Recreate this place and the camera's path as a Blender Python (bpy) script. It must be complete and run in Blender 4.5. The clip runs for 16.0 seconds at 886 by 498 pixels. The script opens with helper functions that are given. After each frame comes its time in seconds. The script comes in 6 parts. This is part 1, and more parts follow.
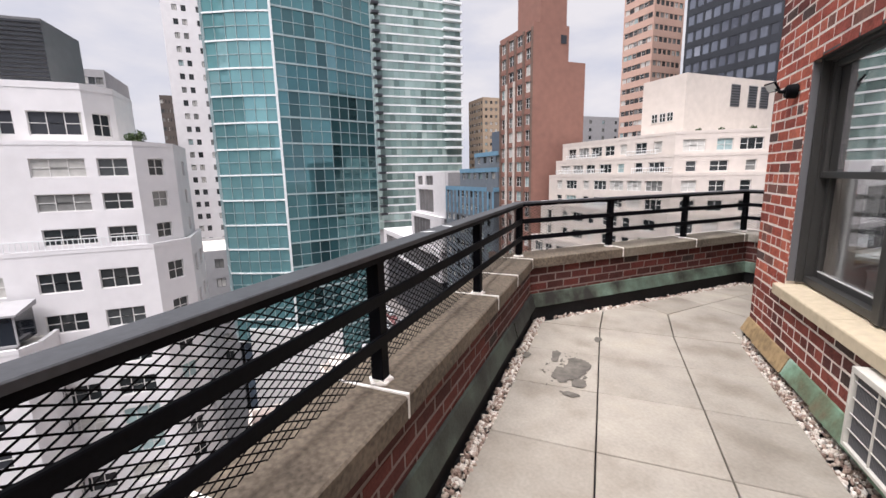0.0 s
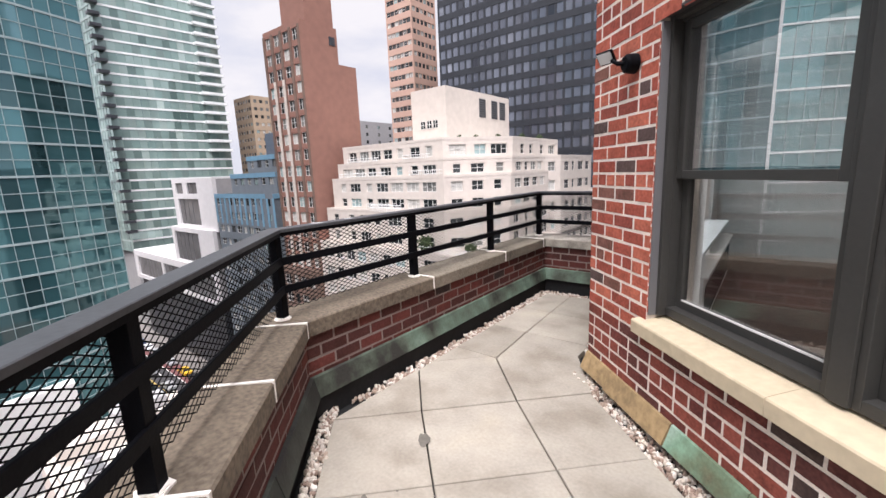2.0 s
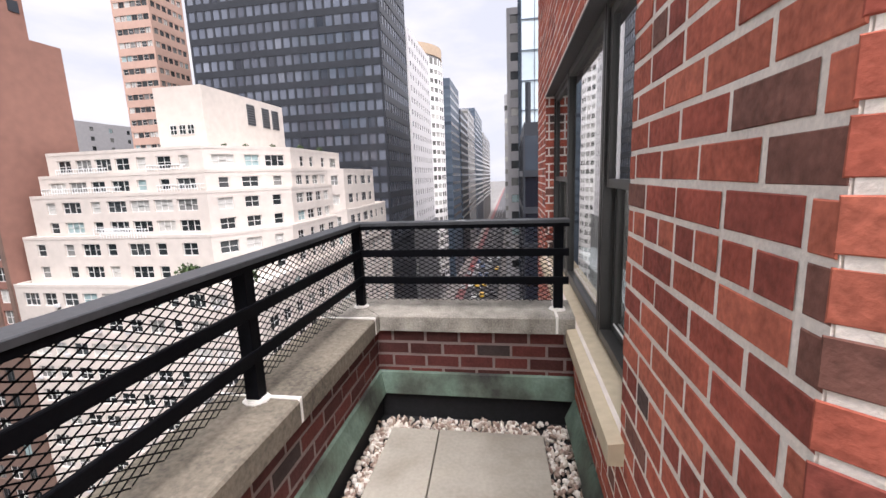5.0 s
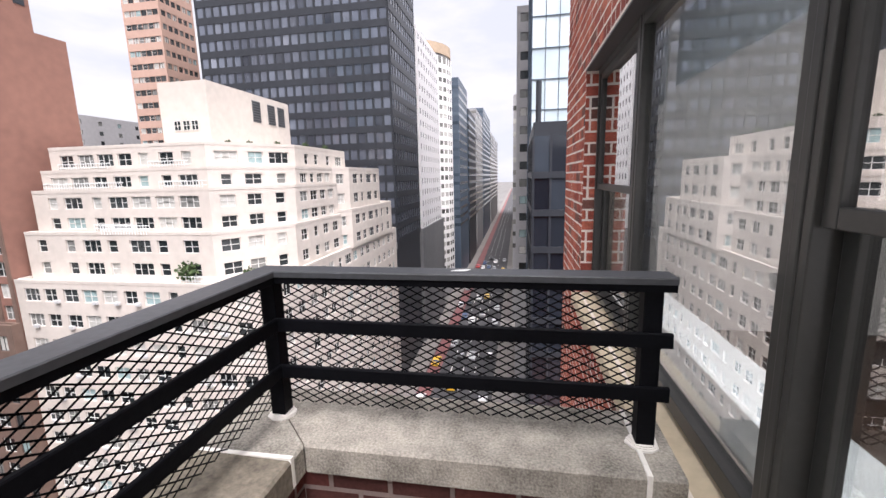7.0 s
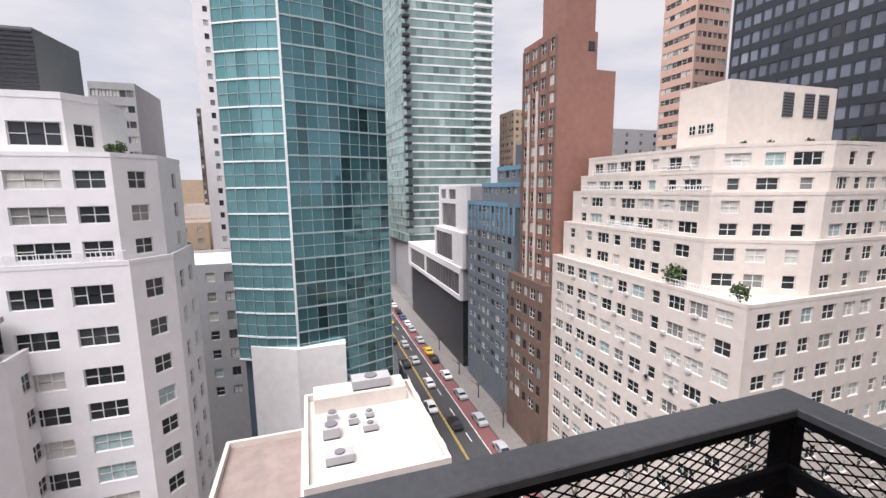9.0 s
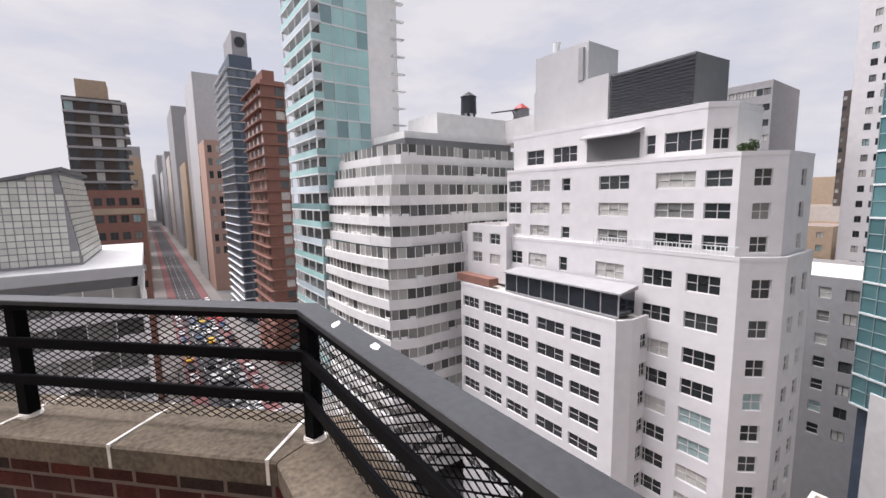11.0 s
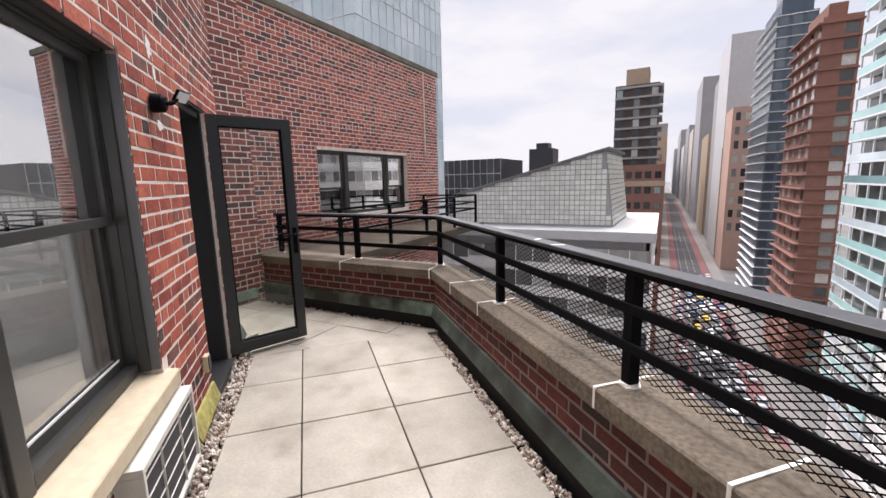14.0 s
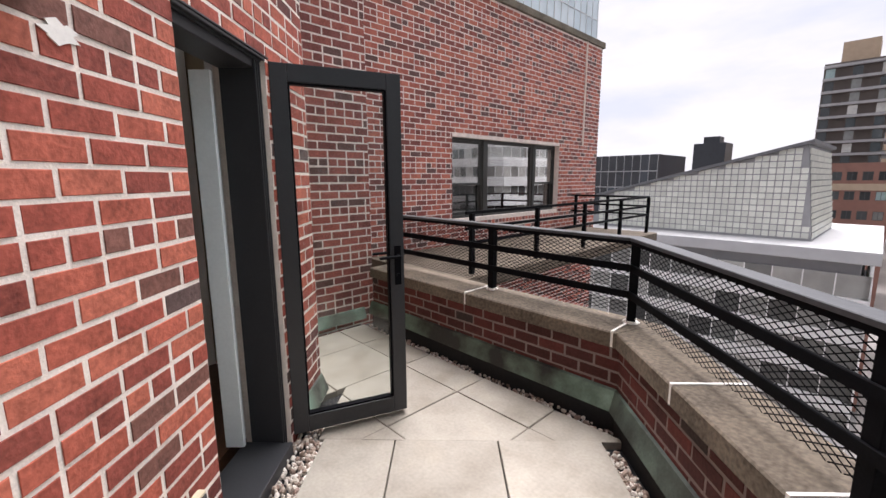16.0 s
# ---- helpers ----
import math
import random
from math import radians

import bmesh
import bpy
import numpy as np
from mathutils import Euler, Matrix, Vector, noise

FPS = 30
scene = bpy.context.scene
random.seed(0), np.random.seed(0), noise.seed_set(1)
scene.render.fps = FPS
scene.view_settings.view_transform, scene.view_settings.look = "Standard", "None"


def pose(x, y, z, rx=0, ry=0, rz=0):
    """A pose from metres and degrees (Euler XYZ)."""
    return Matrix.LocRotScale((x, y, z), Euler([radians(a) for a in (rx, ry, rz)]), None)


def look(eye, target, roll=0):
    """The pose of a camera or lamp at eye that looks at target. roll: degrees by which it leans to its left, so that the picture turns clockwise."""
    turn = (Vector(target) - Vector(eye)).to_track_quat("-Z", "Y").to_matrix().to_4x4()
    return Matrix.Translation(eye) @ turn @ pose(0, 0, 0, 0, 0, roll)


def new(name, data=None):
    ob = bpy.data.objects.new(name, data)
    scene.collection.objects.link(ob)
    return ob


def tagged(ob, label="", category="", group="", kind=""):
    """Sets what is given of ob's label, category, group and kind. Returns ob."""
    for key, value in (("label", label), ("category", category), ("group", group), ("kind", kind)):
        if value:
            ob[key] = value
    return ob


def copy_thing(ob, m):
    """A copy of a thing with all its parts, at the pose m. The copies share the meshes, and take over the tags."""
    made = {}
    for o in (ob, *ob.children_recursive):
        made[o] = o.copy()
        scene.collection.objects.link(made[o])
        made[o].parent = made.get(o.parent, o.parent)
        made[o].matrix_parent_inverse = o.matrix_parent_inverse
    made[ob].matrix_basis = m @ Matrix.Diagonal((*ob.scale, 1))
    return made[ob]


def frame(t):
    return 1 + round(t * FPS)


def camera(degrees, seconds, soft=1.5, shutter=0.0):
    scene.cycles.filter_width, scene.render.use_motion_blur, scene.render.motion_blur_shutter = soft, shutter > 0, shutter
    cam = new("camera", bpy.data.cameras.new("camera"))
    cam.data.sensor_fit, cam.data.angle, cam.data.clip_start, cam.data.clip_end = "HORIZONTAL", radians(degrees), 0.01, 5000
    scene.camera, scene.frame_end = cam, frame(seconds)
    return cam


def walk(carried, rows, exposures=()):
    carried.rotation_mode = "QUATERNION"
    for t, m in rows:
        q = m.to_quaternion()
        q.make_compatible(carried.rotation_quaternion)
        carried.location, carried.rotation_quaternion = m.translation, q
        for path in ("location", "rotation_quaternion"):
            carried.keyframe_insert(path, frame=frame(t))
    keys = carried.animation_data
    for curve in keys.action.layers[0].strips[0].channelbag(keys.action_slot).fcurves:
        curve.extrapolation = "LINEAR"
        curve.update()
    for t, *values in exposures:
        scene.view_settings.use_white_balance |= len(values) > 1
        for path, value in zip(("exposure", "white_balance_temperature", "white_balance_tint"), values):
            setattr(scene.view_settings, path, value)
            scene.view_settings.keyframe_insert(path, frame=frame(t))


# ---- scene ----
cam = camera(93.8, 16.0)
PATH = [
    (0, (0.505, 0.899, 1.415), (-1.311, 1.659, 1.063), -1.3),
    (0.5, (0.22, 1.063, 1.421), (-1.462, 2.085, 1.065), -1.3),
    (1, (-0.046, 1.392, 1.435), (-1.555, 2.634, 1.089), -1.6),
    (1.5, (-0.358, 1.658, 1.427), (-1.724, 3.075, 1.073), -1.9),
    (2, (-0.7, 1.908, 1.423), (-1.927, 3.444, 1.056), -2.4),
    (2.5, (-0.967, 2.271, 1.428), (-2.047, 3.915, 1.065), -3.0),
    (3, (-1.244, 2.593, 1.409), (-2.143, 4.342, 1.045), -3.2),
    (3.5, (-1.451, 2.952, 1.409), (-2.172, 4.78, 1.035), -3.1),
    (4, (-1.612, 3.398, 1.441), (-2.168, 5.283, 1.068), -3.3),
    (4.5, (-1.824, 3.744, 1.415), (-2.227, 5.67, 1.057), -2.9),
    (4.7, (-1.91, 3.909, 1.396), (-2.26, 5.848, 1.051), -2.6),
    (6.8, (-2.067, 5.222, 1.424), (-2.346, 7.173, 1.087), -1.6),
    (7, (-2.081, 5.315, 1.429), (-2.433, 7.254, 1.087), -1.4),
    (7.5, (-2.169, 5.556, 1.422), (-2.802, 7.422, 1.08), -1.0),
    (8, (-2.29, 5.737, 1.419), (-3.381, 7.376, 1.07), -0.8),
    (8.5, (-2.243, 5.637, 1.513), (-3.798, 6.85, 1.181), -0.7),
    (9, (-2.211, 5.367, 1.698), (-4.092, 5.979, 1.406), -0.6),
    (9.5, (-2.42, 4.872, 1.602), (-4.402, 4.777, 1.349), -0.7),
    (10, (-2.46, 4.508, 1.604), (-4.303, 3.767, 1.367), -0.9),
    (10.2, (-2.487, 4.482, 1.576), (-4.225, 3.519, 1.343), -0.8),
    (12.3, (-2.321, 5.054, 1.531), (-2.374, 3.077, 1.236), -1.8),
    (12.5, (-2.313, 4.98, 1.532), (-2.217, 3.005, 1.232), -1.6),
    (13, (-2.216, 4.728, 1.502), (-1.78, 2.801, 1.189), -1.6),
    (13.5, (-2.106, 4.402, 1.506), (-1.384, 2.565, 1.182), -1.7),
    (14, (-2.025, 4.011, 1.497), (-1.1, 2.269, 1.172), -1.5),
    (14.5, (-1.819, 3.691, 1.489), (-0.737, 2.039, 1.174), -1.0),
    (15, (-1.564, 3.39, 1.513), (-0.342, 1.839, 1.192), -0.9),
    (15.5, (-1.274, 3.029, 1.505), (0.065, 1.577, 1.188), -0.7),
    (16, (-0.952, 2.733, 1.492), (0.479, 1.376, 1.158), -0.3),
]
walk(cam, [(t, look(eye, target, roll)) for t, eye, target, roll in PATH], [(t, stops, 6500, 16) for t, stops in ((0, 1.02), (2.5, 1.26), (4.5, 1.36), (7, 1.42), (8, 1.28), (9, 1.02), (10, 0.88), (12.5, 1.14), (15, 1.27), (16, 1.34))])

# ---- light ----
world = bpy.data.worlds.new("overcast_sky")
scene.world = world
world.use_nodes = True
wn, wl = world.node_tree.nodes, world.node_tree.links
sky = wn.new("ShaderNodeTexSky")
sky.sky_type, sky.sun_disc, sky.sun_elevation, sky.sun_rotation = "NISHITA", False, radians(55), radians(180)
coords = wn.new("ShaderNodeTexCoord")
stretch = wn.new("ShaderNodeMapping")
stretch.inputs["Scale"].default_value = (1.6, 1.6, 5.0)
cloud = wn.new("ShaderNodeTexNoise")
cloud.inputs["Scale"].default_value, cloud.inputs["Detail"].default_value, cloud.inputs["Roughness"].default_value = 1.7, 7, 0.55
cover = wn.new("ShaderNodeValToRGB")
cover.color_ramp.elements[0].position, cover.color_ramp.elements[0].color = 0.30, (0.95, 0.95, 0.95, 1)
cover.color_ramp.elements[1].position, cover.color_ramp.elements[1].color = 0.55, (1, 1, 1, 1)
shade = wn.new("ShaderNodeValToRGB")
shade.color_ramp.elements[0].position, shade.color_ramp.elements[0].color = 0.40, (3.4, 3.55, 3.95, 1)
shade.color_ramp.elements[1].position, shade.color_ramp.elements[1].color = 0.60, (4.2, 4.22, 4.35, 1)
blend = wn.new("ShaderNodeMixRGB")
wl.new(coords.outputs["Generated"], stretch.inputs["Vector"])
wl.new(stretch.outputs["Vector"], cloud.inputs["Vector"])
wl.new(cloud.outputs["Fac"], cover.inputs["Fac"])
wl.new(cloud.outputs["Fac"], shade.inputs["Fac"])
wl.new(cover.outputs["Color"], blend.inputs["Fac"])
wl.new(sky.outputs["Color"], blend.inputs[1])
wl.new(shade.outputs["Color"], blend.inputs[2])
wl.new(blend.outputs["Color"], wn["Background"].inputs["Color"])
wn["Background"].inputs["Strength"].default_value = 0.095
sun = new("sun", bpy.data.lights.new("sun", "SUN"))
sun.data.energy, sun.data.angle, sun.data.color = 3.8, radians(50), (1, 0.985, 0.985)
sun.matrix_world = look((0, 0, 60), (-17, 24, 0))


# ---- materials ----
def principled(name, color, rough=0.7, metal=0.0, spec=0.5):
    m = bpy.data.materials.new(name)
    m.use_nodes = True
    b = m.node_tree.nodes["Principled BSDF"]
    b.inputs["Base Color"].default_value = (*color, 1)
    b.inputs["Roughness"].default_value = rough
    b.inputs["Metallic"].default_value = metal
    b.inputs["Specular IOR Level"].default_value = spec
    return m, m.node_tree.nodes, m.node_tree.links, b


def ramp(nodes, stops):
    r = nodes.new("ShaderNodeValToRGB")
    for n, (at, color) in enumerate(stops):
        e = r.color_ramp.elements[n] if n < 2 else r.color_ramp.elements.new(at)
        e.position, e.color = at, (*color, 1)
    return r


def grain(m, nodes, links, b, scale, amount, bump=0.1, scale2=None, depth=0.01, stretch_z=1.0):
    """Two scales of variation over what feeds the base colour, and a fine relief, in world metres."""
    geo = nodes.new("ShaderNodeNewGeometry")
    mp = nodes.new("ShaderNodeMapping")
    mp.inputs["Scale"].default_value = (1, 1, stretch_z)
    links.new(geo.outputs["Position"], mp.inputs["Vector"])
    fine, wide = nodes.new("ShaderNodeTexNoise"), nodes.new("ShaderNodeTexNoise")
    for n, s in ((fine, scale), (wide, scale2 or scale / 9)):
        n.inputs["Scale"].default_value, n.inputs["Detail"].default_value = s, 5
        links.new(mp.outputs["Vector"], n.inputs["Vector"])
    mixed = nodes.new("ShaderNodeMath")
    mixed.operation = "ADD"
    links.new(fine.outputs["Fac"], mixed.inputs[0])
    links.new(wide.outputs["Fac"], mixed.inputs[1])
    span = nodes.new("ShaderNodeMapRange")
    span.inputs["From Min"].default_value, span.inputs["From Max"].default_value = 0.65, 1.35
    span.inputs["To Min"].default_value, span.inputs["To Max"].default_value = 1 - amount, 1 + amount
    links.new(mixed.outputs[0], span.inputs["Value"])
    mul = nodes.new("ShaderNodeMixRGB")
    mul.blend_type, mul.inputs["Fac"].default_value = "MULTIPLY", 1
    src = b.inputs["Base Color"]
    if src.links:
        links.new(src.links[0].from_socket, mul.inputs[1])
    else:
        mul.inputs[1].default_value = src.default_value
    links.new(span.outputs[0], mul.inputs[2])
    links.new(mul.outputs[0], b.inputs["Base Color"])
    if bump:
        bp = nodes.new("ShaderNodeBump")
        bp.inputs["Strength"].default_value, bp.inputs["Distance"].default_value = bump, depth
        links.new(fine.outputs["Fac"], bp.inputs["Height"])
        links.new(bp.outputs[0], b.inputs["Normal"])
    return m


def chance(nodes, links):
    """A random number for each object and each loose piece of a mesh."""
    ob, geo, add, fr = nodes.new("ShaderNodeObjectInfo"), nodes.new("ShaderNodeNewGeometry"), nodes.new("ShaderNodeMath"), nodes.new("ShaderNodeMath")
    add.operation, fr.operation = "ADD", "FRACT"
    links.new(ob.outputs["Random"], add.inputs[0])
    links.new(geo.outputs["Random Per Island"], add.inputs[1])
    links.new(add.outputs[0], fr.inputs[0])
    return fr.outputs[0]


def varied(name, stops, rough=0.8, scale=40, amount=0.25, bump=0.3, spec=0.3, constant=False, depth=0.004, scale2=None):
    m, n, l, b = principled(name, (1, 1, 1), rough, 0, spec)
    r = ramp(n, stops)
    if constant:
        r.color_ramp.interpolation = "CONSTANT"
    l.new(chance(n, l), r.inputs["Fac"])
    l.new(r.outputs["Color"], b.inputs["Base Color"])
    return grain(m, n, l, b, scale, amount, bump, scale2, depth)


def plain(name, color, rough=0.7, scale=30, amount=0.12, bump=0.1, metal=0.0, scale2=None, spec=0.4, depth=0.004, stretch_z=1.0):
    m, n, l, b = principled(name, color, rough, metal, spec)
    return grain(m, n, l, b, scale, amount, bump, scale2, depth, stretch_z)


def pane_glass(name, tint, least, most, power=3.0):
    """Thin clear glass, whose gloss grows towards grazing angles."""
    m = bpy.data.materials.new(name)
    m.use_nodes = True
    n, l = m.node_tree.nodes, m.node_tree.links
    n.remove(n["Principled BSDF"])
    clear, gloss, mix, lw = n.new("ShaderNodeBsdfTransparent"), n.new("ShaderNodeBsdfGlossy"), n.new("ShaderNodeMixShader"), n.new("ShaderNodeLayerWeight")
    clear.inputs["Color"].default_value = (*tint, 1)
    gloss.inputs["Roughness"].default_value = 0.0
    lw.inputs["Blend"].default_value = 0.5
    up, span = n.new("ShaderNodeMath"), n.new("ShaderNodeMapRange")
    up.operation = "POWER"
    up.inputs[1].default_value = power
    span.inputs["To Min"].default_value, span.inputs["To Max"].default_value = least, most
    l.new(lw.outputs["Facing"], up.inputs[0])
    l.new(up.outputs[0], span.inputs["Value"])
    l.new(span.outputs[0], mix.inputs["Fac"])
    l.new(clear.outputs[0], mix.inputs[1])
    l.new(gloss.outputs[0], mix.inputs[2])
    l.new(mix.outputs[0], n["Material Output"].inputs["Surface"])
    return m


RED = [(0.0, (0.40, 0.105, 0.068)), (0.3, (0.33, 0.08, 0.055)), (0.55, (0.45, 0.13, 0.083)), (0.8, (0.265, 0.068, 0.05)), (0.92, (0.19, 0.085, 0.066)), (0.97, (0.105, 0.068, 0.062))]
MAROON = [(0.0, (0.098, 0.03, 0.026)), (0.35, (0.068, 0.025, 0.022)), (0.6, (0.118, 0.035, 0.029)), (0.8, (0.078, 0.028, 0.025)), (0.92, (0.05, 0.036, 0.033))]
WINGBRICK = [(0.0, (0.45, 0.145, 0.11)), (0.25, (0.33, 0.11, 0.09)), (0.45, (0.50, 0.17, 0.125)), (0.66, (0.24, 0.09, 0.078)), (0.86, (0.16, 0.092, 0.085))]
RECESSBRICK = [(0.0, (0.31, 0.11, 0.09)), (0.3, (0.23, 0.088, 0.078)), (0.6, (0.37, 0.125, 0.10)), (0.85, (0.16, 0.09, 0.082))]
# darker brick tones for the wall's foot and its top courses
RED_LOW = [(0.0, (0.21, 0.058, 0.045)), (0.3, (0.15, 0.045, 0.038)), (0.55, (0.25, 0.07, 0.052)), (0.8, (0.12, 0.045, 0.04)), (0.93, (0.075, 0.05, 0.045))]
brick_low = varied("darker_red_brick", RED_LOW, 0.85, 60, 0.42, 0.7, 0.2, True, scale2=7)
brick_red = varied("red_face_brick", RED, 0.82, 60, 0.42, 0.7, 0.25, True, scale2=9)
brick_wing = varied("weathered_red_brick", WINGBRICK, 0.85, 70, 0.35, 0.5, 0.2, True, scale2=9)
brick_recess = varied("brown_purple_brick", RECESSBRICK, 0.85, 70, 0.35, 0.5, 0.2, True, scale2=9)
brick_maroon = varied("maroon_face_brick", MAROON, 0.85, 70, 0.3, 0.5, 0.2, True, scale2=9)
mortar = plain("lime_mortar", (0.80, 0.715, 0.64), 0.95, 120, 0.15, 0.5)
mortar_grey = plain("grey_mortar", (0.21, 0.165, 0.15), 0.95, 120, 0.15, 0.5)
mortar_wing = plain("pinkish_mortar", (0.84, 0.74, 0.68), 0.95, 120, 0.2, 0.5)
stone_pale = plain("pale_gritty_limestone", (0.31, 0.285, 0.245), 0.9, 130, 0.6, 0.6, scale2=9, depth=0.006)
stone_mid = plain("grey_tan_limestone", (0.175, 0.152, 0.118), 0.9, 60, 0.5, 0.5, scale2=3, depth=0.006)
stone = plain("weathered_limestone", (0.135, 0.109, 0.081), 0.9, 48, 0.6, 0.5, scale2=2.3, depth=0.006)
caulk = plain("white_caulk", (0.82, 0.79, 0.74), 0.7, 60, 0.08, 0.2)
iron = plain("black_painted_iron", (0.0042, 0.0045, 0.006), 0.5, 90, 0.25, 0.15, spec=0.06)
cap_paint = plain("dark_grey_handrail_paint", (0.05, 0.053, 0.058), 0.5, 50, 0.25, 0.15, scale2=4)
sill_stone = plain("cream_painted_sill", (0.56, 0.47, 0.33), 0.75, 22, 0.14, 0.2, scale2=2.5)
frame_paint = plain("bronze_grey_window_frame", (0.046, 0.045, 0.042), 0.4, 60, 0.1, 0.05)
door_paint = plain("charcoal_door_frame", (0.030, 0.031, 0.034), 0.4, 60, 0.1, 0.05)
white_paint = plain("white_interior_paint", (0.75, 0.74, 0.72), 0.7, 20, 0.04, 0.02)
wood_floor = plain("dark_oak_floor", (0.085, 0.042, 0.024), 0.35, 14, 0.3, 0.05, scale2=2)
shade_cloth = plain("pale_roller_shade", (0.80, 0.86, 0.87), 0.8, 60, 0.05, 0.1)
membrane = plain("black_roof_membrane", (0.012, 0.012, 0.013), 0.8, 40, 0.3, 0.2)
pebble = varied("river_pebbles", [(0.0, (0.55, 0.48, 0.40)), (0.3, (0.70, 0.66, 0.60)), (0.6, (0.38, 0.30, 0.24)), (0.85, (0.28, 0.2, 0.16))], 0.75, 60, 0.15, 0.2)
ac_paint = plain("aged_white_enamel", (0.62, 0.60, 0.54), 0.5, 30, 0.12, 0.05)
grille_dark = plain("dark_grille", (0.05, 0.05, 0.05), 0.6, 60, 0.2, 0.1)
window_glass = pane_glass("window_glass", (0.93, 0.945, 0.945), 0.20, 1.0, 0.92)
fixed_glass = pane_glass("fixed_window_glass", (0.93, 0.945, 0.945), 0.18, 0.72, 1.6)
screened_glass = pane_glass("screened_window_glass", (0.76, 0.77, 0.77), 0.08, 0.7, 1.5)
door_glass = pane_glass("door_glass", (0.95, 0.97, 0.96), 0.03, 0.6, 3.5)

# pavers: warm grey concrete with dark damp stains
paver_mat, pn, pl, pb = principled("concrete_paver", (1, 1, 1), 0.8, 0, 0.3)
pr = ramp(pn, [(0.0, (0.290, 0.264, 0.222)), (0.5, (0.368, 0.338, 0.286)), (1.0, (0.330, 0.303, 0.257))])
pl.new(chance(pn, pl), pr.inputs["Fac"])
pgeo, pnoise, pstain = pn.new("ShaderNodeNewGeometry"), pn.new("ShaderNodeTexNoise"), pn.new("ShaderNodeMixRGB")
pnoise.inputs["Scale"].default_value, pnoise.inputs["Detail"].default_value = 2.3, 6
pl.new(pgeo.outputs["Position"], pnoise.inputs["Vector"])
pspan = ramp(pn, [(0.33, (0.72, 0.70, 0.68)), (0.45, (0.91, 0.90, 0.89)), (0.56, (1, 1, 1)), (0.74, (1.08, 1.06, 1.02))])
pl.new(pnoise.outputs["Fac"], pspan.inputs["Fac"])
pstain.blend_type, pstain.inputs["Fac"].default_value = "MULTIPLY", 1
pl.new(pr.outputs["Color"], pstain.inputs[1])
pl.new(pspan.outputs["Color"], pstain.inputs[2])
pl.new(pstain.outputs[0], pb.inputs["Base Color"])
grain(paver_mat, pn, pl, pb, 55, 0.14, 0.25, 5, 0.003)
damp = plain("damp_stain", (0.135, 0.123, 0.104), 0.7, 22, 0.4, 0.2, scale2=7)

# copper flashing: brown metal under green patina


def patina(name, stops):
    copper, cn, cl, cb = principled(name, (1, 1, 1), 0.7, 0.1, 0.4)
    cgeo, cnoise = cn.new("ShaderNodeNewGeometry"), cn.new("ShaderNodeTexNoise")
    cnoise.inputs["Scale"].default_value, cnoise.inputs["Detail"].default_value = 3.2, 6
    cl.new(cgeo.outputs["Position"], cnoise.inputs["Vector"])
    cr = ramp(cn, stops)
    cl.new(cnoise.outputs["Fac"], cr.inputs["Fac"])
    cl.new(cr.outputs["Color"], cb.inputs["Base Color"])
    return grain(copper, cn, cl, cb, 60, 0.2, 0.2)


copper = patina("dull_green_copper_flashing", [(0.36, (0.03, 0.03, 0.026)), (0.46, (0.075, 0.095, 0.072)), (0.58, (0.12, 0.175, 0.135)), (0.74, (0.22, 0.31, 0.25))])
# same patina in about half the tone, for the oblique parapet
dark_copper = patina("dark_green_copper_flashing", [(0.36, (0.02, 0.02, 0.018)), (0.5, (0.04, 0.046, 0.038)), (0.64, (0.065, 0.085, 0.068)), (0.8, (0.11, 0.15, 0.12))])
bright_copper = patina("green_copper_flashing", [(0.32, (0.16, 0.115, 0.07)), (0.42, (0.15, 0.19, 0.12)), (0.52, (0.20, 0.33, 0.23)), (0.68, (0.36, 0.50, 0.40))])

tan_metal = plain("tan_tarnished_flashing", (0.30, 0.21, 0.11), 0.7, 25, 0.45, 0.2, scale2=5)
moss_metal = plain("mossy_yellow_flashing", (0.36, 0.32, 0.10), 0.75, 25, 0.5, 0.2, scale2=6)

# city surfaces
cream_wall = plain("cream_painted_brick", (0.545, 0.49, 0.445), 0.85, 1.1, 0.10, 0, scale2=0.13)
white_wall = plain("white_glazed_brick", (0.68, 0.665, 0.67), 0.7, 0.9, 0.07, 0, scale2=0.12)
band_wall = plain("white_spandrel_panel", (0.80, 0.785, 0.77), 0.7, 0.8, 0.08, 0, scale2=0.1)
tan_wall = plain("tan_brick", (0.42, 0.32, 0.23), 0.85, 1.0, 0.12, 0, scale2=0.1)
rust_wall = plain("rust_brick", (0.24, 0.122, 0.095), 0.85, 1.0, 0.13, 0, scale2=0.1)
brown_wall = plain("brown_brick", (0.15, 0.098, 0.078), 0.85, 1.0, 0.15, 0, scale2=0.1)
slate_wall = plain("slate_grey_brick", (0.15, 0.175, 0.20), 0.8, 1.0, 0.13, 0, scale2=0.1)
blue_wall = plain("pale_blue_render", (0.15, 0.29, 0.40), 0.8, 1.0, 0.13, 0, scale2=0.1)
orange_wall = plain("salmon_brick", (0.47, 0.31, 0.25), 0.85, 1.0, 0.08, 0, scale2=0.1)
grey_wall = plain("grey_concrete", (0.33, 0.325, 0.33), 0.85, 1.0, 0.1, 0, scale2=0.1)
pale_render = plain("pale_grey_render", (0.50, 0.495, 0.50), 0.85, 0.8, 0.07, 0, scale2=0.1)
umber_wall = plain("umber_concrete", (0.085, 0.07, 0.062), 0.8, 1.0, 0.12, 0, scale2=0.1)
mullion_grey = plain("teal_grey_mullion", (0.30, 0.37, 0.38), 0.5, 2, 0.08, 0)
dark_wall = plain("dark_bronze_metal", (0.030, 0.033, 0.040), 0.4, 1.0, 0.15, 0)
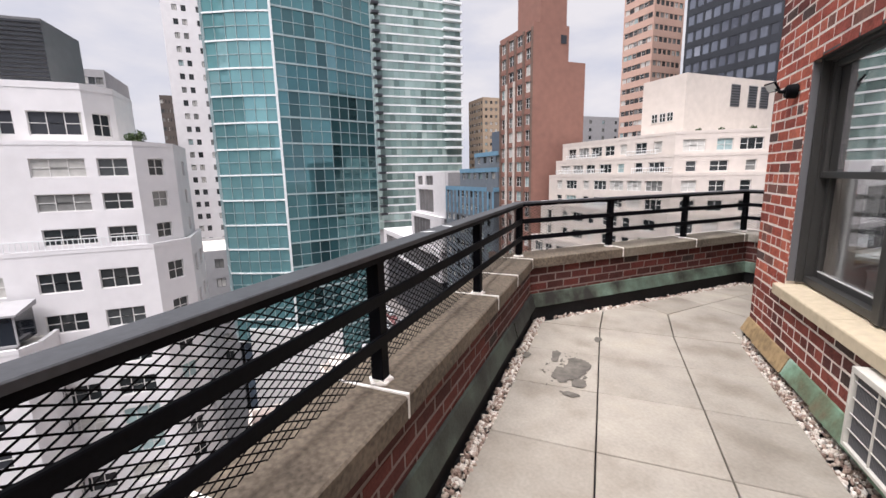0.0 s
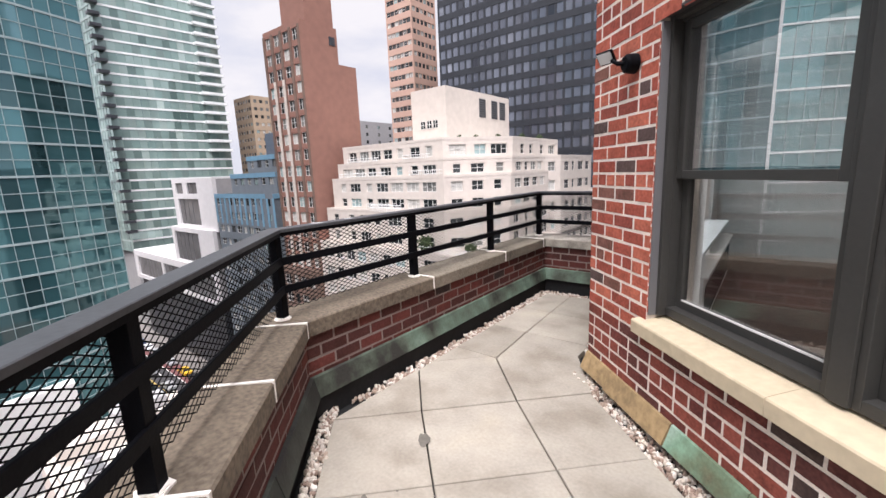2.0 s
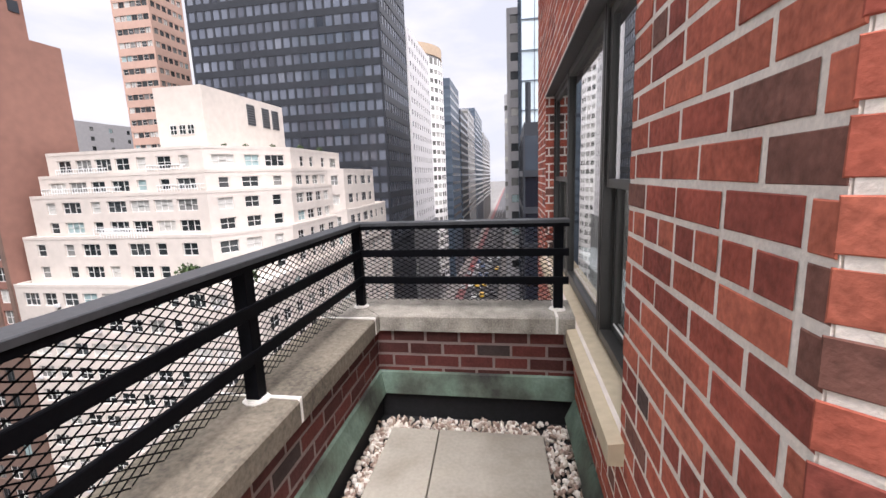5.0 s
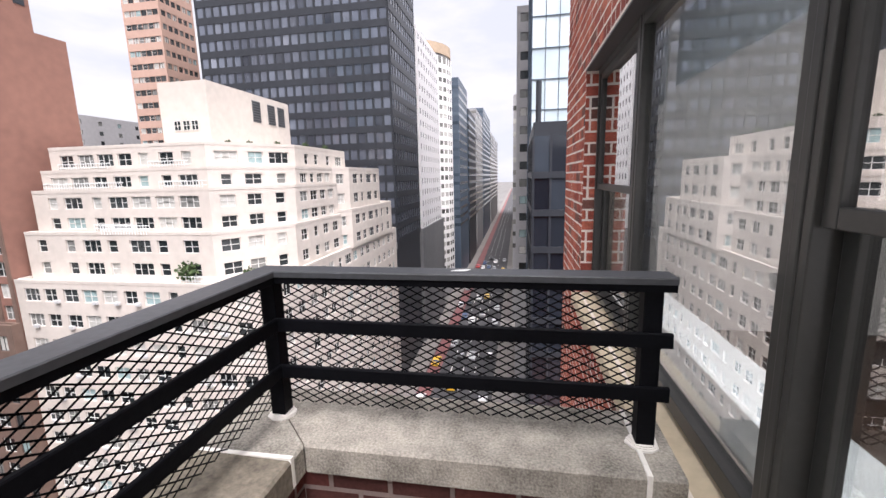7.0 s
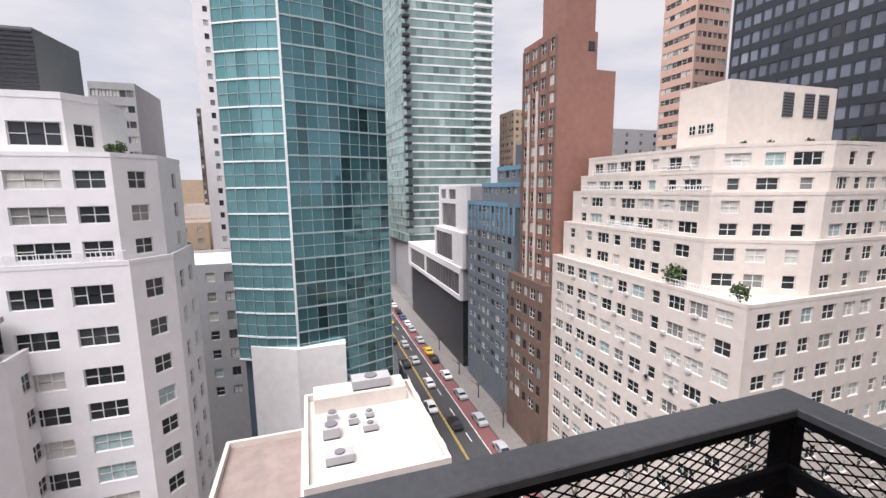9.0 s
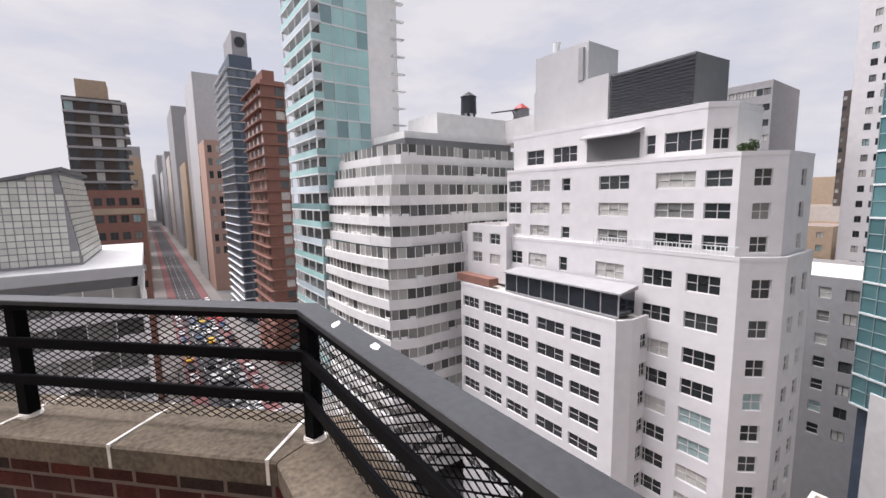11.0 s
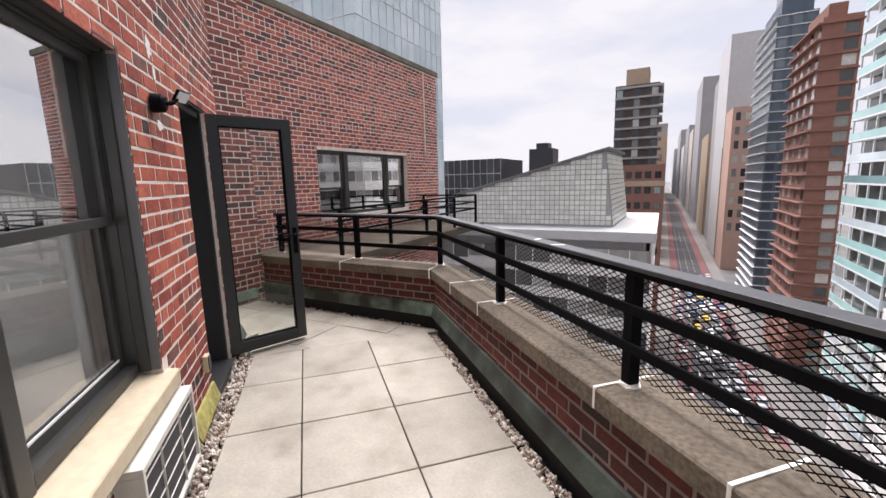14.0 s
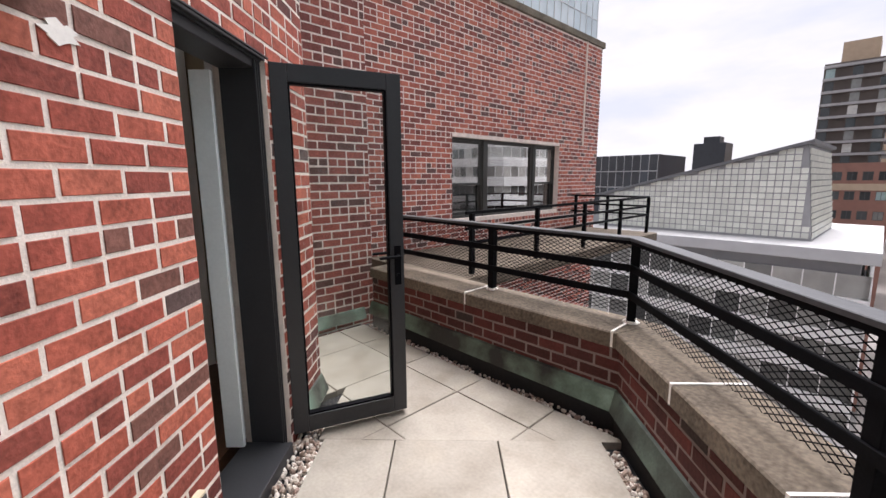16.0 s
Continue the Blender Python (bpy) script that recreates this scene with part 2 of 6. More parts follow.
navy_wall = plain("slate_blue_cladding", (0.075, 0.10, 0.135), 0.4, 1.0, 0.15, 0)
white_trim = plain("white_metal_trim", (0.70, 0.72, 0.72), 0.5, 3, 0.08, 0)
louvre_metal = plain("grey_louvre_metal", (0.15, 0.15, 0.155), 0.6, 1.0, 0.12, 0)
roof_white = plain("white_roof_coating", (0.60, 0.57, 0.52), 0.8, 0.8, 0.12, 0, scale2=0.15)
roof_tar = plain("brown_roof_felt", (0.24, 0.19, 0.17), 0.9, 1.0, 0.2, 0, scale2=0.2)
asphalt = plain("asphalt", (0.06, 0.059, 0.062), 0.9, 3, 0.25, 0, scale2=0.1)
bus_red = plain("red_bus_lane", (0.18, 0.078, 0.078), 0.9, 2, 0.2, 0, scale2=0.1)
line_white = plain("road_marking", (0.72, 0.71, 0.68), 0.8, 4, 0.15, 0)
line_yellow = plain("yellow_road_marking", (0.60, 0.42, 0.10), 0.8, 4, 0.15, 0)
walk_mat = plain("pavement_concrete", (0.19, 0.175, 0.165), 0.9, 1.2, 0.15, 0, scale2=0.1)
ground_mat = plain("city_ground", (0.15, 0.145, 0.14), 0.95, 0.2, 0.3, 0, scale2=0.02)
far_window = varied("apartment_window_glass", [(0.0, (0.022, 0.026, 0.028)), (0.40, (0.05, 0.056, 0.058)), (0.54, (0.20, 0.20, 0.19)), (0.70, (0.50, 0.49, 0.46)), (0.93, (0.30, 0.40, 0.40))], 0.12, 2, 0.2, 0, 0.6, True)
sash = plain("white_sash", (0.62, 0.61, 0.59), 0.6, 3, 0.05, 0)
dark_sash = plain("dark_sash", (0.05, 0.05, 0.052), 0.5, 3, 0.1, 0)


def curtain_glass(name, stops, rough=0.06, spec=0.8, metal=0.0):
    m = varied(name, stops, rough, 0.25, 0.18, 0, spec, False, scale2=0.05)
    m.node_tree.nodes["Principled BSDF"].inputs["Metallic"].default_value = metal
    return m


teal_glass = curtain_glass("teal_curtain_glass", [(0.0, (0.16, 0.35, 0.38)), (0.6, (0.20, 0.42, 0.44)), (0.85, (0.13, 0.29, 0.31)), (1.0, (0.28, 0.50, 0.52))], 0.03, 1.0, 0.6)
# darker copy of teal_glass: one facet's dark reflections are in the colour
darkened_teal_glass = curtain_glass("darkened_teal_curtain_glass", [(0.0, (0.05, 0.15, 0.17)), (0.6, (0.09, 0.23, 0.255)), (0.85, (0.025, 0.07, 0.08)), (1.0, (0.15, 0.31, 0.34))], 0.03, 1.0, 0.6)
pale_glass = curtain_glass("pale_green_curtain_glass", [(0.0, (0.20, 0.30, 0.28)), (0.6, (0.32, 0.43, 0.40)), (0.85, (0.09, 0.15, 0.14)), (1.0, (0.46, 0.57, 0.53))], 0.08, 0.9, 0.3)
aqua_glass = curtain_glass("aqua_balcony_glass", [(0.0, (0.38, 0.62, 0.60)), (0.7, (0.46, 0.70, 0.68)), (1.0, (0.2, 0.32, 0.33))], 0.15)
black_glass = curtain_glass("black_curtain_glass", [(0.0, (0.010, 0.012, 0.018)), (0.75, (0.022, 0.027, 0.036)), (1.0, (0.06, 0.075, 0.095))], 0.12)
# grey lilac tones carry the reflected sky in the pane colour
grid_glass = curtain_glass("sky_toned_tower_glass", [(0.0, (0.10, 0.11, 0.14)), (0.7, (0.17, 0.19, 0.235)), (0.92, (0.05, 0.055, 0.07)), (1.0, (0.26, 0.28, 0.33))], 0.08, 0.8, 0.3)
school_glass = varied("grey_tinted_glass", [(0.0, (0.10, 0.10, 0.105)), (1.0, (0.18, 0.175, 0.175))], 0.25, 0.3, 0.3, 0, 0.4)
ribbon_glass = varied("ribbon_window_glass", [(0.0, (0.05, 0.05, 0.048)), (0.3, (0.13, 0.13, 0.123)), (0.6, (0.25, 0.245, 0.23)), (0.85, (0.46, 0.45, 0.42))], 0.15, 0.6, 0.2, 0, 0.5)
navy_glass = curtain_glass("navy_glass", [(0.0, (0.04, 0.055, 0.075)), (0.6, (0.07, 0.095, 0.125)), (1.0, (0.13, 0.165, 0.20))], 0.12)
# pale base colour stands in for bright sky mirrored in the glass
sky_glass = curtain_glass("sky_toned_glass", [(0.0, (0.50, 0.60, 0.65)), (1.0, (0.64, 0.73, 0.77))], 0.05, 1.0)
block_glass = varied("glass_block", [(0.0, (0.62, 0.62, 0.56)), (1.0, (0.76, 0.76, 0.69))], 0.3, 1, 0.1, 0, 0.5)
leaf = varied("leaves", [(0.0, (0.03, 0.055, 0.02)), (1.0, (0.07, 0.10, 0.04))], 0.8, 5, 0.2, 0)
bare_twig = varied("bare_twigs", [(0.0, (0.07, 0.058, 0.045)), (1.0, (0.10, 0.09, 0.06))], 0.9, 5, 0.2, 0, 0.1)
bark = plain("bark", (0.09, 0.07, 0.055), 0.9, 8, 0.2, 0.2)
CAR_PAINT = [plain("car_paint_" + n, c, 0.3, 3, 0.05, 0) for n, c in (("white", (0.72, 0.72, 0.72)), ("black", (0.02, 0.02, 0.022)), ("silver", (0.40, 0.41, 0.42)), ("yellow", (0.75, 0.45, 0.04)), ("red", (0.42, 0.04, 0.035)), ("blue", (0.06, 0.10, 0.2)))]
tyre_mat = plain("tyre_rubber", (0.02, 0.02, 0.02), 0.9, 10, 0.1, 0)


# ---- mesh helpers ----
class Geo:
    """Collects faces, then becomes one mesh."""

    def __init__(self):
        self.v, self.f, self.k = [], [], []

    def add(self, verts, faces, k=0, m=None):
        o = len(self.v)
        self.v += [tuple(m @ Vector(p)) for p in verts] if m else [tuple(p) for p in verts]
        self.f += [tuple(o + i for i in face) for face in faces]
        self.k += [k] * len(faces)
        return self

    def box(self, x0, x1, y0, y1, z0, z1, k=0, m=None):
        p = [(x, y, z) for z in (z0, z1) for x, y in ((x0, y0), (x1, y0), (x1, y1), (x0, y1))]
        return self.add(p, [(3, 2, 1, 0), (4, 5, 6, 7), (0, 1, 5, 4), (1, 2, 6, 5), (2, 3, 7, 6), (3, 0, 4, 7)], k, m)

    def soft(self, x0, x1, y0, y1, z0, z1, c=0.005, k=0, m=None):
        """A box with chamfered edges."""
        b = bmesh.new()
        bmesh.ops.create_cube(b, size=1, matrix=Matrix.Translation(((x0 + x1) / 2, (y0 + y1) / 2, (z0 + z1) / 2)) @ Matrix.Diagonal((x1 - x0, y1 - y0, z1 - z0, 1)))
        bmesh.ops.bevel(b, geom=b.edges[:], offset=c, segments=2, affect="EDGES", profile=0.6)
        return self.take(b, k, m)

    def prism(self, pts, z0, z1, k=0, m=None, inset=0.0):
        """A flat polygon raised from z0 to z1; inset chamfers its upper rim."""
        n = len(pts)
        if sum(pts[i][0] * pts[(i + 1) % n][1] - pts[(i + 1) % n][0] * pts[i][1] for i in range(n)) < 0:
            pts = pts[::-1]
        low = [(x, y, z0) for x, y in pts]
        if not inset:
            return self.add(low + [(x, y, z1) for x, y in pts], [tuple(range(n))[::-1], tuple(range(n, 2 * n))] + [(i, (i + 1) % n, n + (i + 1) % n, n + i) for i in range(n)], k, m)
        cx, cy = sum(p[0] for p in pts) / n, sum(p[1] for p in pts) / n
        top = []
        for x, y in pts:
            d = math.hypot(x - cx, y - cy) or 1
            top.append((x - (x - cx) / d * inset * 1.4, y - (y - cy) / d * inset * 1.4, z1))
        rim = [(x, y, z1 - inset) for x, y in pts]
        faces = [tuple(range(2 * n, 3 * n))]
        for a in (0, n):
            faces += [(a + i, a + (i + 1) % n, a + n + (i + 1) % n, a + n + i) for i in range(n)]
        return self.add(low + rim + top, faces, k, m)

    def tube(self, a, b, r, n=12, k=0, m=None, r2=None):
        a, b = Vector(a), Vector(b)
        q = (b - a).to_track_quat("Z", "Y")
        ring = [Vector((math.cos(2 * math.pi * i / n), math.sin(2 * math.pi * i / n), 0)) for i in range(n)]
        p = [a + q @ (v * r) for v in ring] + [b + q @ (v * (r if r2 is None else r2)) for v in ring]
        return self.add(p, [tuple(range(n))[::-1], tuple(range(n, 2 * n))] + [(i, (i + 1) % n, n + (i + 1) % n, n + i) for i in range(n)], k, m)

    def take(self, b, k=0, m=None):
        b.verts.index_update()
        self.add([v.co.copy() for v in b.verts], [[v.index for v in f.verts] for f in b.faces], k, m)
        b.free()
        return self

    def mesh(self, name, *mats):
        me = bpy.data.meshes.new(name)
        me.from_pydata(self.v, [], self.f)
        for m in mats:
            me.materials.append(m)
        if len(mats) > 1:
            me.polygons.foreach_set("material_index", self.k)
        me.update()
        return me


def part(name, geo, material, parent=None, label="", m=None, kind=""):
    """One mesh object, under a thing or under a part."""
    mats = material if isinstance(material, (list, tuple)) else (material,)
    data = geo if isinstance(geo, bpy.types.Mesh) else geo.mesh(name, *mats)
    ob = new(name, data)
    if parent:
        ob.parent = parent
    if m:
        ob.matrix_basis = m
    return tagged(ob, label, kind=kind)


def thing(name, label, category, m=None, group="", kind=""):
    ob = new(name)
    if m:
        ob.matrix_basis = m
    return tagged(ob, label, category, group, kind)


def frame_of(x, y, ux, uy, z=0.0):
    """A wall's own axes: x along the wall, y out of its face, z up."""
    d = math.hypot(ux, uy)
    ux, uy = ux / d, uy / d
    return Matrix(((ux, -uy, 0, x), (uy, ux, 0, y), (0, 0, 1, z), (0, 0, 0, 1)))


def clip(poly, a, b, c):
    """The part of a convex polygon where a * x + b * y <= c."""
    out = []
    for i, p in enumerate(poly):
        q = poly[(i + 1) % len(poly)]
        dp, dq = a * p[0] + b * p[1] - c, a * q[0] + b * q[1] - c
        if dp <= 0:
            out.append(p)
        if dp * dq < 0:
            t = dp / (dp - dq)
            out.append((p[0] + t * (q[0] - p[0]), p[1] + t * (q[1] - p[1])))
    return out


def pierced(geo, x0, x1, y0, y1, z0, z1, holes, k=0):
    """A slab with rectangular openings (x0, x1, z0, z1) that stand side by side or above one another."""
    cuts = sorted({x0, x1} | {min(max(v, x0), x1) for h in holes for v in h[:2]})
    for a, b in zip(cuts, cuts[1:]):
        at = z0
        for c, d in sorted((h[2], h[3]) for h in holes if h[0] < (a + b) / 2 < h[1]):
            if c > at:
                geo.box(a, b, y0, y1, at, c, k)
            at = max(at, d)
        if at < z1:
            geo.box(a, b, y0, y1, at, z1, k)
    return geo



COURSE, PITCH, JOINT = 0.0778, 0.2, 0.0145


def brick_mesh(length, height=COURSE - JOINT, proud=0.0022):
    g, c = Geo(), 0.002
    h = height / 2
    back = [(0, 0, -h), (length, 0, -h), (length, 0, h), (0, 0, h)]
    mid = [(x, proud - c, z) for x, _, z in back]
    front = [(c, proud, -h + c), (length - c, proud, -h + c), (length - c, proud, h - c), (c, proud, h - c)]
    faces = [(8, 11, 10, 9)]
    for a in (0, 4):
        faces += [(a + (i + 1) % 4, a + i, a + 4 + i, a + 4 + (i + 1) % 4) for i in range(4)]
    return g.add(back + mid + front, faces)


def lay_bricks(parent, m, x0, x1, z0, z1, holes, material, single, seed, header_every=6):
    """Bricks in running bond on a face; those inside single (x0, x1, z0, z1) are objects, the rest one mesh."""
    rng, joined, kept = random.Random(seed), Geo(), {}
    row, z = 0, z0 + COURSE / 2
    while z + COURSE / 2 < z1 + 0.02:
        pitch = PITCH / 2 if row % header_every == header_every - 2 else PITCH
        gaps = sorted((a, b) for a, b, c, d in holes if c - 0.03 < z < d + 0.03)
        runs, at = [], x0
        for a, b in gaps:
            runs.append((at, a))
            at = b
        runs.append((at, x1))
        start = x0 - (pitch / 2 if row % 2 else 0) - 0.04
        for lo, hi in runs:
            n = math.floor((lo - start) / pitch)
            while start + n * pitch < hi:
                a, b = max(lo, start + n * pitch), min(hi, start + (n + 1) * pitch - JOINT)
                n += 1
                if b - a < 0.025:
                    continue
                tilt = rng.gauss(0, 0.007)
                jig = (a, rng.uniform(-0.0015, 0.002), z + (b - a) / 2 * tilt + rng.uniform(-0.0018, 0.0018))
                if single and single[0] < a and b < single[1] and single[2] < z < single[3]:
                    length = round(b - a, 3)
                    if length not in kept:
                        kept[length] = brick_mesh(length).mesh("brick", material)
                    part("brick", kept[length], material, parent, m=m @ Matrix.Translation(jig) @ Matrix.Rotation(tilt, 4, "Y"))
                else:
                    g = brick_mesh(b - a)
                    joined.add(g.v, g.f, 0, Matrix.Translation(jig) @ Matrix.Rotation(tilt, 4, "Y"))
        z += COURSE
        row += 1
    if joined.v:
        part("brickwork", joined, material, parent, m=m, kind="stuff")


# ---- terrace plan ----
# s runs along the oblique wall, q out of it towards the street
R2 = math.sqrt(0.5)


def dg(s, q):
    return ((-s - q) * R2, (s - q) * R2)


FACE_A, FACE_B = dg(-0.09, -2.195), dg(4.43, -2.14)
OBLIQUE = frame_of(*FACE_A, FACE_B[0] - FACE_A[0], FACE_B[1] - FACE_A[1])
OBLIQUE_LONG = math.dist(FACE_A, FACE_B)
FLANK_X = FACE_B[0]
FLANK = frame_of(FLANK_X, FACE_B[1], 0, 1)
WING_X = 3.72


def at_s(s):
    return s + 0.09


# ---- structure: floor ----
slab = part("floor", Geo().prism([dg(4.45, -0.1), (-2.95, 3.2), (-2.95, 6.6), (-1.5, 6.6), (-1.45, 4.8), (1.7, 1.6), (2.8, 1.6), (2.8, 0.1), (0, 0.1)], -0.25, -0.045), membrane, label="black roof membrane under the terrace pavers", kind="structure")


def paver(poly):
    if len(poly) < 3:
        return
    n = len(poly)
    if abs(sum(poly[i][0] * poly[(i + 1) % n][1] - poly[(i + 1) % n][0] * poly[i][1] for i in range(n))) < 0.02:
        return
    cx, cy = sum(p[0] for p in poly) / n, sum(p[1] for p in poly) / n
    near = [((x - cx) * 0.986, (y - cy) * 0.986) for x, y in poly]
    lift = random.uniform(-0.002, 0.002)
    part("paver", Geo().prism(near, -0.045, lift, inset=0.004), paver_mat, slab, m=Matrix.Translation((cx, cy, 0)))


def oblique_tile(s0, s1, q0, q1):
    """Paver of the slanting field, whose rows run a little askew to the wall."""
    lean = lambda s, q: q + (0.018 * (min(s, 4.15) - 2.2) - 0.031 * max(0, s - 4.15) if -2 < q < -0.5 else 0)
    return [dg(s0, lean(s0, q0)), dg(s1, lean(s1, q0)), dg(s1, lean(s1, q1)), dg(s0, lean(s0, q1))]


TURN = (-2.267, 4.465)
columns = [(-0.41, -0.975), (-0.975, -1.57), (-1.57, -2.02)]
cuts = [0.41, 1.03, 1.68, 2.33, 2.95, 3.53, 4.15, 4.80, 5.4]
for c, (q0, q1) in enumerate(columns):
    for s0, s1 in zip(cuts, cuts[1:]):
        if c == 2 and s0 > 4:
            continue
        tile = clip(oblique_tile(s0, s1, q0, q1), 0, 1, 4.465)
        paver(clip(tile, -1, 0, 2.645))
# the five-sided paver at the turn, and the flank strip
paver([TURN, (-2.31, 5.05), (-1.76, 5.05), (-1.76, 4.83), dg(4.15, -2.03), dg(4.15, -1.535)])
middle = {4.465: -2.267, 5.05: -2.31, 5.63: -2.345, 6.24: -2.375}
for y0, y1 in ((4.465, 5.05), (5.05, 5.63), (5.63, 6.24)):
    paver([(-2.645, y0), (middle[y0], y0), (middle[y1], y1), (-2.645, y1)])
    if y0 > 5:
        paver([(middle[y0], y0), (-1.78, y0), (-1.80, y1), (middle[y1], y1)])
# the short return: pavers square to the parapet
for x0, x1 in ((-0.3, 0.36), (0.36, 0.97), (0.97, 1.58), (1.58, 2.19), (2.19, 2.62)):
    for y0, y1 in ((0.49, 0.78), (0.78, 1.39), (1.39, 1.9)):
        tile = clip([(x0, y0), (x1, y0), (x1, y1), (x0, y1)], -R2, R2, 0.43)
        paver(clip(tile, R2, R2, 2.05 if x0 < 1.5 else 2.6))
stain = Geo()
spill = random.Random(12)
specks = [(spill.gauss(3.2, 0.13), spill.gauss(-0.77, 0.08), spill.uniform(0.004, 0.016), spill.uniform(0.003, 0.012)) for _ in range(110)]
for cs, cq, rs, rq in (*specks, (3.24, -0.80, 0.17, 0.09), (3.12, -0.72, 0.12, 0.06), (3.02, -0.84, 0.07, 0.05), (3.42, -0.64, 0.10, 0.035), (3.86, -0.93, 0.055, 0.032), (2.86, -0.80, 0.03, 0.05), (3.36, -0.42, 0.05, 0.03)):
    ring = []
    for i in range(22):
        a = 2 * math.pi * i / 22
        w = 1 + 0.5 * (noise.noise(Vector((math.cos(a) * 1.5 + cs * 7, math.sin(a) * 1.5, cq * 5))))
        x, y = dg(cs + rs * w * math.cos(a), cq + rq * w * math.sin(a))
        ring.append((x, y, 0.0042 + 0.0008 * cs + 0.0006 * rs))
    stain.add(ring, [tuple(range(22))])
part("damp_patch", stain, damp, slab, "dark damp patch on the pavers")

# gravel margins
gravel = Geo()
stone_shape = bmesh.new()
bmesh.ops.create_icosphere(stone_shape, subdivisions=1, radius=1)
sv, sf = [v.co.copy() for v in stone_shape.verts], [[v.index for v in f.verts] for f in stone_shape.faces]
stone_shape.free()


def scatter(p0, p1, p2, p3, count, seed):
    rng = random.Random(seed)
    for _ in range(count):
        a, b = rng.random(), rng.random()
        x = (p0[0] * (1 - a) + p1[0] * a) * (1 - b) + (p3[0] * (1 - a) + p2[0] * a) * b
        y = (p0[1] * (1 - a) + p1[1] * a) * (1 - b) + (p3[1] * (1 - a) + p2[1] * a) * b
        r = rng.uniform(0.008, 0.017)
        m = Matrix.LocRotScale((x, y, -0.035 + rng.random() * 0.028), Euler((rng.random() * 6, rng.random() * 6, rng.random() * 6)), (r * rng.uniform(0.9, 1.6), r, r * 0.7))
        gravel.add([v * rng.uniform(0.85, 1.15) for v in sv], sf, 0, m)


scatter(dg(0.5, -0.42), dg(4.3, -0.42), dg(4.35, -0.33), dg(0.5, -0.33), 1500, 1)
scatter((-2.645, 3.6), (-2.645, 6.3), (-2.74, 6.3), (-2.74, 3.4), 1000, 2)
scatter((-2.7, 6.24), (-1.65, 6.24), (-1.65, 6.36), (-2.7, 6.36), 450, 3)
scatter((-1.78, 5.0), (-1.80, 6.3), (-1.65, 6.3), (-1.65, 4.8), 700, 4)
scatter(dg(0.3, -2.02), dg(4.45, -2.02), dg(4.4, -2.15), dg(0.3, -2.19), 2100, 5)
scatter((0.0, 0.49), (2.6, 0.49), (2.6, 0.42), (0.0, 0.42), 350, 6)
scatter(dg(4.17, -2.02), (-1.76, 5.0), (-1.65, 4.8), dg(4.43, -2.15), 250, 7)
part("gravel", gravel, pebble, label="loose pale river pebbles along the terrace edge", kind="stuff")


# ---- structure: parapets ----
def parapet(name, m, x0, x1, label, single, seed, joints, shear0=0.0, shear1=0.0, cope=None, metal=None):
    """A low brick wall, seen from the terrace: x along its inner face, y towards the terrace."""
    body = part(name, Geo().add([(x0 + (shear0 * 0.27 if y < 0 else 0), y, z) if x == 0 else (x1 + (shear1 * 0.27 if y < 0 else 0), y, z) for z in (-0.25, 0.515) for x, y in ((0, -0.27), (1, -0.27), (1, 0), (0, 0))], [(3, 2, 1, 0), (4, 5, 6, 7), (0, 1, 5, 4), (1, 2, 6, 5), (2, 3, 7, 6), (3, 0, 4, 7)]), mortar_grey, label=label, kind="structure", m=m)
    edges = [x0, *joints, x1]
    for n, (a, b) in enumerate(zip(edges, edges[1:])):
        lo = shear0 if n == 0 else 0
        hi = shear1 if n == len(edges) - 2 else 0
        g, c = Geo(), 0.008
        ring = []
        for y, z in ((-0.30, 0.512), (-0.30, 0.605), (-0.292, 0.613), (0.022, 0.607), (0.03, 0.599), (0.03, 0.512)):
            ring.append((y, z))
        pts = [(a + 0.003 + lo * -y, y, z) for y, z in ring] + [(b - 0.003 + hi * -y, y, z) for y, z in ring]
        k = len(ring)
        g.add(pts, [tuple(range(k)), tuple(range(k, 2 * k))[::-1]] + [(i, k + i, k + (i + 1) % k, (i + 1) % k) for i in range(k)])
        part("coping_stone", g, cope[min(n, len(cope) - 1)] if cope else stone, body)
    for j in joints:
        part("mortar_joint", Geo().box(j - 0.007, j + 0.007, -0.30, 0.0318, 0.515, 0.6145), caulk, body, "white caulked coping joint")
    f = Geo()
    cut = [x0]
    rng = random.Random(seed)
    while cut[-1] < x1 - 1.2:
        cut.append(cut[-1] + rng.uniform(0.7, 1.1))
    cut.append(x1)
    for a, b in zip(cut, cut[1:]):
        w = rng.uniform(0, 0.008)
        f.add([(a, 0.018 + w, 0.245), (b + 0.015, 0.018 + w, 0.245), (b + 0.015, 0.05 + w, 0.125), (a, 0.05 + w, 0.125), (a, 0.004, 0.252), (b + 0.015, 0.004, 0.252), (b + 0.015, 0.03 + w, 0.12), (a, 0.03 + w, 0.12)], [(0, 1, 2, 3)[::-1], (4, 5, 1, 0)[::-1], (3, 2, 6, 7)[::-1], (0, 3, 7, 4), (1, 5, 6, 2)])
    part("flashing", f, metal or copper, body, "green patinated copper flashing")
    part("upstand", Geo().box(x0, x1, 0.002, 0.012, -0.05, 0.14), membrane, body)
    lay_bricks(body, Matrix.Identity(4), x0, x1, 0.20, 0.512, [], brick_maroon, single, seed)
    return body


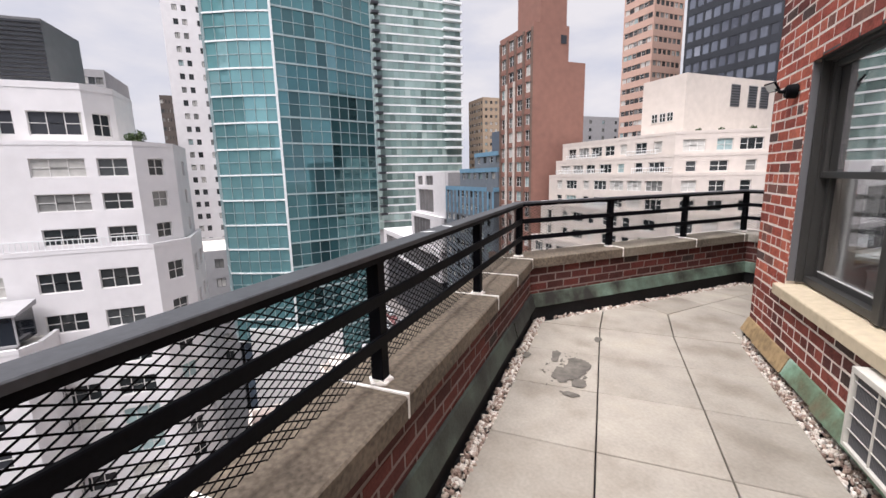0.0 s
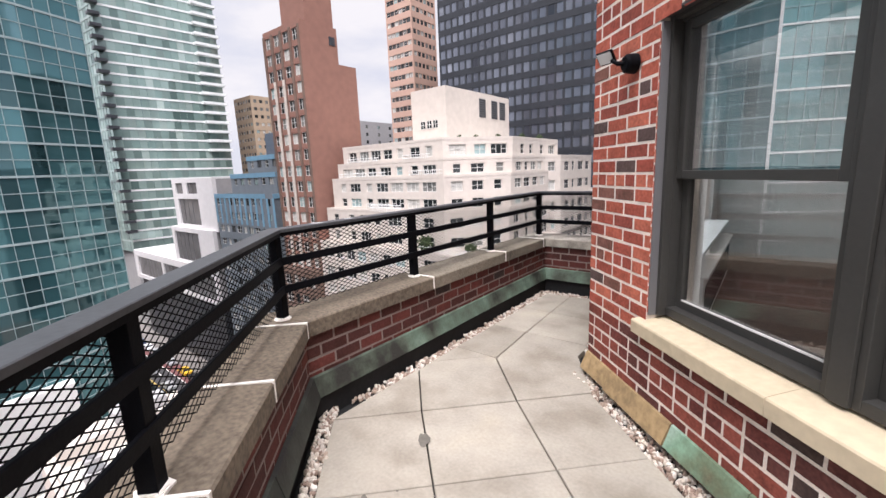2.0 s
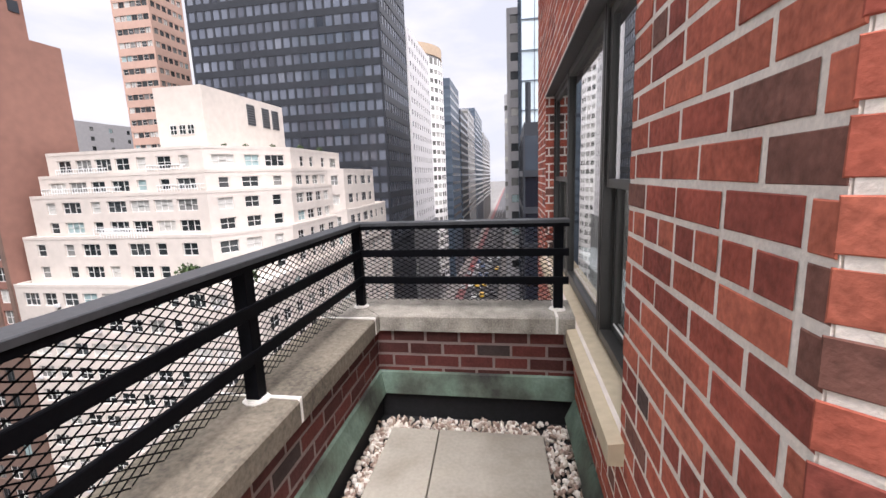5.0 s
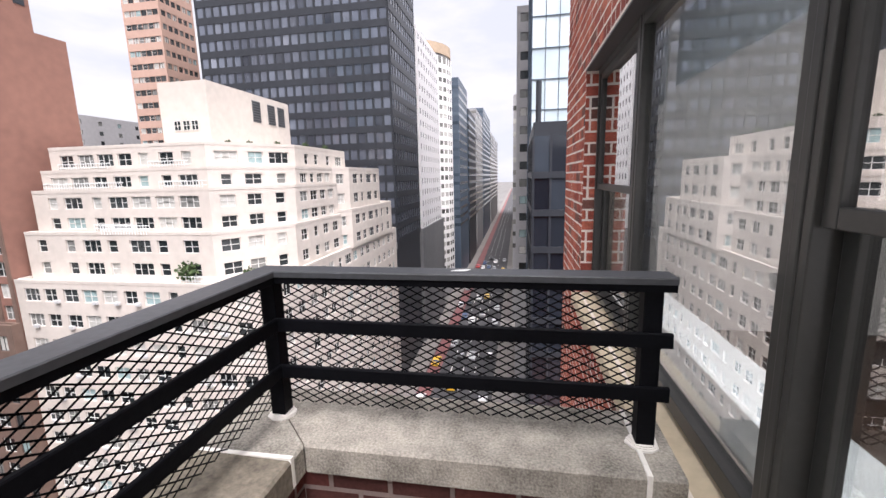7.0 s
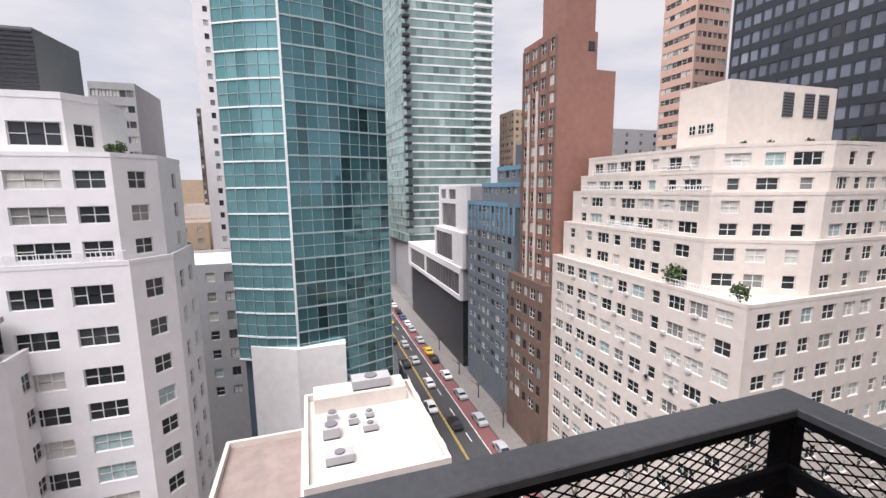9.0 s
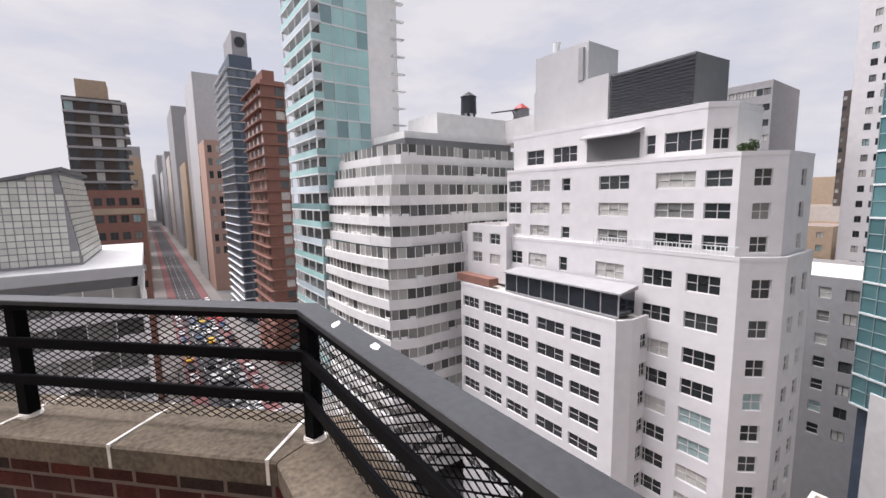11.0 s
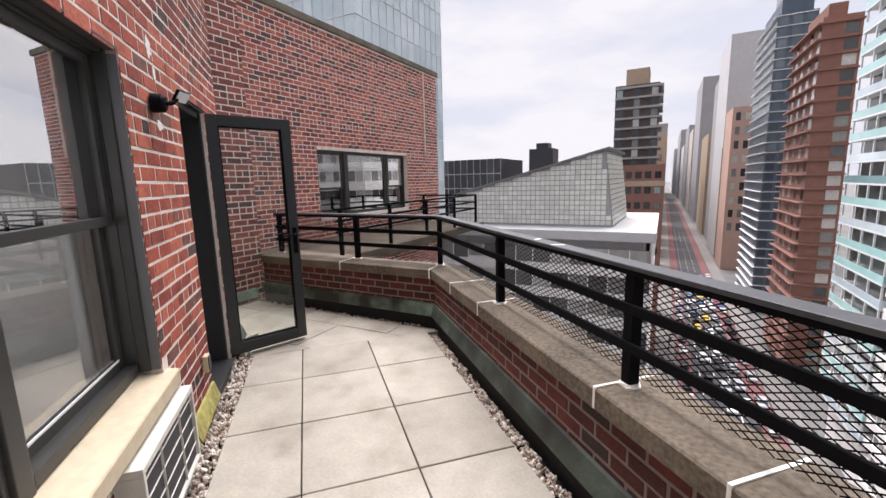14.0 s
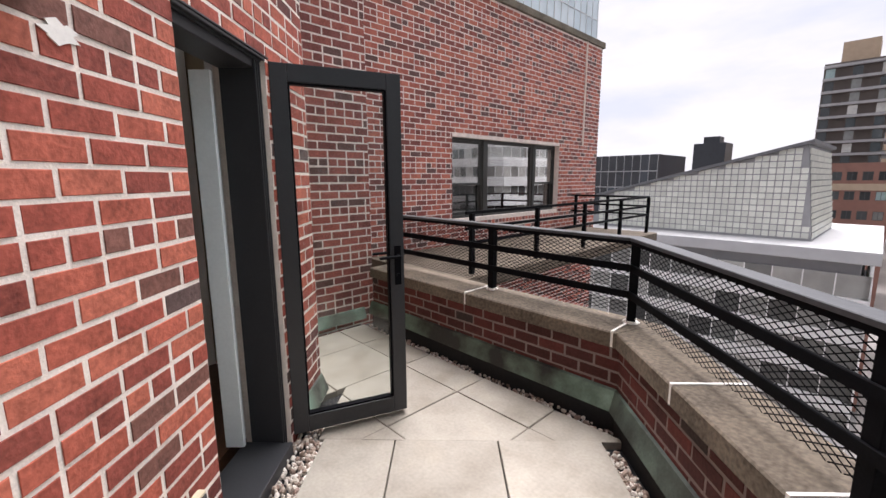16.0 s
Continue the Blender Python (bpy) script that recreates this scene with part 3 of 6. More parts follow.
end_wall = parapet("parapet_north", frame_of(FLANK_X, 6.43, -1, 0), 0, 2.77 + FLANK_X, "low maroon brick parapet with limestone coping", (-1, 9, 0, 1), 11, [0.1], 0, 1, [stone_pale])
long_wall = parapet("parapet_flank", frame_of(-2.77, 6.43, 0, -1), 0, 3.25, "low maroon brick parapet with limestone coping", (-1, 9, 0, 1), 12, [0.10, 0.97, 2.10], -1, 0.414, [stone_pale, stone_mid, stone_mid, stone])
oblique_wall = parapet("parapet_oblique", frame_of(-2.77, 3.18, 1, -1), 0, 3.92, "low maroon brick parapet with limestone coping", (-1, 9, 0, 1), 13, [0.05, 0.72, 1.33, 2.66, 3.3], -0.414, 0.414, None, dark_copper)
return_wall = parapet("parapet_return", frame_of(0, 0.41, 1, 0), 0, 2.55, "low maroon brick parapet with limestone coping", (-1, 9, 0, 1), 14, [0.04, 1.22], -0.414, 0)

# ---- railing ----
railing = thing("railing", "black painted iron railing with expanded metal mesh on the parapet", "railing")
CORNERS = [(-1.645, 6.55), (-2.9, 6.55), (-2.9, 3.13), (0.03, 0.205), (2.47, 0.205)]
POSTS = [(-1.70, 6.55), (-2.9, 6.55), (-2.9, 5.437), (-2.9, 4.28), (-2.9, 3.13), (*dg(2.91, -0.165),), (*dg(1.61, -0.165),), (0.03, 0.205), (1.139, 0.205), (2.42, 0.205)]
ANGLE = [0, 0, 0, 0, 22.5, 45, 45, 22.5, 0, 0]
for (x, y), turn in zip(POSTS, ANGLE):
    rim = Geo()
    for i in range(3):
        a = 0.038 - 0.004 * i
        rim.prism([(a * math.cos(t * 0.63 + i) * (1.25 + 0.2 * math.sin(3 * t + x)), a * math.sin(t * 0.63 + i) * 1.25) for t in range(10)], 0.606 + 0.003 * i, 0.616 + 0.004 * i)
    m = pose(x, y, 0, 0, 0, turn)
    post = part("post", Geo().soft(-0.026, 0.026, -0.026, 0.026, 0.605, 1.122, 0.003), iron, railing, m=m)
    part("post_base", rim, caulk, post, "white caulk round the post's foot")


def mitre(p, q, before, after, width):
    """Offsets along the run at its two ends for a member that lies width to the left of the line."""
    def bend(u, v):
        c = u[0] * v[1] - u[1] * v[0]
        d = u[0] * v[0] + u[1] * v[1]
        return math.tan(math.atan2(c, d) / 2)
    u = ((q[0] - p[0]), (q[1] - p[1]))
    return (bend(before, u) * width if before else 0.0, -bend(u, after) * width if after else 0.0)


def member(p, q, before, after, y0, y1, z0, z1):
    long, g = math.dist(p, q), Geo()
    (a0, b0), (a1, b1) = mitre(p, q, before, after, y0), mitre(p, q, before, after, y1)
    c = 0.003
    ring = [(y0, z0), (y0, z1 - c), (y0 + c, z1), (y1 - c, z1), (y1, z1 - c), (y1, z0)]
    ends = []
    for y, z in ring:
        t = (y - y0) / (y1 - y0)
        ends.append((a0 + (a1 - a0) * t, long + b0 + (b1 - b0) * t))
    k = len(ring)
    g.add([(e[0], y, z) for e, (y, z) in zip(ends, ring)] + [(e[1], y, z) for e, (y, z) in zip(ends, ring)], [tuple(range(k)), tuple(range(k, 2 * k))[::-1]] + [(i, k + i, k + (i + 1) % k, (i + 1) % k) for i in range(k)])
    return g


for n, (p, q) in enumerate(zip(CORNERS, CORNERS[1:])):
    u = (q[0] - p[0], q[1] - p[1])
    before = (p[0] - CORNERS[n - 1][0], p[1] - CORNERS[n - 1][1]) if n else None
    after = (CORNERS[n + 2][0] - q[0], CORNERS[n + 2][1] - q[1]) if n + 2 < len(CORNERS) else None
    m = frame_of(*p, *u)
    part("handrail", member(p, q, before, after, -0.045, 0.045, 1.122, 1.142), cap_paint, railing, "flat grey iron handrail, worn on top", m)
    part("handrail_channel", member(p, q, before, after, -0.04, 0.04, 1.1, 1.1215), iron, railing, m=m)
    for z in (0.955, 0.79):
        part("rail", member(p, q, before, after, 0.018, 0.034, z - 0.022, z + 0.022), iron, railing, m=m)
    # expanded metal, panel by panel
    long = math.dist(p, q)
    stops = sorted(d for d, off in (((x - p[0]) * u[0] / long + (y - p[1]) * u[1] / long, abs(-(x - p[0]) * u[1] / long + (y - p[1]) * u[0] / long)) for x, y in POSTS) if off < 0.05 and -0.06 < d < long + 0.06)
    for a, b in zip(stops, stops[1:]):
        g, lo, hi, step, rise = Geo(), 0.652, 1.10, 0.052, 0.0265
        slope = rise / step
        span = (hi - lo) / slope
        for way in (1, -1):
            k = int(math.floor((a - span) / step))
            while k * step < b:
                x = k * step
                xa, xb = max(a, x), min(b, x + span)
                k += 1
                if xb - xa < 0.01:
                    continue
                za, zb = lo + (xa - x) * slope, lo + (xb - x) * slope
                if way < 0:
                    za, zb = lo + hi - za, lo + hi - zb
                w, t = 0.0024, 0.0012 * (1 if way > 0 else -1)
                g.add([(xa, -0.022 + t, za - w), (xb, -0.022 + t, zb - w), (xb, -0.022 + t, zb + w), (xa, -0.022 + t, za + w), (xa, -0.0205 + t, za - w), (xb, -0.0205 + t, zb - w), (xb, -0.0205 + t, zb + w), (xa, -0.0205 + t, za + w)], [(0, 1, 2, 3), (7, 6, 5, 4), (0, 4, 5, 1), (2, 6, 7, 3)])
        part("mesh_panel", g, iron, railing, m=m)
for n, (x, y, a) in enumerate(((-2.91, 3.68, 80), (-2.9, 3.42, 60), (*dg(2.35, -0.17), 20), (*dg(2.12, -0.16), 70), (-2.25, 6.56, 10))):
    scuff = [(0.03 * (1 + 0.4 * math.sin(5 * t + n)) * math.cos(t * 0.57), 0.013 * math.sin(t * 0.57)) for t in range(11)]
    part("paint_chip", Geo().prism(scuff, 1.1425, 1.1432), white_trim, railing, "white scuff on the handrail", pose(x, y, 0, 0, 0, a))

# ---- structure: the building's walls ----
TOP = 6.2
WIN = (at_s(2.03), at_s(3.81), 0.60, 2.10)
DOOR = (at_s(0.47), at_s(1.17), 0.0, 2.08)
HOLES = [DOOR, WIN]
wall = part("wall_oblique", pierced(Geo(), 0, OBLIQUE_LONG - 0.004, -0.26, 0, -0.2, TOP, HOLES), mortar, label="red brick apartment wall with a window and a glass door", kind="structure", m=OBLIQUE)
for a, b, c, d in HOLES:
    part("lintel", Geo().box(a + 0.001, b - 0.001, -0.086, 0.003, d - 0.012, d - 0.001), dark_sash, wall, "dark steel lintel angle")
STONE = (WIN[0] - 0.05, WIN[1] + 0.05, 0.525, 0.605)
flank_window = (5.45 - FACE_B[1], 8.45 - FACE_B[1], 0.55, 2.13)
flank = part("wall_flank", pierced(Geo(), 0, 4.9, -0.26, 0, -1.0, TOP, [flank_window]), mortar, label="red brick wall with a wide window above the street", kind="structure", m=FLANK)
part("lintel", Geo().box(flank_window[0] + 0.001, flank_window[1] - 0.001, -0.086, 0.003, 2.118, 2.129), dark_sash, flank, "dark steel lintel angle")
# quoin that joins the two faces, and the lower wall below the terrace
part("wall_lower", Geo().box(FLANK_X, 5.5, 6.71, 9.5, -43.5, -1.0), brick_maroon, label="maroon brick facade below the terrace", kind="structure")
part("wall_base", Geo().prism([(-3.07, 3.1), (-3.07, 6.7), (5.5, 6.7), (5.5, 0.2), (0.1, 0.10)], -43.5, -0.26), brick_maroon, label="maroon brick facade below the terrace", kind="structure")
RECESS_X = 2.72
recess = part("wall_recess", Geo().box(RECESS_X, RECESS_X + 0.3, 0.3, 3.0, -0.25, TOP), mortar_wing, label="dark red brick wall at the terrace's inner end", kind="structure")
wing = part("wall_wing", pierced(Geo(), 0, 7.0, -0.3, 0, -43.5, 4.32, [(6.62 - 5.0, 6.62 - 1.9, 0.85, 2.14)]), mortar_wing, label="dark red brick wing with a triple window", kind="structure", m=frame_of(WING_X, -6.62, 0, 1))
part("wall_wing_south", Geo().box(WING_X + 0.3, 12, -6.62, -6.3, -43.5, 4.32), brick_maroon, label="brick end wall of the wing", kind="structure")
part("coping", Geo().soft(-0.05, 7.02, -0.36, 0.05, 4.322, 4.44, 0.01), stone_mid, wing)
part("wall_return", Geo().box(RECESS_X + 0.3, WING_X + 0.3, 0.31, 0.6, -0.25, TOP), mortar_grey, label="brick return between the recess and the wing", kind="structure")
part("roof", Geo().prism([(FLANK_X + 0.27, 4.9), (FLANK_X + 0.27, 9.5), (12, 9.5), (12, -6.3), (WING_X + 0.31, -6.3), (WING_X + 0.31, 0.65), (3.02, 0.65), (3.02, 1.6), (1.9, 1.5)], 4.2, 4.31), roof_tar, label="flat felt roof", kind="structure")
part("wall_back", Geo().box(12, 12.3, -6.62, 9.5, -43.5, TOP), brick_maroon, label="plain rear wall", kind="structure")
part("wall_north_end", Geo().box(FLANK_X + 0.27, 12, 9.4, 9.7, -43.5, TOP), brick_maroon, label="plain end wall", kind="structure")

# room behind the window
ROOM = [dg(4.3, -2.5), dg(0.0, -2.5), (2.6, 1.9), (2.6, 9.3), (FLANK_X + 0.28, 9.3)]
part("floor_room", Geo().prism(ROOM, -0.12, 0.03), wood_floor, label="dark polished wood floor of the room", kind="structure")
part("ceiling_room", Geo().prism(ROOM, 2.52, 2.62), white_paint, label="white ceiling of the room", kind="structure")
part("wall_room_east", Geo().box(2.6, 2.7, 1.9, 9.3, 0.03, 2.52), white_paint, label="white inner wall", kind="structure")
part("wall_room_north", Geo().box(FLANK_X + 0.3, 2.6, 9.2, 9.3, 0.03, 2.52), white_paint, label="white inner wall", kind="structure")
inner = pierced(Geo(), 0.15, OBLIQUE_LONG - 0.1, -0.30, -0.263, 0.03, 2.52, [(a - 0.0, b + 0.0, c, d) for a, b, c, d in HOLES])
part("lining_oblique", inner, white_paint, label="white plaster lining", kind="structure", m=OBLIQUE)
part("lining_flank", pierced(Geo(), 0.15, 4.6, -0.30, -0.263, 0.03, 2.52, [flank_window]), white_paint, label="white plaster lining", kind="structure", m=FLANK)
part("partition", Geo().box(-0.05, 0.05, -1.6, -0.3, 0.03, 2.52), white_paint, label="white partition beside the door", kind="structure", m=OBLIQUE @ Matrix.Translation((at_s(1.55), 0, 0)))
part("wall_room_south", Geo().prism([(1.68, 1.62), (2.72, 1.80), (2.72, 1.90), (1.60, 1.72)], 0.03, 2.52), plain("beige_room_paint", (0.42, 0.35, 0.24), 0.8, 20, 0.05, 0.02), label="beige inner wall beside the door", kind="structure")
cover = thing("radiator_cover", "white radiator cover under the wide window", "radiator cover", FLANK)
part("cabinet", Geo().soft(1.0, 3.4, -0.55, -0.32, 0.031, 0.5, 0.006), white_paint, cover)
part("top", Geo().soft(0.97, 3.43, -0.58, -0.31, 0.5, 0.525, 0.006), white_paint, cover)
grill = Geo()
for i in range(22):
    grill.box(1.1 + i * 0.1, 1.16 + i * 0.1, -0.5595, -0.551, 0.1, 0.42)
part("grille", grill, grille_dark, cover)


# area lamps added inside the two window openings to brighten the room
for m, (a, b, c, d), power in ((OBLIQUE, WIN, 10), (FLANK, flank_window, 16)):
    lamp = new("window_fill_lamp", bpy.data.lights.new("window_fill_lamp", "AREA"))
    lamp.data.shape, lamp.data.size, lamp.data.size_y, lamp.data.energy = "RECTANGLE", b - a - 0.1, d - c - 0.1, power
    lamp.matrix_world = m @ Matrix.Translation(((a + b) / 2, -0.27, (c + d) / 2)) @ pose(0, 0, 0, -90, 0, 0)


# ---- windows ----
def hung(name, x0, x1, z0, z1, meet, parent, y=-0.10):
    """A double-hung window: outer frame, an upper sash in front, a lower sash behind."""
    g = Geo()
    for a, b, c, d in ((x0, x0 + 0.026, z0, z1), (x1 - 0.026, x1, z0, z1), (x0 + 0.026, x1 - 0.026, z1 - 0.04, z1), (x0 + 0.026, x1 - 0.026, z0, z0 + 0.045)):
        g.soft(a, b, y - 0.09, y + 0.01, c, d, 0.003)
    w = part(name, g, frame_paint, parent)
    for label, yy, a, b in (("upper_sash", y - 0.02, meet - 0.02, z1 - 0.04), ("lower_sash", y - 0.06, z0 + 0.045, meet + 0.03)):
        s, t = Geo(), 0.04
        l, r = x0 + 0.027, x1 - 0.027
        for p, q, c, d in ((l, l + t, a, b), (r - t, r, a, b), (l + t, r - t, b - t, b), (l + t, r - t, a, a + t)):
            s.soft(p, q, yy - 0.017, yy + 0.017, c, d, 0.003)
        sash_ob = part(label, s, frame_paint, w)
        gl = part("pane", Geo().box(l + t - 0.004, r - t + 0.004, yy - 0.003, yy + 0.003, a + t - 0.004, b - t + 0.004), window_glass if label == "upper_sash" else screened_glass, sash_ob)
        gl.visible_shadow = False
    return w


window = thing("window_1", "paired double-hung window in grey frames", "window", OBLIQUE, kind="structure")
x0, x1, z0, z1 = WIN
mid = (x0 + x1) / 2
hung("casing", x0, mid - 0.036, z0 + 0.03, z1, 1.36, window)
hung("casing", mid + 0.036, x1, z0 + 0.03, z1, 1.36, window)
part("mullion", Geo().soft(mid - 0.0355, mid + 0.0355, -0.2, -0.075, z0 + 0.03, z1, 0.004), frame_paint, window)
edge = Geo()
for a, b, c, d in ((x0 - 0.0, x0 + 0.03, z0 + 0.03, z1), (x1 - 0.03, x1, z0 + 0.03, z1)):
    edge.soft(a, b, -0.088, -0.045, c, d, 0.003)
edge.soft(x0, x1, -0.088, -0.05, z1 - 0.028, z1, 0.003)
part("caulk_bead", edge, frame_paint, window)
part("shade", Geo().box(x0 + 0.06, mid - 0.07, -0.245, -0.235, 1.86, 2.05), shade_cloth, window, "pale roller shade, raised")
part("shade", Geo().box(mid + 0.07, x1 - 0.06, -0.245, -0.235, 1.90, 2.05), shade_cloth, window, "pale roller shade, raised")
sill = Geo()
for a, b in ((STONE[0], mid + 0.12), (mid + 0.123, STONE[1])):
    sill.add([(a, -0.2, 0.53), (b, -0.2, 0.53), (b, 0.055, 0.525), (a, 0.055, 0.525), (a, -0.2, 0.628), (b, -0.2, 0.628), (b, 0.05, 0.597), (a, 0.05, 0.597), (a, 0.055, 0.59), (b, 0.055, 0.59)], [(0, 1, 2, 3), (4, 7, 6, 5), (2, 9, 8, 3), (9, 6, 7, 8), (0, 4, 5, 1), (0, 3, 8, 7, 4), (1, 5, 6, 9, 2)])
part("window_sill", sill, sill_stone, window, "cream painted stone sill")

beads = Geo()
for l, r in ((x0 + 0.07, mid - 0.105), (mid + 0.105, x1 - 0.07)):
    beads.box(l, r, -0.149, -0.142, z0 + 0.116, z0 + 0.124)
part("glazing_bead", beads, white_paint, window)
for l, r in ((x0 + 0.001, x0 + 0.012), (x1 - 0.012, x1 - 0.001)):
    part("sealant_strip", Geo().box(l, r, -0.044, -0.004, z0 + 0.03, z1 - 0.03), louvre_metal, window)

window = thing("window_2", "wide three-part window in grey frames", "window", FLANK, kind="structure")
a, b, z0, z1 = flank_window
m1, m2 = 6.235 - FACE_B[1], 7.45 - FACE_B[1]
hung("casing", a, m1 - 0.015, z0 + 0.03, z1, 1.34, window, -0.09)
hung("casing", m2 + 0.015, b, z0 + 0.03, z1, 1.34, window, -0.09)
for m in (m1, m2):
    part("mullion", Geo().soft(m - 0.0145, m + 0.0145, -0.15, -0.077, z0 + 0.03, z1, 0.004), frame_paint, window)
g = Geo()
for p, q, c, d in ((m1 + 0.015, m1 + 0.045, z0 + 0.03, z1), (m2 - 0.045, m2 - 0.015, z0 + 0.03, z1), (m1 + 0.045, m2 - 0.045, z1 - 0.06, z1), (m1 + 0.045, m2 - 0.045, z0 + 0.03, z0 + 0.09)):
    g.soft(p, q, -0.14, -0.08, c, d, 0.003)
fixed = part("fixed_frame", g, frame_paint, window)
gl = part("pane", Geo().box(m1 + 0.041, m2 - 0.041, -0.112, -0.106, z0 + 0.086, z1 - 0.056), fixed_glass, fixed)
gl.visible_shadow = False
part("shade", Geo().box(m1 + 0.06, m2 - 0.06, -0.23, -0.22, 1.80, 2.08), shade_cloth, window, "pale roller shade, raised")
part("shade", Geo().box(m2 + 0.08, b - 0.06, -0.23, -0.22, 1.75, 2.08), shade_cloth, window, "pale roller shade, raised")
sill = Geo()
sill.add([(a - 0.05, -0.2, 0.47), (b + 0.05, -0.2, 0.47), (b + 0.05, 0.05, 0.465), (a - 0.05, 0.05, 0.465), (a - 0.05, -0.2, 0.577), (b + 0.05, -0.2, 0.577), (b + 0.05, 0.05, 0.54), (a - 0.05, 0.05, 0.54)], [(0, 1, 2, 3), (4, 7, 6, 5), (2, 6, 7, 3), (0, 4, 5, 1), (0, 3, 7, 4), (1, 5, 6, 2)])
part("window_sill", sill, sill_stone, window, "cream painted stone sill")

part("inner_sill", Geo().soft(a + 0.03, b - 0.03, -0.5, -0.142, z0 + 0.07, z0 + 0.1, 0.005), shade_cloth, window, "pale inner sill")
beads = Geo()
for l, r in ((a + 0.07, m1 - 0.085), (m2 + 0.085, b - 0.07)):
    beads.box(l, r, -0.139, -0.132, z0 + 0.116, z0 + 0.123)
part("glazing_bead", beads, white_paint, window)

window = thing("window_3", "triple window of the brick wing with pale shades", "window", frame_of(WING_X, -6.62, 0, 1), kind="structure")
a, b, z0, z1 = 6.62 - 5.0, 6.62 - 1.9, 0.85, 2.14
third = [(a, a + 0.72), (a + 0.8, b - 0.92), (b - 0.84, b)]
hung("casing", *third[0], z0, z1, 1.4, window, -0.12)
hung("casing", *third[2], z0, z1, 1.4, window, -0.12)
g = Geo()
p, q = third[1]
for l, r, c, d in ((p, p + 0.06, z0, z1), (q - 0.06, q, z0, z1), (p + 0.06, q - 0.06, z1 - 0.06, z1), (p + 0.06, q - 0.06, z0, z0 + 0.06)):
    g.soft(l, r, -0.17, -0.11, c, d, 0.003)
fixed = part("fixed_frame", g, frame_paint, window)
part("pane", Geo().box(p + 0.056, q - 0.056, -0.142, -0.136, z0 + 0.056, z1 - 0.056), window_glass, fixed)
for l, r in ((third[0][1], third[1][0]), (third[1][1], third[2][0])):
    part("mullion", Geo().soft(l, r, -0.2, -0.09, z0, z1, 0.004), frame_paint, window)
for l, r in third:
    part("shade", Geo().box(l + 0.08, r - 0.08, -0.26, -0.25, 1.84, 2.08), shade_cloth, window, "pale roller shade, raised")
part("lining", Geo().box(a - 0.4, b + 0.4, -2.4, -2.3, 0.4, 2.5), white_paint, window)

# ---- glass door ----
door = thing("door_1", "charcoal framed glass door standing open on the terrace", "door", kind="structure")
x0, x1, z0, z1 = DOOR
g = Geo()
for a, b, c, d, y0, y1 in ((x0, x0 + 0.06, 0.0, z1, -0.2, -0.03), (x1 - 0.03, x1, 0.0, z1, -0.2, -0.07), (x0 + 0.06, x1 - 0.03, z1 - 0.06, z1, -0.2, -0.03), (x0 + 0.06, x1 - 0.03, -0.02, 0.05, -0.24, 0.03)):
    g.soft(a, b, y0, y1, c, d, 0.004, 0, OBLIQUE)
for i in range(3):
    g.soft(x0 + 0.015 + i * 0.022, x0 + 0.025 + i * 0.022, -0.03, -0.018, 0.0, z1, 0.002, 0, OBLIQUE)
    g.soft(x0, x1, -0.03 + i * 0.02, -0.018 + i * 0.02, z1 - 0.02 + i * 0.006, z1, 0.002, 0, OBLIQUE)
part("door_frame", g, door_paint, door)
HINGE, FREE = (1.262, 1.845), (1.03, 1.195)
LEAF = frame_of(*HINGE, FREE[0] - HINGE[0], FREE[1] - HINGE[1])
wide = math.dist(HINGE, FREE)
g = Geo()
for a, b, c, d in ((0, 0.085, 0.03, 2.075), (wide - 0.085, wide, 0.03, 2.075), (0.085, wide - 0.085, 1.985, 2.075), (0.085, wide - 0.085, 0.03, 0.13)):
    g.soft(a, b, -0.028, 0.028, c, d, 0.004, 0, LEAF)
leaf_ob = part("leaf", g, door_paint, door, "open door leaf with a wide charcoal frame")
gl = part("pane", Geo().box(0.082, wide - 0.082, -0.005, 0.005, 0.127, 1.988, 0, LEAF), door_glass, leaf_ob)
gl.visible_shadow = False
bead = Geo()
for a, b, c, d in ((0.085, 0.095, 0.13, 1.985), (wide - 0.095, wide - 0.085, 0.13, 1.985), (0.095, wide - 0.095, 1.975, 1.985), (0.095, wide - 0.095, 0.13, 0.14)):
    bead.box(a, b, -0.02, 0.02, c, d, 0, LEAF)
part("glazing_bead", bead, iron, leaf_ob)
h = Geo()
for side in (1, -1):
    y0 = 0.028 * side
    h.soft(wide - 0.062, wide - 0.022, min(y0, y0 + side * 0.01), max(y0, y0 + side * 0.01), 0.86, 1.10, 0.003, 0, LEAF)
    h.tube((wide - 0.042, y0, 1.04), (wide - 0.042, y0 + side * 0.055, 1.04), 0.009, 10, 0, LEAF)
    h.tube((wide - 0.038, y0 + side * 0.055, 1.04), (wide - 0.165, y0 + side * 0.055, 1.037), 0.009, 10, 0, LEAF)
    h.tube((wide - 0.042, y0 + side * 0.008, 0.92), (wide - 0.042, y0 + side * 0.018, 0.92), 0.012, 10, 0, LEAF)
part("door_handle", h, iron, leaf_ob, "black lever handle on a long plate")
hinges = Geo()
for z in (0.25, 0.95, 1.85):
    hinges.tube((*HINGE, z - 0.05), (*HINGE, z + 0.05), 0.012, 10)
part("hinge", hinges, iron, leaf_ob)
part("panel", Geo().soft(x0 + 0.10, x0 + 0.125, -0.31, -0.21, 0.06, 2.0, 0.004, 0, OBLIQUE), shade_cloth, door, "pale inner panel beside the opening")


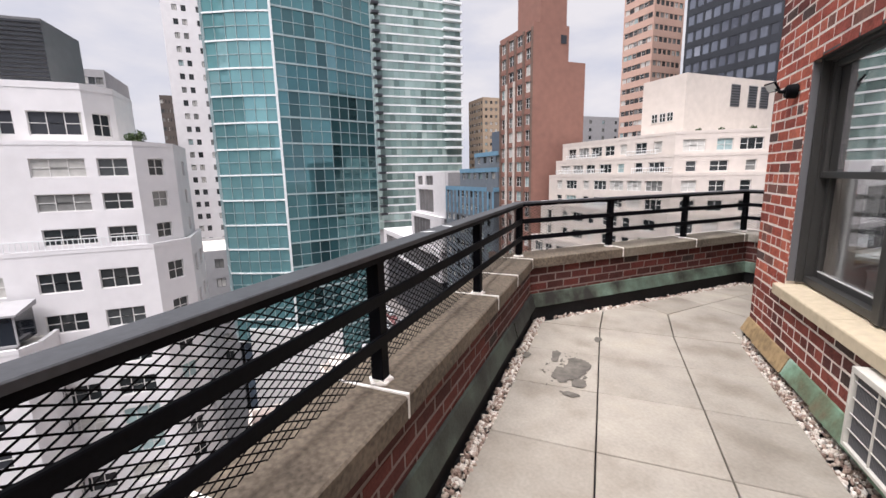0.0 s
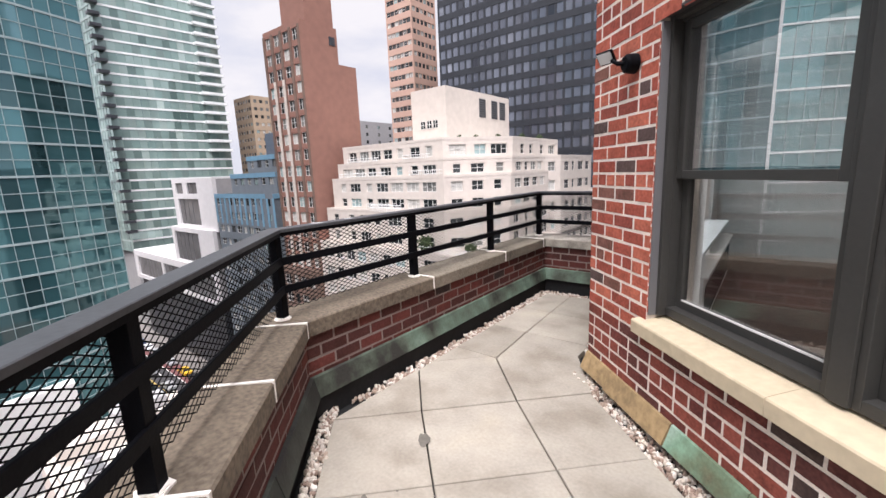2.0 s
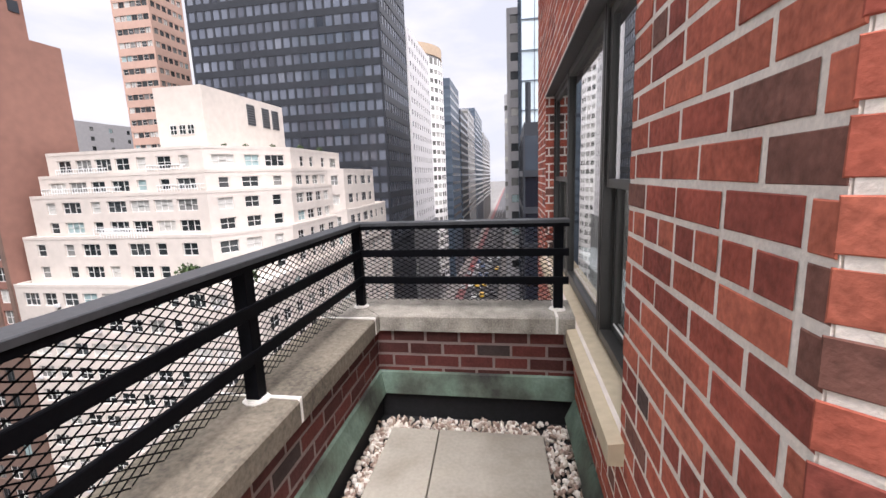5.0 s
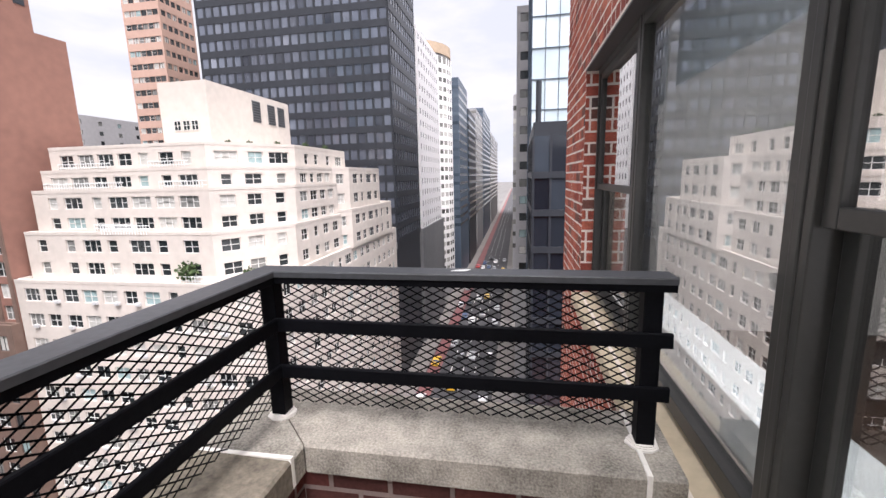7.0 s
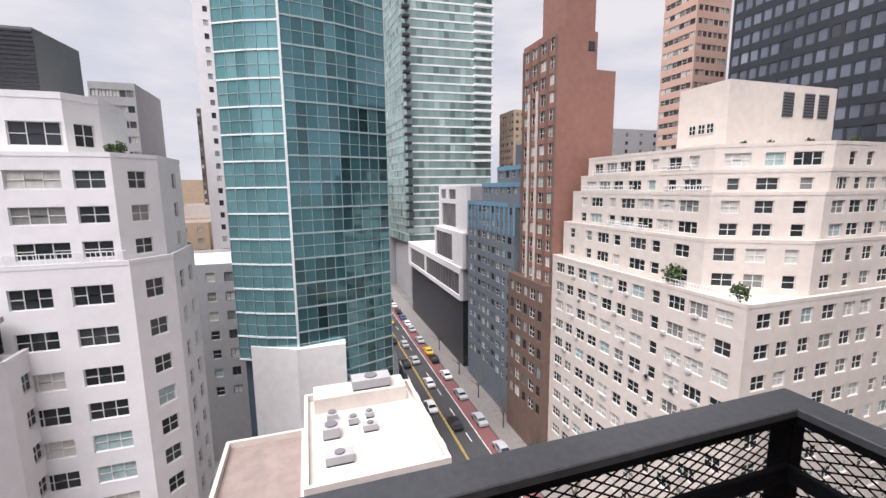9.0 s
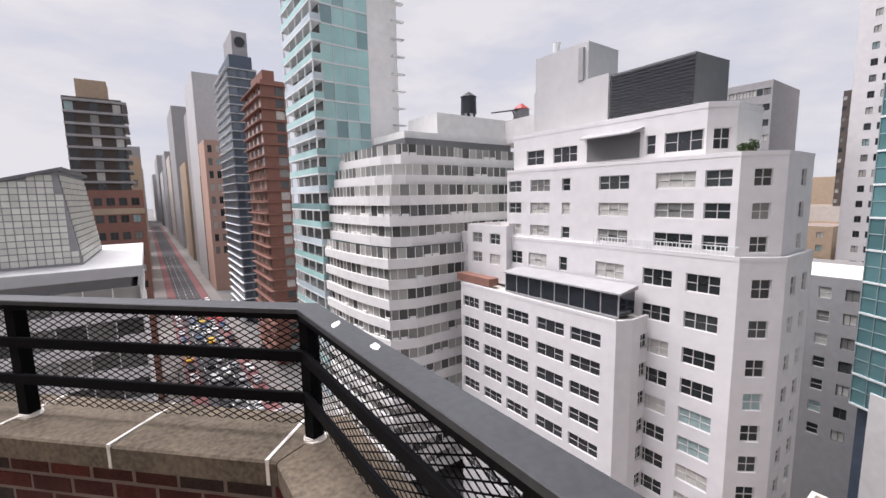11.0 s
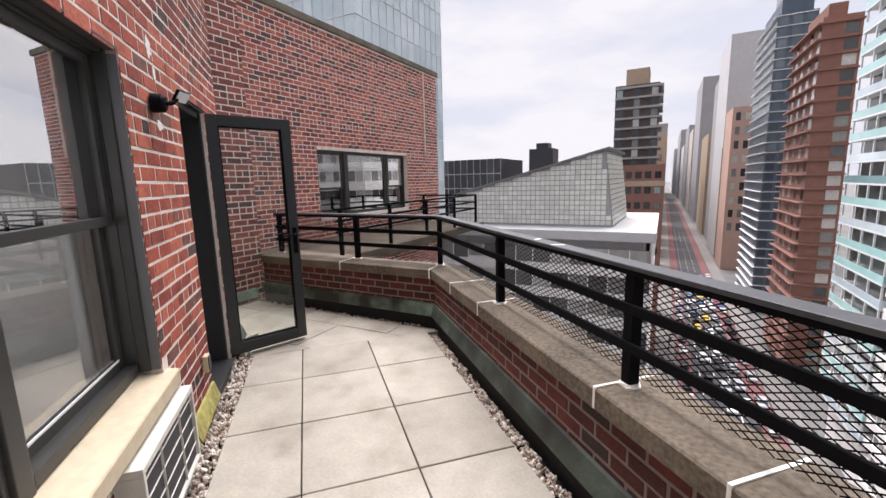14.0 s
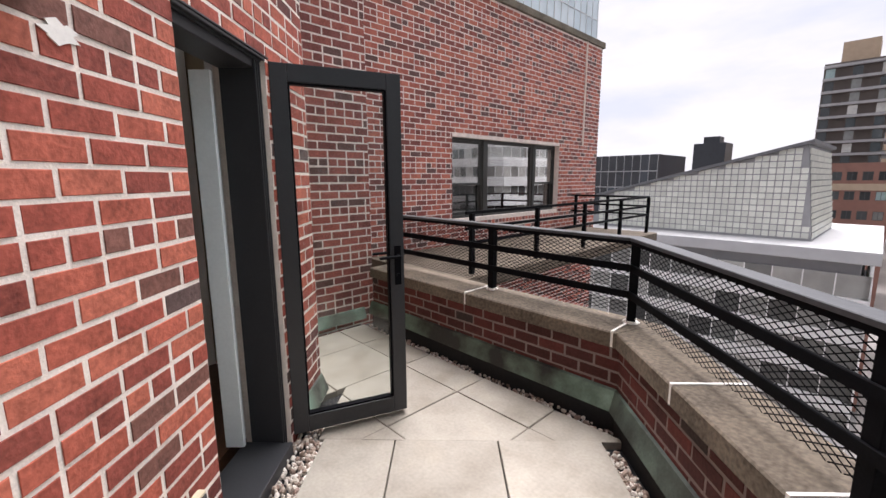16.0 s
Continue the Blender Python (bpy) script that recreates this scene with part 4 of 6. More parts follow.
# ---- flood lights, air conditioner, small fixtures ----
def flood(s, turn):
    x = at_s(s)
    ob = thing("flood_light", "black wall-mounted flood light with a tilting lamp head on brick", "light", OBLIQUE @ Matrix.Translation((x, 0.012, 1.93)), "flood lights on the brick wall")
    g = Geo().tube((0, 0, 0), (0, 0.05, 0), 0.05, 24, r2=0.046).tube((0, 0.05, 0), (0, 0.062, 0), 0.046, 24, r2=0.034)
    part("base", g, iron, ob)
    part("arm", Geo().tube((0, 0.06, 0), (0.03 * turn, 0.085, 0.008), 0.012, 12).tube((0.03 * turn, 0.085, 0.008), (0.055 * turn, 0.1, 0.03), 0.01, 12), iron, ob)
    tilt = Matrix.Translation((0.085 * turn, 0.115, 0.05)) @ pose(0, 0, 0, 55, 0, 20 * turn)
    head = part("lamp_head", Geo().soft(-0.05, 0.05, -0.035, 0.035, -0.008, 0.008, 0.004, 0, tilt), iron, ob)
    part("lens", Geo().box(-0.044, 0.044, -0.029, 0.029, -0.0095, -0.008, 0, tilt), white_trim, head, "pale flat lens")


flood(3.99, 1)
flood(1.70, -1)

for s, z, rs, rz in ((1.60, 1.83, 0.045, 0.025), (1.63, 2.22, 0.035, 0.05), (1.585, 2.1, 0.02, 0.04)):
    g, n = Geo(), 14
    ring = [(at_s(s) + rs * (1 + 0.35 * math.sin(3.1 * i + s * 40)) * math.cos(i * 2 * math.pi / n), z + rz * (1 + 0.3 * math.cos(2.3 * i)) * math.sin(i * 2 * math.pi / n)) for i in range(n)]
    g.add([(x, 0.003, y) for x, y in ring] + [(x, 0.006, y) for x, y in ring], [tuple(range(n, 2 * n))[::-1]] + [(i, n + i, n + (i + 1) % n, (i + 1) % n) for i in range(n)])
    part("mortar_smear", g, caulk, wall, "pale mortar smear on the brick")

ac = thing("air_conditioner", "through-wall air conditioner with aged white case below the sill", "air conditioner", OBLIQUE)
ax0, ax1, az0, az1 = at_s(1.98), at_s(2.66), 0.10, 0.50
g = Geo()
for a, b, c, d in ((ax0, ax1, az1 - 0.03, az1), (ax0, ax1, az0, az0 + 0.02), (ax0, ax0 + 0.02, az0 + 0.02, az1 - 0.03), (ax1 - 0.02, ax1, az0 + 0.02, az1 - 0.03)):
    g.soft(a, b, -0.2, 0.10, c, d, 0.004)
part("case", g, ac_paint, ac)
part("coil", Geo().box(ax0 + 0.02, ax1 - 0.02, -0.1, 0.05, az0 + 0.02, az1 - 0.03), grille_dark, ac)
fins = Geo()
for i in range(60):
    x = ax0 + 0.025 + i * (ax1 - ax0 - 0.05) / 60
    fins.box(x, x + 0.003, 0.05, 0.085, az0 + 0.02, az1 - 0.03)
part("fin", fins, louvre_metal, ac, kind="stuff")
for z in (0.19, 0.27, 0.35, 0.43):
    part("bar", Geo().box(ax0 + 0.02, ax1 - 0.02, 0.086, 0.091, z, z + 0.0045), ac_paint, ac)
for x in (ax0 + 0.22, ax0 + 0.47):
    part("bar", Geo().box(x, x + 0.004, 0.086, 0.095, az0 + 0.02, az1 - 0.03), ac_paint, ac)
vent = thing("wall_outlet", "small beige outlet box with a grey flap low on the brick", "outlet", OBLIQUE @ Matrix.Translation((at_s(1.36), 0.012, 0.36)))
part("box", Geo().soft(-0.035, 0.035, 0, 0.03, -0.055, 0.055, 0.005), sill_stone, vent)
part("flap", Geo().soft(-0.028, 0.028, 0.03, 0.036, -0.045, 0.045, 0.003), grille_dark, vent)

# flashing at the foot of the house walls
for m, a, b, seed, metal in ((OBLIQUE, at_s(1.18), at_s(1.93), 7, moss_metal), (OBLIQUE, at_s(1.94), at_s(3.55), 3, bright_copper), (OBLIQUE, at_s(3.56), OBLIQUE_LONG, 8, tan_metal), (FLANK, 0.02, 1.8, 4, copper), (OBLIQUE, 0.0, at_s(0.38), 5, copper), (frame_of(RECESS_X, 0.42, 0, 1), 0.0, 1.1, 6, copper)):
    rng, x, g = random.Random(seed), a, Geo()
    while x < b - 0.1:
        y = min(b, x + rng.uniform(0.5, 0.75))
        w = rng.uniform(0, 0.015)
        g.add([(x, 0.014, 0.15), (y, 0.014, 0.15), (y, 0.055 + w, 0.04), (x, 0.045 + w, 0.04), (x, 0.003, 0.155), (y, 0.003, 0.155), (y, 0.02, 0.025), (x, 0.02, 0.025)], [(0, 3, 2, 1), (4, 0, 1, 5), (3, 7, 6, 2), (0, 4, 7, 3), (1, 2, 6, 5)])
        x = y + 0.004
    part("flashing", g, metal, wall if m is OBLIQUE else flank if m is FLANK else recess, "green patinated copper flashing" if metal in (copper, bright_copper) else "tarnished yellow brown flashing", m if m not in (OBLIQUE, FLANK) else None)

# neighbour's rail along the wing
rail = thing("balcony_railing", "black iron railing of the neighbouring balcony along the wing", "railing")
for y in (-0.6, -1.85, -3.1, -4.35, -5.55):
    part("post", Geo().soft(2.075, 2.125, y - 0.025, y + 0.025, 0.45, 1.12, 0.003), iron, rail)
for x in (2.9, 3.6):
    part("post", Geo().soft(x - 0.025, x + 0.025, -5.575, -5.525, 0.45, 1.12, 0.003), iron, rail)
for z in (1.11, 0.94, 0.78):
    part("rail", Geo().soft(2.085, 2.115, -5.53, -0.5, z, z + 0.035, 0.003), iron, rail)
    part("rail", Geo().soft(2.085, 3.71, -5.565, -5.535, z, z + 0.035, 0.003), iron, rail)
part("balcony_slab", Geo().soft(1.95, 3.715, -5.7, -0.3, 0.3, 0.45, 0.01), stone, label="stone edged balcony slab of the wing", kind="structure")

# ---- the city ----
STREET = -43.5
AV_W, AV_E = -27.0, -3.2
ST_S, ST_N = 14.2, 41.0
part("ground", Geo().box(-3000, 3000, -3000, 3000, STREET - 1.0, STREET - 0.05), ground_mat, label="city ground reaching the horizon", kind="structure")
part("road_avenue", Geo().box(-23.0, -7.0, -900, 1500, STREET - 0.05, STREET), asphalt, label="asphalt avenue", kind="structure")
part("road_street", Geo().box(-420, -23.0, 20.0, 36.2, STREET - 0.05, STREET + 0.002), asphalt, label="asphalt cross street", kind="structure")
part("bus_lane", Geo().box(-420, -27.0, 33.2, 36.0, STREET, STREET + 0.012), bus_red, label="red bus lane", kind="structure")
part("bus_lane_avenue", Geo().box(-22.8, -19.8, -900, 1500, STREET, STREET + 0.012), bus_red, label="red bus lane", kind="structure")
part("bus_lane_east", Geo().box(-10.2, -7.2, -900, 20, STREET, STREET + 0.012), bus_red, label="red bus lane", kind="structure")
marks = Geo()
for y in (23.6, 26.4, 31.2):
    x = -30.0
    while x > -400:
        marks.box(x - 3, x, y - 0.09, y + 0.09, STREET + 0.003, STREET + 0.016)
        x -= 9
for x in (-17.2, -14.4, -11.6):
    y = -400
    while y < 600:
        marks.box(x - 0.09, x + 0.09, y, y + 3, STREET + 0.003, STREET + 0.016)
        y += 9
marks.box(-420, -29, 33.0, 33.15, STREET + 0.003, STREET + 0.016)
for n in range(8):
    marks.box(-22.6 + n * 2, -21.6 + n * 2, 37.4, 40.4, STREET + 0.003, STREET + 0.016)
    marks.box(-22.6 + n * 2, -21.6 + n * 2, 15.2, 18.2, STREET + 0.003, STREET + 0.016)
    marks.box(-26.6, -23.6, 20.5 + n * 2, 21.5 + n * 2, STREET + 0.014, STREET + 0.022)
part("lane_marking", marks, line_white, label="white lane and crossing markings", kind="structure")
part("centre_line", Geo().box(-420, -29, 28.6, 28.72, STREET + 0.003, STREET + 0.016).box(-420, -29, 28.85, 28.97, STREET + 0.003, STREET + 0.016), line_yellow, label="double yellow centre line", kind="structure")
walks = Geo()
for a, b, c, d in ((-420, AV_W + 4, ST_S - 0.2, 20.0), (-420, AV_W + 4, 36.2, ST_N + 0.2), (-27.2, -23, -900, ST_S - 0.2), (-27.2, -23, ST_N + 0.2, 1500), (-7, -2.5, -900, 1500)):
    walks.soft(a, b, c, d, STREET - 0.04, STREET + 0.16, 0.03)
part("pavement", walks, walk_mat, label="concrete pavements with kerbs", kind="structure")

WINDOWS = {}


def window_mesh(w, h, style):
    """A recessed window: frame, meeting rails and mullions, and glass behind them."""
    key = (round(w, 2), round(h, 2), style)
    if key not in WINDOWS:
        t, lights = 0.06, {"single": 1, "pair": 2, "triple": 3, "dark": 2}[style]
        xs, zs = [-w / 2], [0.0]
        for n in range(lights):
            lo, hi = -w / 2 + w * n / lights, -w / 2 + w * (n + 1) / lights
            xs += [lo + (t if n == 0 else t / 2), hi - (t if n == lights - 1 else t / 2)]
        xs.append(w / 2)
        zs += [t, h - t] if style == "dark" else [t, h * 0.5 - 0.03, h * 0.5 + 0.03, h - t]
        zs.append(h)
        verts, faces, kinds, index = [], [], [], {}

        def corner(x, y, z):
            spot = (round(x, 4), y, round(z, 4))
            if spot not in index:
                index[spot] = len(verts)
                verts.append(spot)
            return index[spot]

        for i, (p, q) in enumerate(zip(xs, xs[1:])):
            for j, (c, d) in enumerate(zip(zs, zs[1:])):
                pane = i % 2 and (j % 2 or (style == "triple" and i == 3 and 0 < j < len(zs) - 2))
                front = [corner(p, 0.03, c), corner(q, 0.03, c), corner(q, 0.03, d), corner(p, 0.03, d)]
                if not pane:
                    faces.append(front[::-1])
                    kinds.append(0)
                    continue
                back = [corner(p, -0.02, c), corner(q, -0.02, c), corner(q, -0.02, d), corner(p, -0.02, d)]
                faces.append(back[::-1])
                kinds.append(1)
                for k in range(4):
                    faces.append((front[k], front[(k + 1) % 4], back[(k + 1) % 4], back[k])[::-1])
                    kinds.append(0)
        g = Geo()
        g.v, g.f, g.k = verts, faces, kinds
        WINDOWS[key] = g.mesh("window", dark_sash if style == "dark" else sash, far_window)
    return WINDOWS[key]


def punched(shell, spots, m, width, z0, z1, rows, bays, deep=0.22):
    """One face with real window openings. rows: (sill height, head height); bays: (centre, width, style)."""
    bays = sorted(bays)
    cuts = [0.0]
    for c, w, _ in bays:
        cuts += [c - w / 2, c + w / 2]
    cuts.append(width)
    z = z0
    quad = lambda a, b, c, d: shell.add([(a, 0, c), (b, 0, c), (b, 0, d), (a, 0, d)], [(0, 3, 2, 1)], 0, m)
    for lo, hi in rows:
        quad(0, width, z, lo)
        for n in range(0, len(cuts), 2):
            quad(cuts[n], cuts[n + 1], lo, hi)
        for c, w, style in bays:
            a, b = c - w / 2, c + w / 2
            p = [(a, 0, lo), (b, 0, lo), (b, 0, hi), (a, 0, hi), (a, -deep, lo), (b, -deep, lo), (b, -deep, hi), (a, -deep, hi)]
            shell.add(p, [(0, 4, 5, 1), (1, 5, 6, 2), (2, 6, 7, 3), (3, 7, 4, 0)], 0, m)
            spots.append((m @ Matrix.Translation((c, -deep + 0.05, lo)), w, hi - lo, style))
        z = hi
    quad(0, width, z, z1)


FACES = {"E": lambda x0, x1, y0, y1: (frame_of(x1, y1, 0, -1), y1 - y0), "W": lambda x0, x1, y0, y1: (frame_of(x0, y0, 0, 1), y1 - y0), "S": lambda x0, x1, y0, y1: (frame_of(x1, y0, -1, 0), x1 - x0), "N": lambda x0, x1, y0, y1: (frame_of(x0, y1, 1, 0), x1 - x0)}


def even_bays(width, n, w, styles=("pair",), edge=0.0, seed=0):
    """n window bays spread over a face, with the styles taken in turn."""
    step = (width - 2 * edge) / n
    return [(edge + step * (i + 0.5), w[i % len(w)] if isinstance(w, tuple) else w, styles[i % len(styles)]) for i in range(n)]


def storeys(z0, z1, height, sill=0.9, head=2.3):
    n = max(1, int((z1 - z0 + 0.3) // height))
    base = z1 - n * height
    return [(base + i * height + sill, base + i * height + head) for i in range(n) if base + i * height + sill > z0 + 0.05]


def tier(parent, x0, x1, y0, y1, z0, z1, faces, wall, height=2.85, sill=0.9, head=2.25, roof=None, parapet=0.6, name="wall", limit=None):
    """One stage of a building: pierced walls, a roof slab behind a parapet, each window an object."""
    shell, spots = Geo(), []
    for side in "EWSN":
        m, width = FACES[side](x0, x1, y0, y1)
        if side in faces:
            punched(shell, spots, m, width, z0, z1, [r for r in storeys(z0, z1, height, sill, head) if r[0] > (limit or -99)], faces[side](width))
        else:
            shell.add([(0, 0, z0), (width, 0, z0), (width, 0, z1), (0, 0, z1)], [(0, 3, 2, 1)], 0, m)
    rim = 0.3
    shell.box(x0, x1, y0 - 0.001, y0 + rim, z1, z1 + parapet).box(x0, x1, y1 - rim, y1 + 0.001, z1, z1 + parapet).box(x0 - 0.001, x0 + rim, y0 + rim, y1 - rim, z1, z1 + parapet).box(x1 - rim, x1 + 0.001, y0 + rim, y1 - rim, z1, z1 + parapet)
    body = part(name, shell, wall, parent)
    part("roof", Geo().box(x0 + rim, x1 - rim, y0 + rim, y1 - rim, z1 - 0.3, z1 + 0.05), roof or roof_white, parent)
    # dark rooms behind the glass keep daylight from passing through
    part("interior", Geo().box(x0 + 0.4, x1 - 0.4, y0 + 0.4, y1 - 0.4, z0 + 0.1, z1 - 0.35), dark_wall, parent)
    for m, w, h, style in spots:
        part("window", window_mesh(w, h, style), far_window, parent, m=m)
    return body


def poly_tier(parent, plan, z0, z1, rows, faces, wall, roof=None, parapet=0.35, name="wall"):
    """One stage on a free plan, corners clockwise from above; faces: edge number to its window bays."""
    shell, spots, k = Geo(), [], len(plan)
    for n, (p, q) in enumerate(zip(plan, plan[1:] + plan[:1])):
        m, width = frame_of(*p, q[0] - p[0], q[1] - p[1]), math.dist(p, q)
        if n in faces:
            bays = [(c, w, style) for c, w, style in faces[n] if c - w / 2 > 0.15 and c + w / 2 < width - 0.15]
            punched(shell, spots, m, width, z0, z1, sorted(rows), bays)
        else:
            shell.add([(0, 0, z0), (width, 0, z0), (width, 0, z1), (0, 0, z1)], [(0, 3, 2, 1)], 0, m)
        shell.box(0.002, width - 0.002, -0.3, 0.03, z1, z1 + parapet, 0, m)
    part(name, shell, wall, parent)
    cx, cy = sum(p[0] for p in plan) / k, sum(p[1] for p in plan) / k
    shrink = lambda f: [(cx + (x - cx) * f, cy + (y - cy) * f) for x, y in plan][::-1]
    part("roof", Geo().prism(shrink(0.985), z1 - 0.3, z1 + 0.05), roof or roof_white, parent)
    part("interior", Geo().prism(shrink(0.95), z0 + 0.1, z1 - 0.35), dark_wall, parent)
    for m, w, h, style in spots:
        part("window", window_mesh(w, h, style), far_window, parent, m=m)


def uneven_bays(width, n, seed, edge=0.8, kinds=((1.7, "pair"), (1.1, "single"), (2.4, "triple"), (1.6, "pair"), (1.9, "pair"))):
    """Bays of mixed width, a little out of step, as in a building altered flat by flat."""
    rng, step = random.Random(seed), (width - 2 * edge) / n
    out = []
    for i in range(n):
        w, style = rng.choice(kinds)
        w = min(w, step - 0.5)
        out.append((edge + step * (i + 0.5) + rng.uniform(-0.25, 0.25) * max(0.0, step - w - 0.4), w, style))
    return out


def levels(top, pitch, count, high=1.45, drop=0.65):
    """Window rows counted down from a roof: (sill, head)."""
    return [(top - drop - i * pitch - high, top - drop - i * pitch) for i in range(count)]


def curtain(parent, corners, z0, z1, height, bay, glass, band, line, band_high=0.35, fin=0.07, bands_as_parts=True, split=1):
    """A glazed face over a run of plan corners: panes, mullions, and a band at each floor."""
    panes, bars = Geo(), Geo()
    floors = int((z1 - z0) // height)
    for p, q in zip(corners, corners[1:]):
        m, width = frame_of(*p, q[0] - p[0], q[1] - p[1]), math.dist(p, q)
        n = max(1, round(width / bay))
        step = width / n
        for k in range(floors):
            a = z0 + k * height
            for i in range(n):
                tip = 0.004 * math.sin(i * 12.9 + k * 7.7 + p[0])
                panes.add([(i * step, -0.05 + tip, a), ((i + 1) * step, -0.05 - tip, a), ((i + 1) * step, -0.05 - tip * 0.4, a + height), (i * step, -0.05 + tip * 0.6, a + height)], [(0, 3, 2, 1)], 0, m)
            if bands_as_parts:
                part("floor_band", Geo().box(0, width, -0.04, 0.10, a - band_high / 2, a + band_high / 2), band, parent, m=m)
            else:
                bars.box(0, width, -0.04, 0.08, a - band_high / 2, a + band_high / 2, 0, m)
            for j in range(1, split):
                bars.box(0, width, -0.04, 0.02, a + height * j / split - 0.04, a + height * j / split + 0.04, 0, m)
        for i in range(n + 1):
            bars.box(i * step - fin / 2, i * step + fin / 2, -0.04, 0.05, z0, z0 + floors * height, 0, m)
    part("glazing", panes, glass, parent, kind="stuff")
    part("mullion", bars, line, parent, kind="stuff")


def block(parent, x0, x1, y0, y1, z0, z1, material, name="wall"):
    return part(name, Geo().box(x0, x1, y0, y1, z0, z1), material, parent)


def house(label):
    return thing("building", label, "building")


def water_tank(x, y, z, r=1.6, h=3.0):
    ob = thing("water_tank", "dark wooden rooftop water tank with a conical lid on legs", "water tank", Matrix.Translation((x, y, z)))
    part("tank", Geo().tube((0, 0, 1.2), (0, 0, 1.2 + h), r, 20, r2=r * 0.94), dark_wall, ob)
    part("lid", Geo().tube((0, 0, 1.2 + h), (0, 0, 2.1 + h), r * 1.05, 20, r2=0.1), dark_wall, ob)
    for a in range(4):
        c, s = math.cos(a * 1.57 + 0.8) * r * 0.7, math.sin(a * 1.57 + 0.8) * r * 0.7
        part("leg", Geo().box(c - 0.12, c + 0.12, s - 0.12, s + 0.12, 0, 1.2), dark_wall, ob)


# cream stepped apartment house across the crossing
b = house("cream stepped apartment building with many small windows and terraces")
CREAM = [(-27, 88), (-27, 41), (-57, 41), (-57, 88)]
poly_tier(b, CREAM, STREET, -8.95, levels(-8.95, 2.9, 10), {0: uneven_bays(47, 16, 1), 1: uneven_bays(30, 11, 2)}, cream_wall)
# stages with a splayed corner, each set back from the one below
for n, (east, south, west, splay, north, z0, z1, rows) in enumerate(((-27.7, 42.4, -56.4, 5.0, 63, -8.95, -3.85, levels(-3.85, 2.5, 2, 1.35, 0.55)), (-28.1, 43.4, -55.7, 5.2, 63, -3.85, 0.65, levels(0.65, 2.22, 2, 1.25, 0.5)), (-28.6, 44.4, -55.3, 5.4, 63, 0.65, 2.85, levels(2.85, 2.3, 1, 1.2, 0.5)), (-29.2, 45.4, -55.0, 5.6, 69, 2.85, 5.45, levels(5.45, 2.6, 1, 1.35, 0.6)))):
    plan = [(east, north), (east, south + splay * 1.5), (east - splay, south), (west, south), (west, north)]
    poly_tier(b, plan, z0, z1, rows, {0: uneven_bays(north - south - splay * 1.5, 4, 10 + n), 1: uneven_bays(splay * 1.8, 3, 20 + n, 0.5), 2: uneven_bays(east - splay - west, 7, 30 + n, 1.0, ((2.6, "triple"), (1.2, "single"), (1.8, "pair"), (2.3, "triple")))}, cream_wall)
# the wing that stands forward on the avenue
poly_tier(b, [(-29.0, 86.5), (-26.7, 84.5), (-26.7, 64.5), (-28.4, 61.5), (-34, 61.5), (-34, 86.5)], -8.95, -3.3, levels(-3.3, 2.8, 2), {1: uneven_bays(20, 6, 41), 0: [(1.5, 1.3, "pair")], 2: [(1.7, 1.4, "pair")]}, cream_wall)
poly_tier(b, [(-29.4, 81.5), (-27.2, 79.5), (-27.2, 65.5), (-28.8, 62.5), (-34, 62.5), (-34, 81.5)], -3.3, 2.9, levels(2.9, 2.9, 2), {1: uneven_bays(14, 4, 42), 0: [(1.5, 1.3, "pair")], 2: [(1.7, 1.4, "pair")]}, cream_wall)
tier(b, -46.7, -39.85, 53, 71.9, 5.5, 13.6, {}, cream_wall, parapet=0.3)
for x in (-44.9, -43.6, -42.4):
    part("window", window_mesh(1.0, 1.2, "pair"), far_window, b, m=frame_of(x + 0.5, 52.93, -1, 0, 8.0))
block(b, -45.0, -40.5, 55, 60, 13.7, 14.1, cream_wall, "roof_kerb")
for y in (62.0, 65.8, 68.5):
    part("louvre", Geo().box(-39.86, -39.78, y, y + 1.9, 10.0, 13.0), louvre_metal, b)
    for i in range(8):
        part("louvre_blade", Geo().box(-39.78, -39.72, y + 0.05, y + 1.85, 10.15 + i * 0.36, 10.3 + i * 0.36), dark_wall, b)
for x0, x1, y, z in ((-54, -47, 45.35, 2.9), (-42, -37, 45.35, 2.9), (-55.2, -44.5, 44.35, 0.7), (-40, -34.2, 44.35, 0.7), (-46, -40, 42.35, -3.8), (-36, -27.5, 41.15, -8.9), (-48, -43, 43.35, -3.8)):
    g = Geo()
    for i in range(int((x1 - x0) / 0.35)):
        g.box(x0 + i * 0.35, x0 + i * 0.35 + 0.04, y - 0.02, y + 0.02, z, z + 0.95)
    g.box(x0, x1, y - 0.03, y + 0.03, z + 0.92, z + 1.0).box(x0, x1, y - 0.03, y + 0.03, z + 0.5, z + 0.56)
    part("terrace_rail", g, white_trim, b)
rng = random.Random(31)
for i in range(46):
    k, c = rng.randrange(10), rng.uniform(1, 29)
    part("air_conditioner", Geo().soft(-27 - c - 0.3, -27 - c + 0.3, 40.72, 41.0, -11.15 - 2.9 * k, -10.8 - 2.9 * k, 0.02), pale_render, b)


